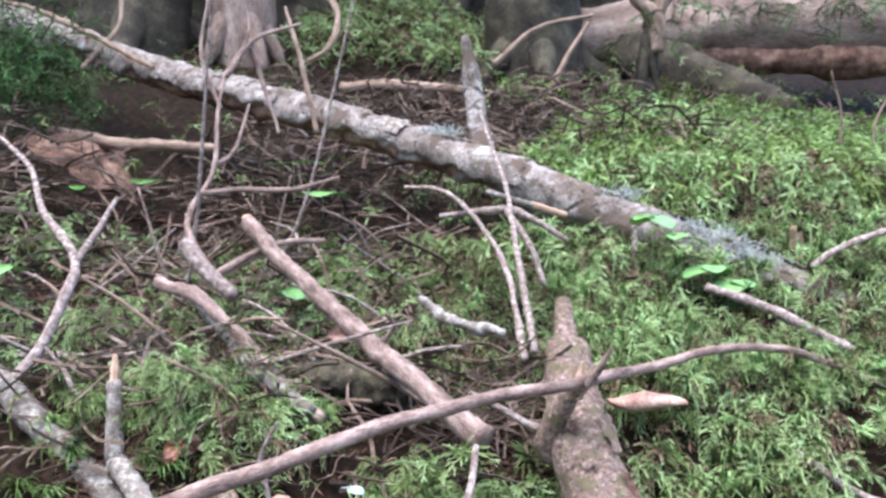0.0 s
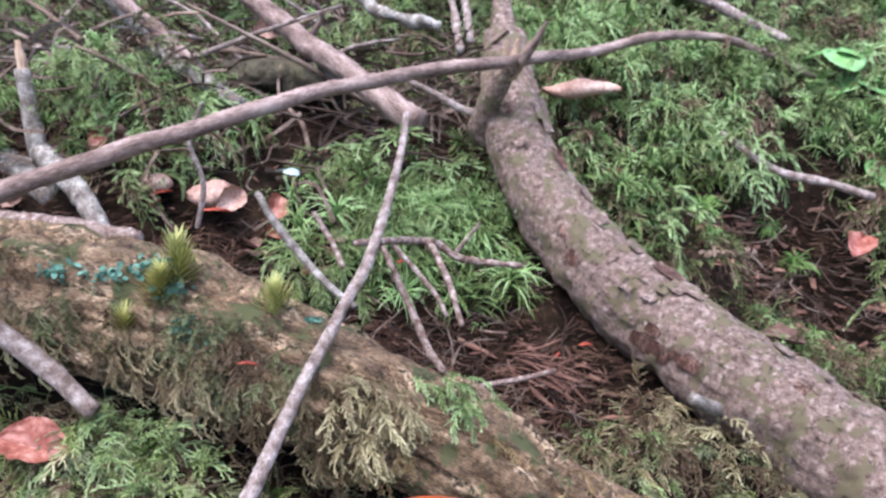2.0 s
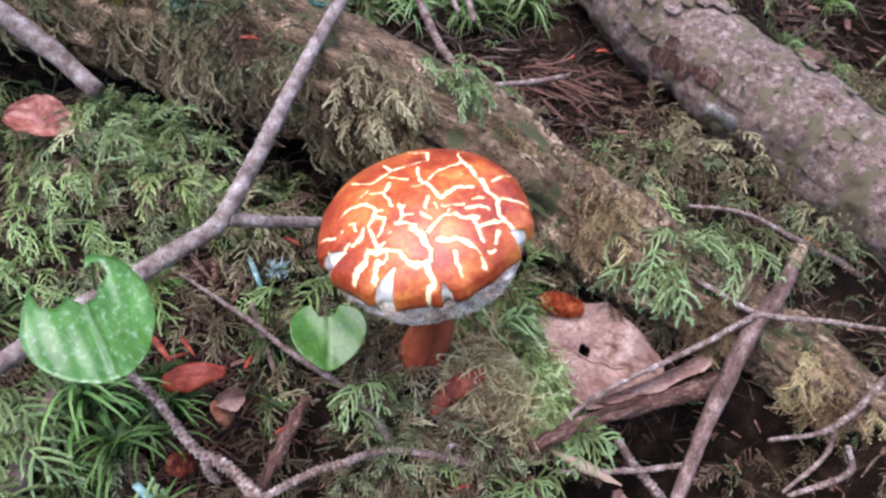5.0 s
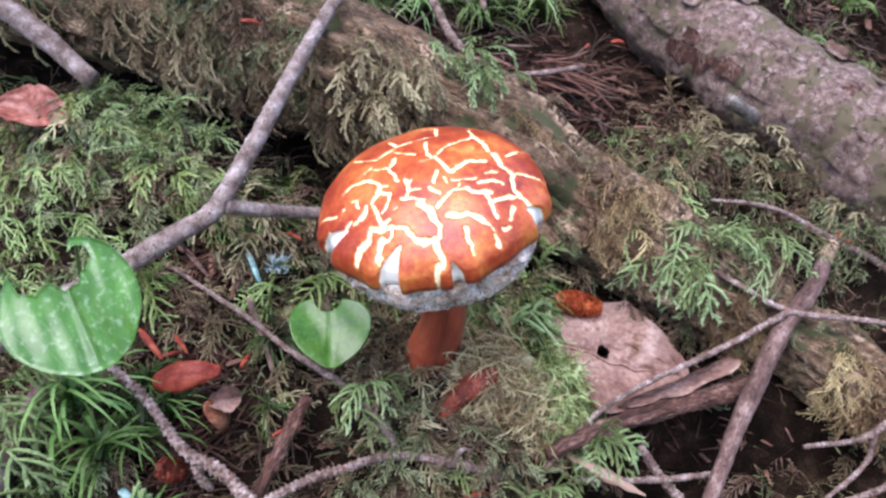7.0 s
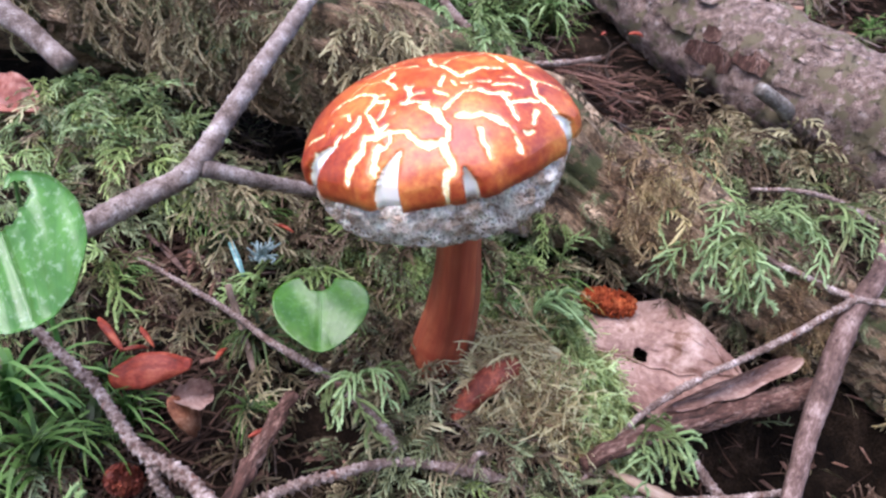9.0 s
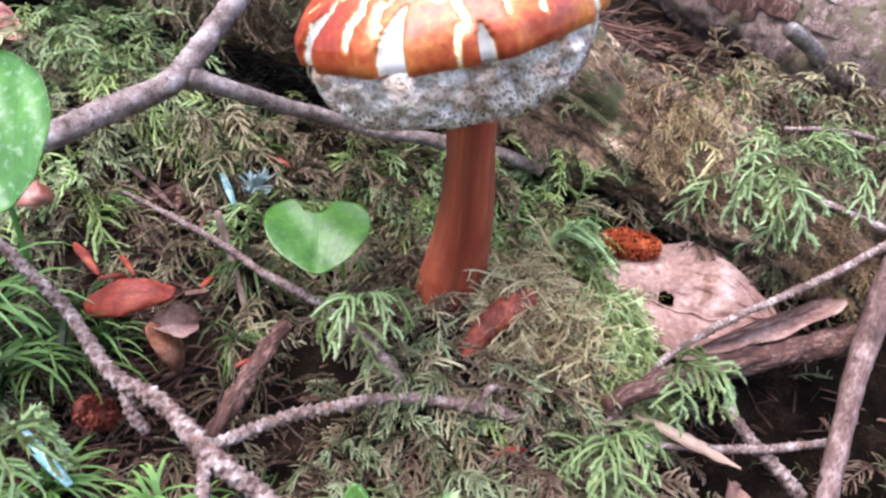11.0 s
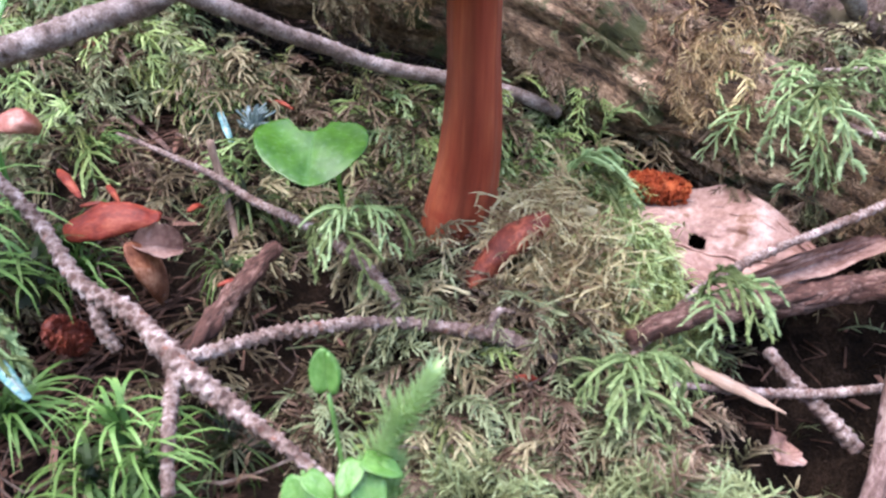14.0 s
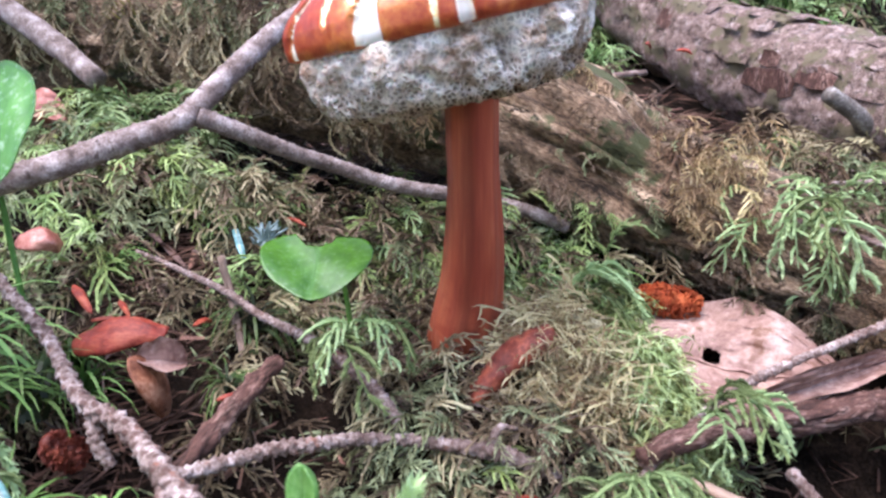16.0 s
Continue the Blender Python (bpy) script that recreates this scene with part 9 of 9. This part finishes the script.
seedling("broad-leaved green seedling below the trunk", (-0.26, 1.27, 0.32), 0.07, [(80, 0, 1.2), (280, 5, 0.8)], size=0.05)
seedling("blue-green seedling in brown litter", (-0.62, 1.2, 0.30), 0.05, [(40, 5, 1.1), (170, 10, 1.0), (300, 5, 1.0)], M_LEAF, 0.045)
seedling("blue-green seedling in brown litter", (-0.5, 1.25, 0.30), 0.06, [(0, 5, 1.1), (120, 10, 1.0), (240, 5, 1.0)], M_LEAF, 0.045)
seedling("light green seedling beside twigs", (-0.52, 0.83, 0.2), 0.06, [(30, 10, 1.1), (150, 15, 1.0), (270, 5, 1.0)], size=0.04)
for n, (x, y, h) in enumerate([(0.26, 0.9, 0.11), (0.29, 0.88, 0.085), (0.32, 0.86, 0.06), (0.345, 0.85, 0.045), (0.44, 0.68, 0.05), (0.455, 0.66, 0.03), (0.445, 0.576, 0.03)]):
    z = float(ground_z(np.array([x]), np.array([y]))[0])
    seedling("toothed light green seedling over bright moss", (x, y, z), h, [(200 + 40 * n, 20, 1.1), (30 + 50 * n, 25, 1.0), (290 + 30 * n, 10, 0.8)], size=0.036)
seedling("tiny white-tipped sprout in brown litter", (-0.066, 0.5, 0.118), 0.018, [(60, 10, 1.0), (200, 20, 1.0)], M_LICHEN, 0.012)


def conifer_spray():
    rows = []
    for x, y, z, n, s in ((-0.86, 1.48, 0.56, 420, 0.075), (-0.99, 1.62, 0.62, 300, 0.09)):
        p = np.array([x, y, z]) + RNG.normal(0, 1, (n, 3)) * np.array([s, s * 0.8, s * 0.8])
        rows.append(np.stack([p[:, 0], p[:, 1], p[:, 2], RNG.uniform(0, 6.28, n), RNG.uniform(-0.3, 0.9, n), RNG.uniform(-0.5, 0.5, n), RNG.uniform(0.04, 0.08, n)], -1))
    scatter("conifer_seedling", "dark green bushy young conifer", "shrub", FEATHER_FAR, np.vstack(rows), M_FERN)
    rows = []
    for k in np.linspace(0, 1, 9):
        c = np.array([0.66 + 1.0 * k, 2.03, 0.9 + 0.05 * k])
        n = 16
        p = c + RNG.normal(0, 1, (n, 3)) * np.array([0.05, 0.06, 0.04]) - [0, 0, 0.06]
        rows.append(np.stack([p[:, 0], p[:, 1], p[:, 2], RNG.uniform(0, 6.28, n), RNG.uniform(0.2, 1.2, n), RNG.uniform(-0.5, 0.5, n), RNG.uniform(0.06, 0.11, n)], -1))
    scatter("hanging_needles", "sparse light green conifer sprays hanging from a branch", "foliage", FEATHER_MID, np.vstack(rows), M_FERN)


conifer_spray()


def mound(label, at, size, mat, seed=0):
    u, v = np.meshgrid(np.linspace(0, 2 * np.pi, 48, endpoint=False), np.linspace(0, np.pi / 2, 18), indexing="ij")
    p = np.stack([np.cos(u) * np.cos(v), np.sin(u) * np.cos(v), np.sin(v)], -1).reshape(-1, 3)
    V = p * (1 + 0.25 * vnoise(p, 2, seed) + 0.1 * vnoise(p, 6, seed + 1))[:, None] * np.array(size)
    V[:, 2] -= size[2] * 0.15
    i = np.array([a * 18 + b for a in range(48) for b in range(17)])
    j = np.array([((a + 1) % 48) * 18 + b for a in range(48) for b in range(17)])
    return thing("mound", label, "mound", at, data=mesh_from("mound", V, np.stack([i, j, j + 1, i + 1], -1), mat))


mound("crumbling red-brown rotten stump", (-0.80, 1.45, 0.36), (0.2, 0.14, 0.11), M_RED_ROT, 1)
mound("clump of dead brown moss in the bank", (0.46, 1.5, 0.37), (0.12, 0.06, 0.06), M_RED_ROT, 3)


def shrub_shoots():
    """Thin straight shoots of the dead shrub, each snapped off somewhere."""
    for n in range(4):
        x, y, z = -0.27 + RNG.normal(0, 0.05), 0.93 + RNG.uniform(-0.1, 0.3), 0.33 + RNG.uniform(-0.06, 0.16)
        a, L, rise = RNG.uniform(0, 6.28), RNG.uniform(0.1, 0.24), RNG.uniform(-0.02, 0.16)
        p, d = np.array([x, y, z]), np.array([math.cos(a) * L, math.sin(a) * L * 0.5, rise])
        g = float(ground_z(np.array([x]), np.array([y]))[0])
        stick("dead_shoot", "thin dead shoot standing in brushwood", [(x, y, g), (x + d[0] * 0.35, y + d[1] * 0.3, 0.5 * (g + z)), (x + d[0] * 0.7, y + d[1] * 0.6, z + rise)], [0.0026, 0.0022, 0.0012],
              M_BARK_STICK if n % 2 else M_BARK_TWIG, "twig", "dead shoots of a shrub", seg=7, step=0.012, rough=0.15, freq=60, seed=n)


shrub_shoots()


def brush_heap():
    """Fine dead twigs heaped behind the fallen trunk."""
    for n in range(110):
        x, y = RNG.uniform(-0.35, 0.25), RNG.uniform(1.35, 1.75)
        if n > 45:
            x, y = RNG.uniform(-0.75, 0.0), RNG.uniform(0.58, 1.25)
        z = float(ground_z(np.array([x]), np.array([y]))[0])
        a, L, rise = RNG.uniform(0, 6.28), RNG.uniform(0.06, 0.2), RNG.uniform(0.0, 0.1)
        d = np.array([math.cos(a) * L, math.sin(a) * L * 0.5, rise])
        p = np.array([x, y, z + 0.01])
        stick("brushwood_twig", "thin brittle dead twig in a heap of brushwood", [tuple(p), tuple(p + d * 0.5 + RNG.normal(0, 0.008, 3) + [0, 0, 0.008]), tuple(p + d)], [0.0026, 0.0022, 0.0012], M_BARK_STICK if n % 2 else M_BARK_TAN, "twig",
              "brushwood behind the trunk", seg=7, step=0.02, rough=0.1, freq=40, seed=n)


brush_heap()
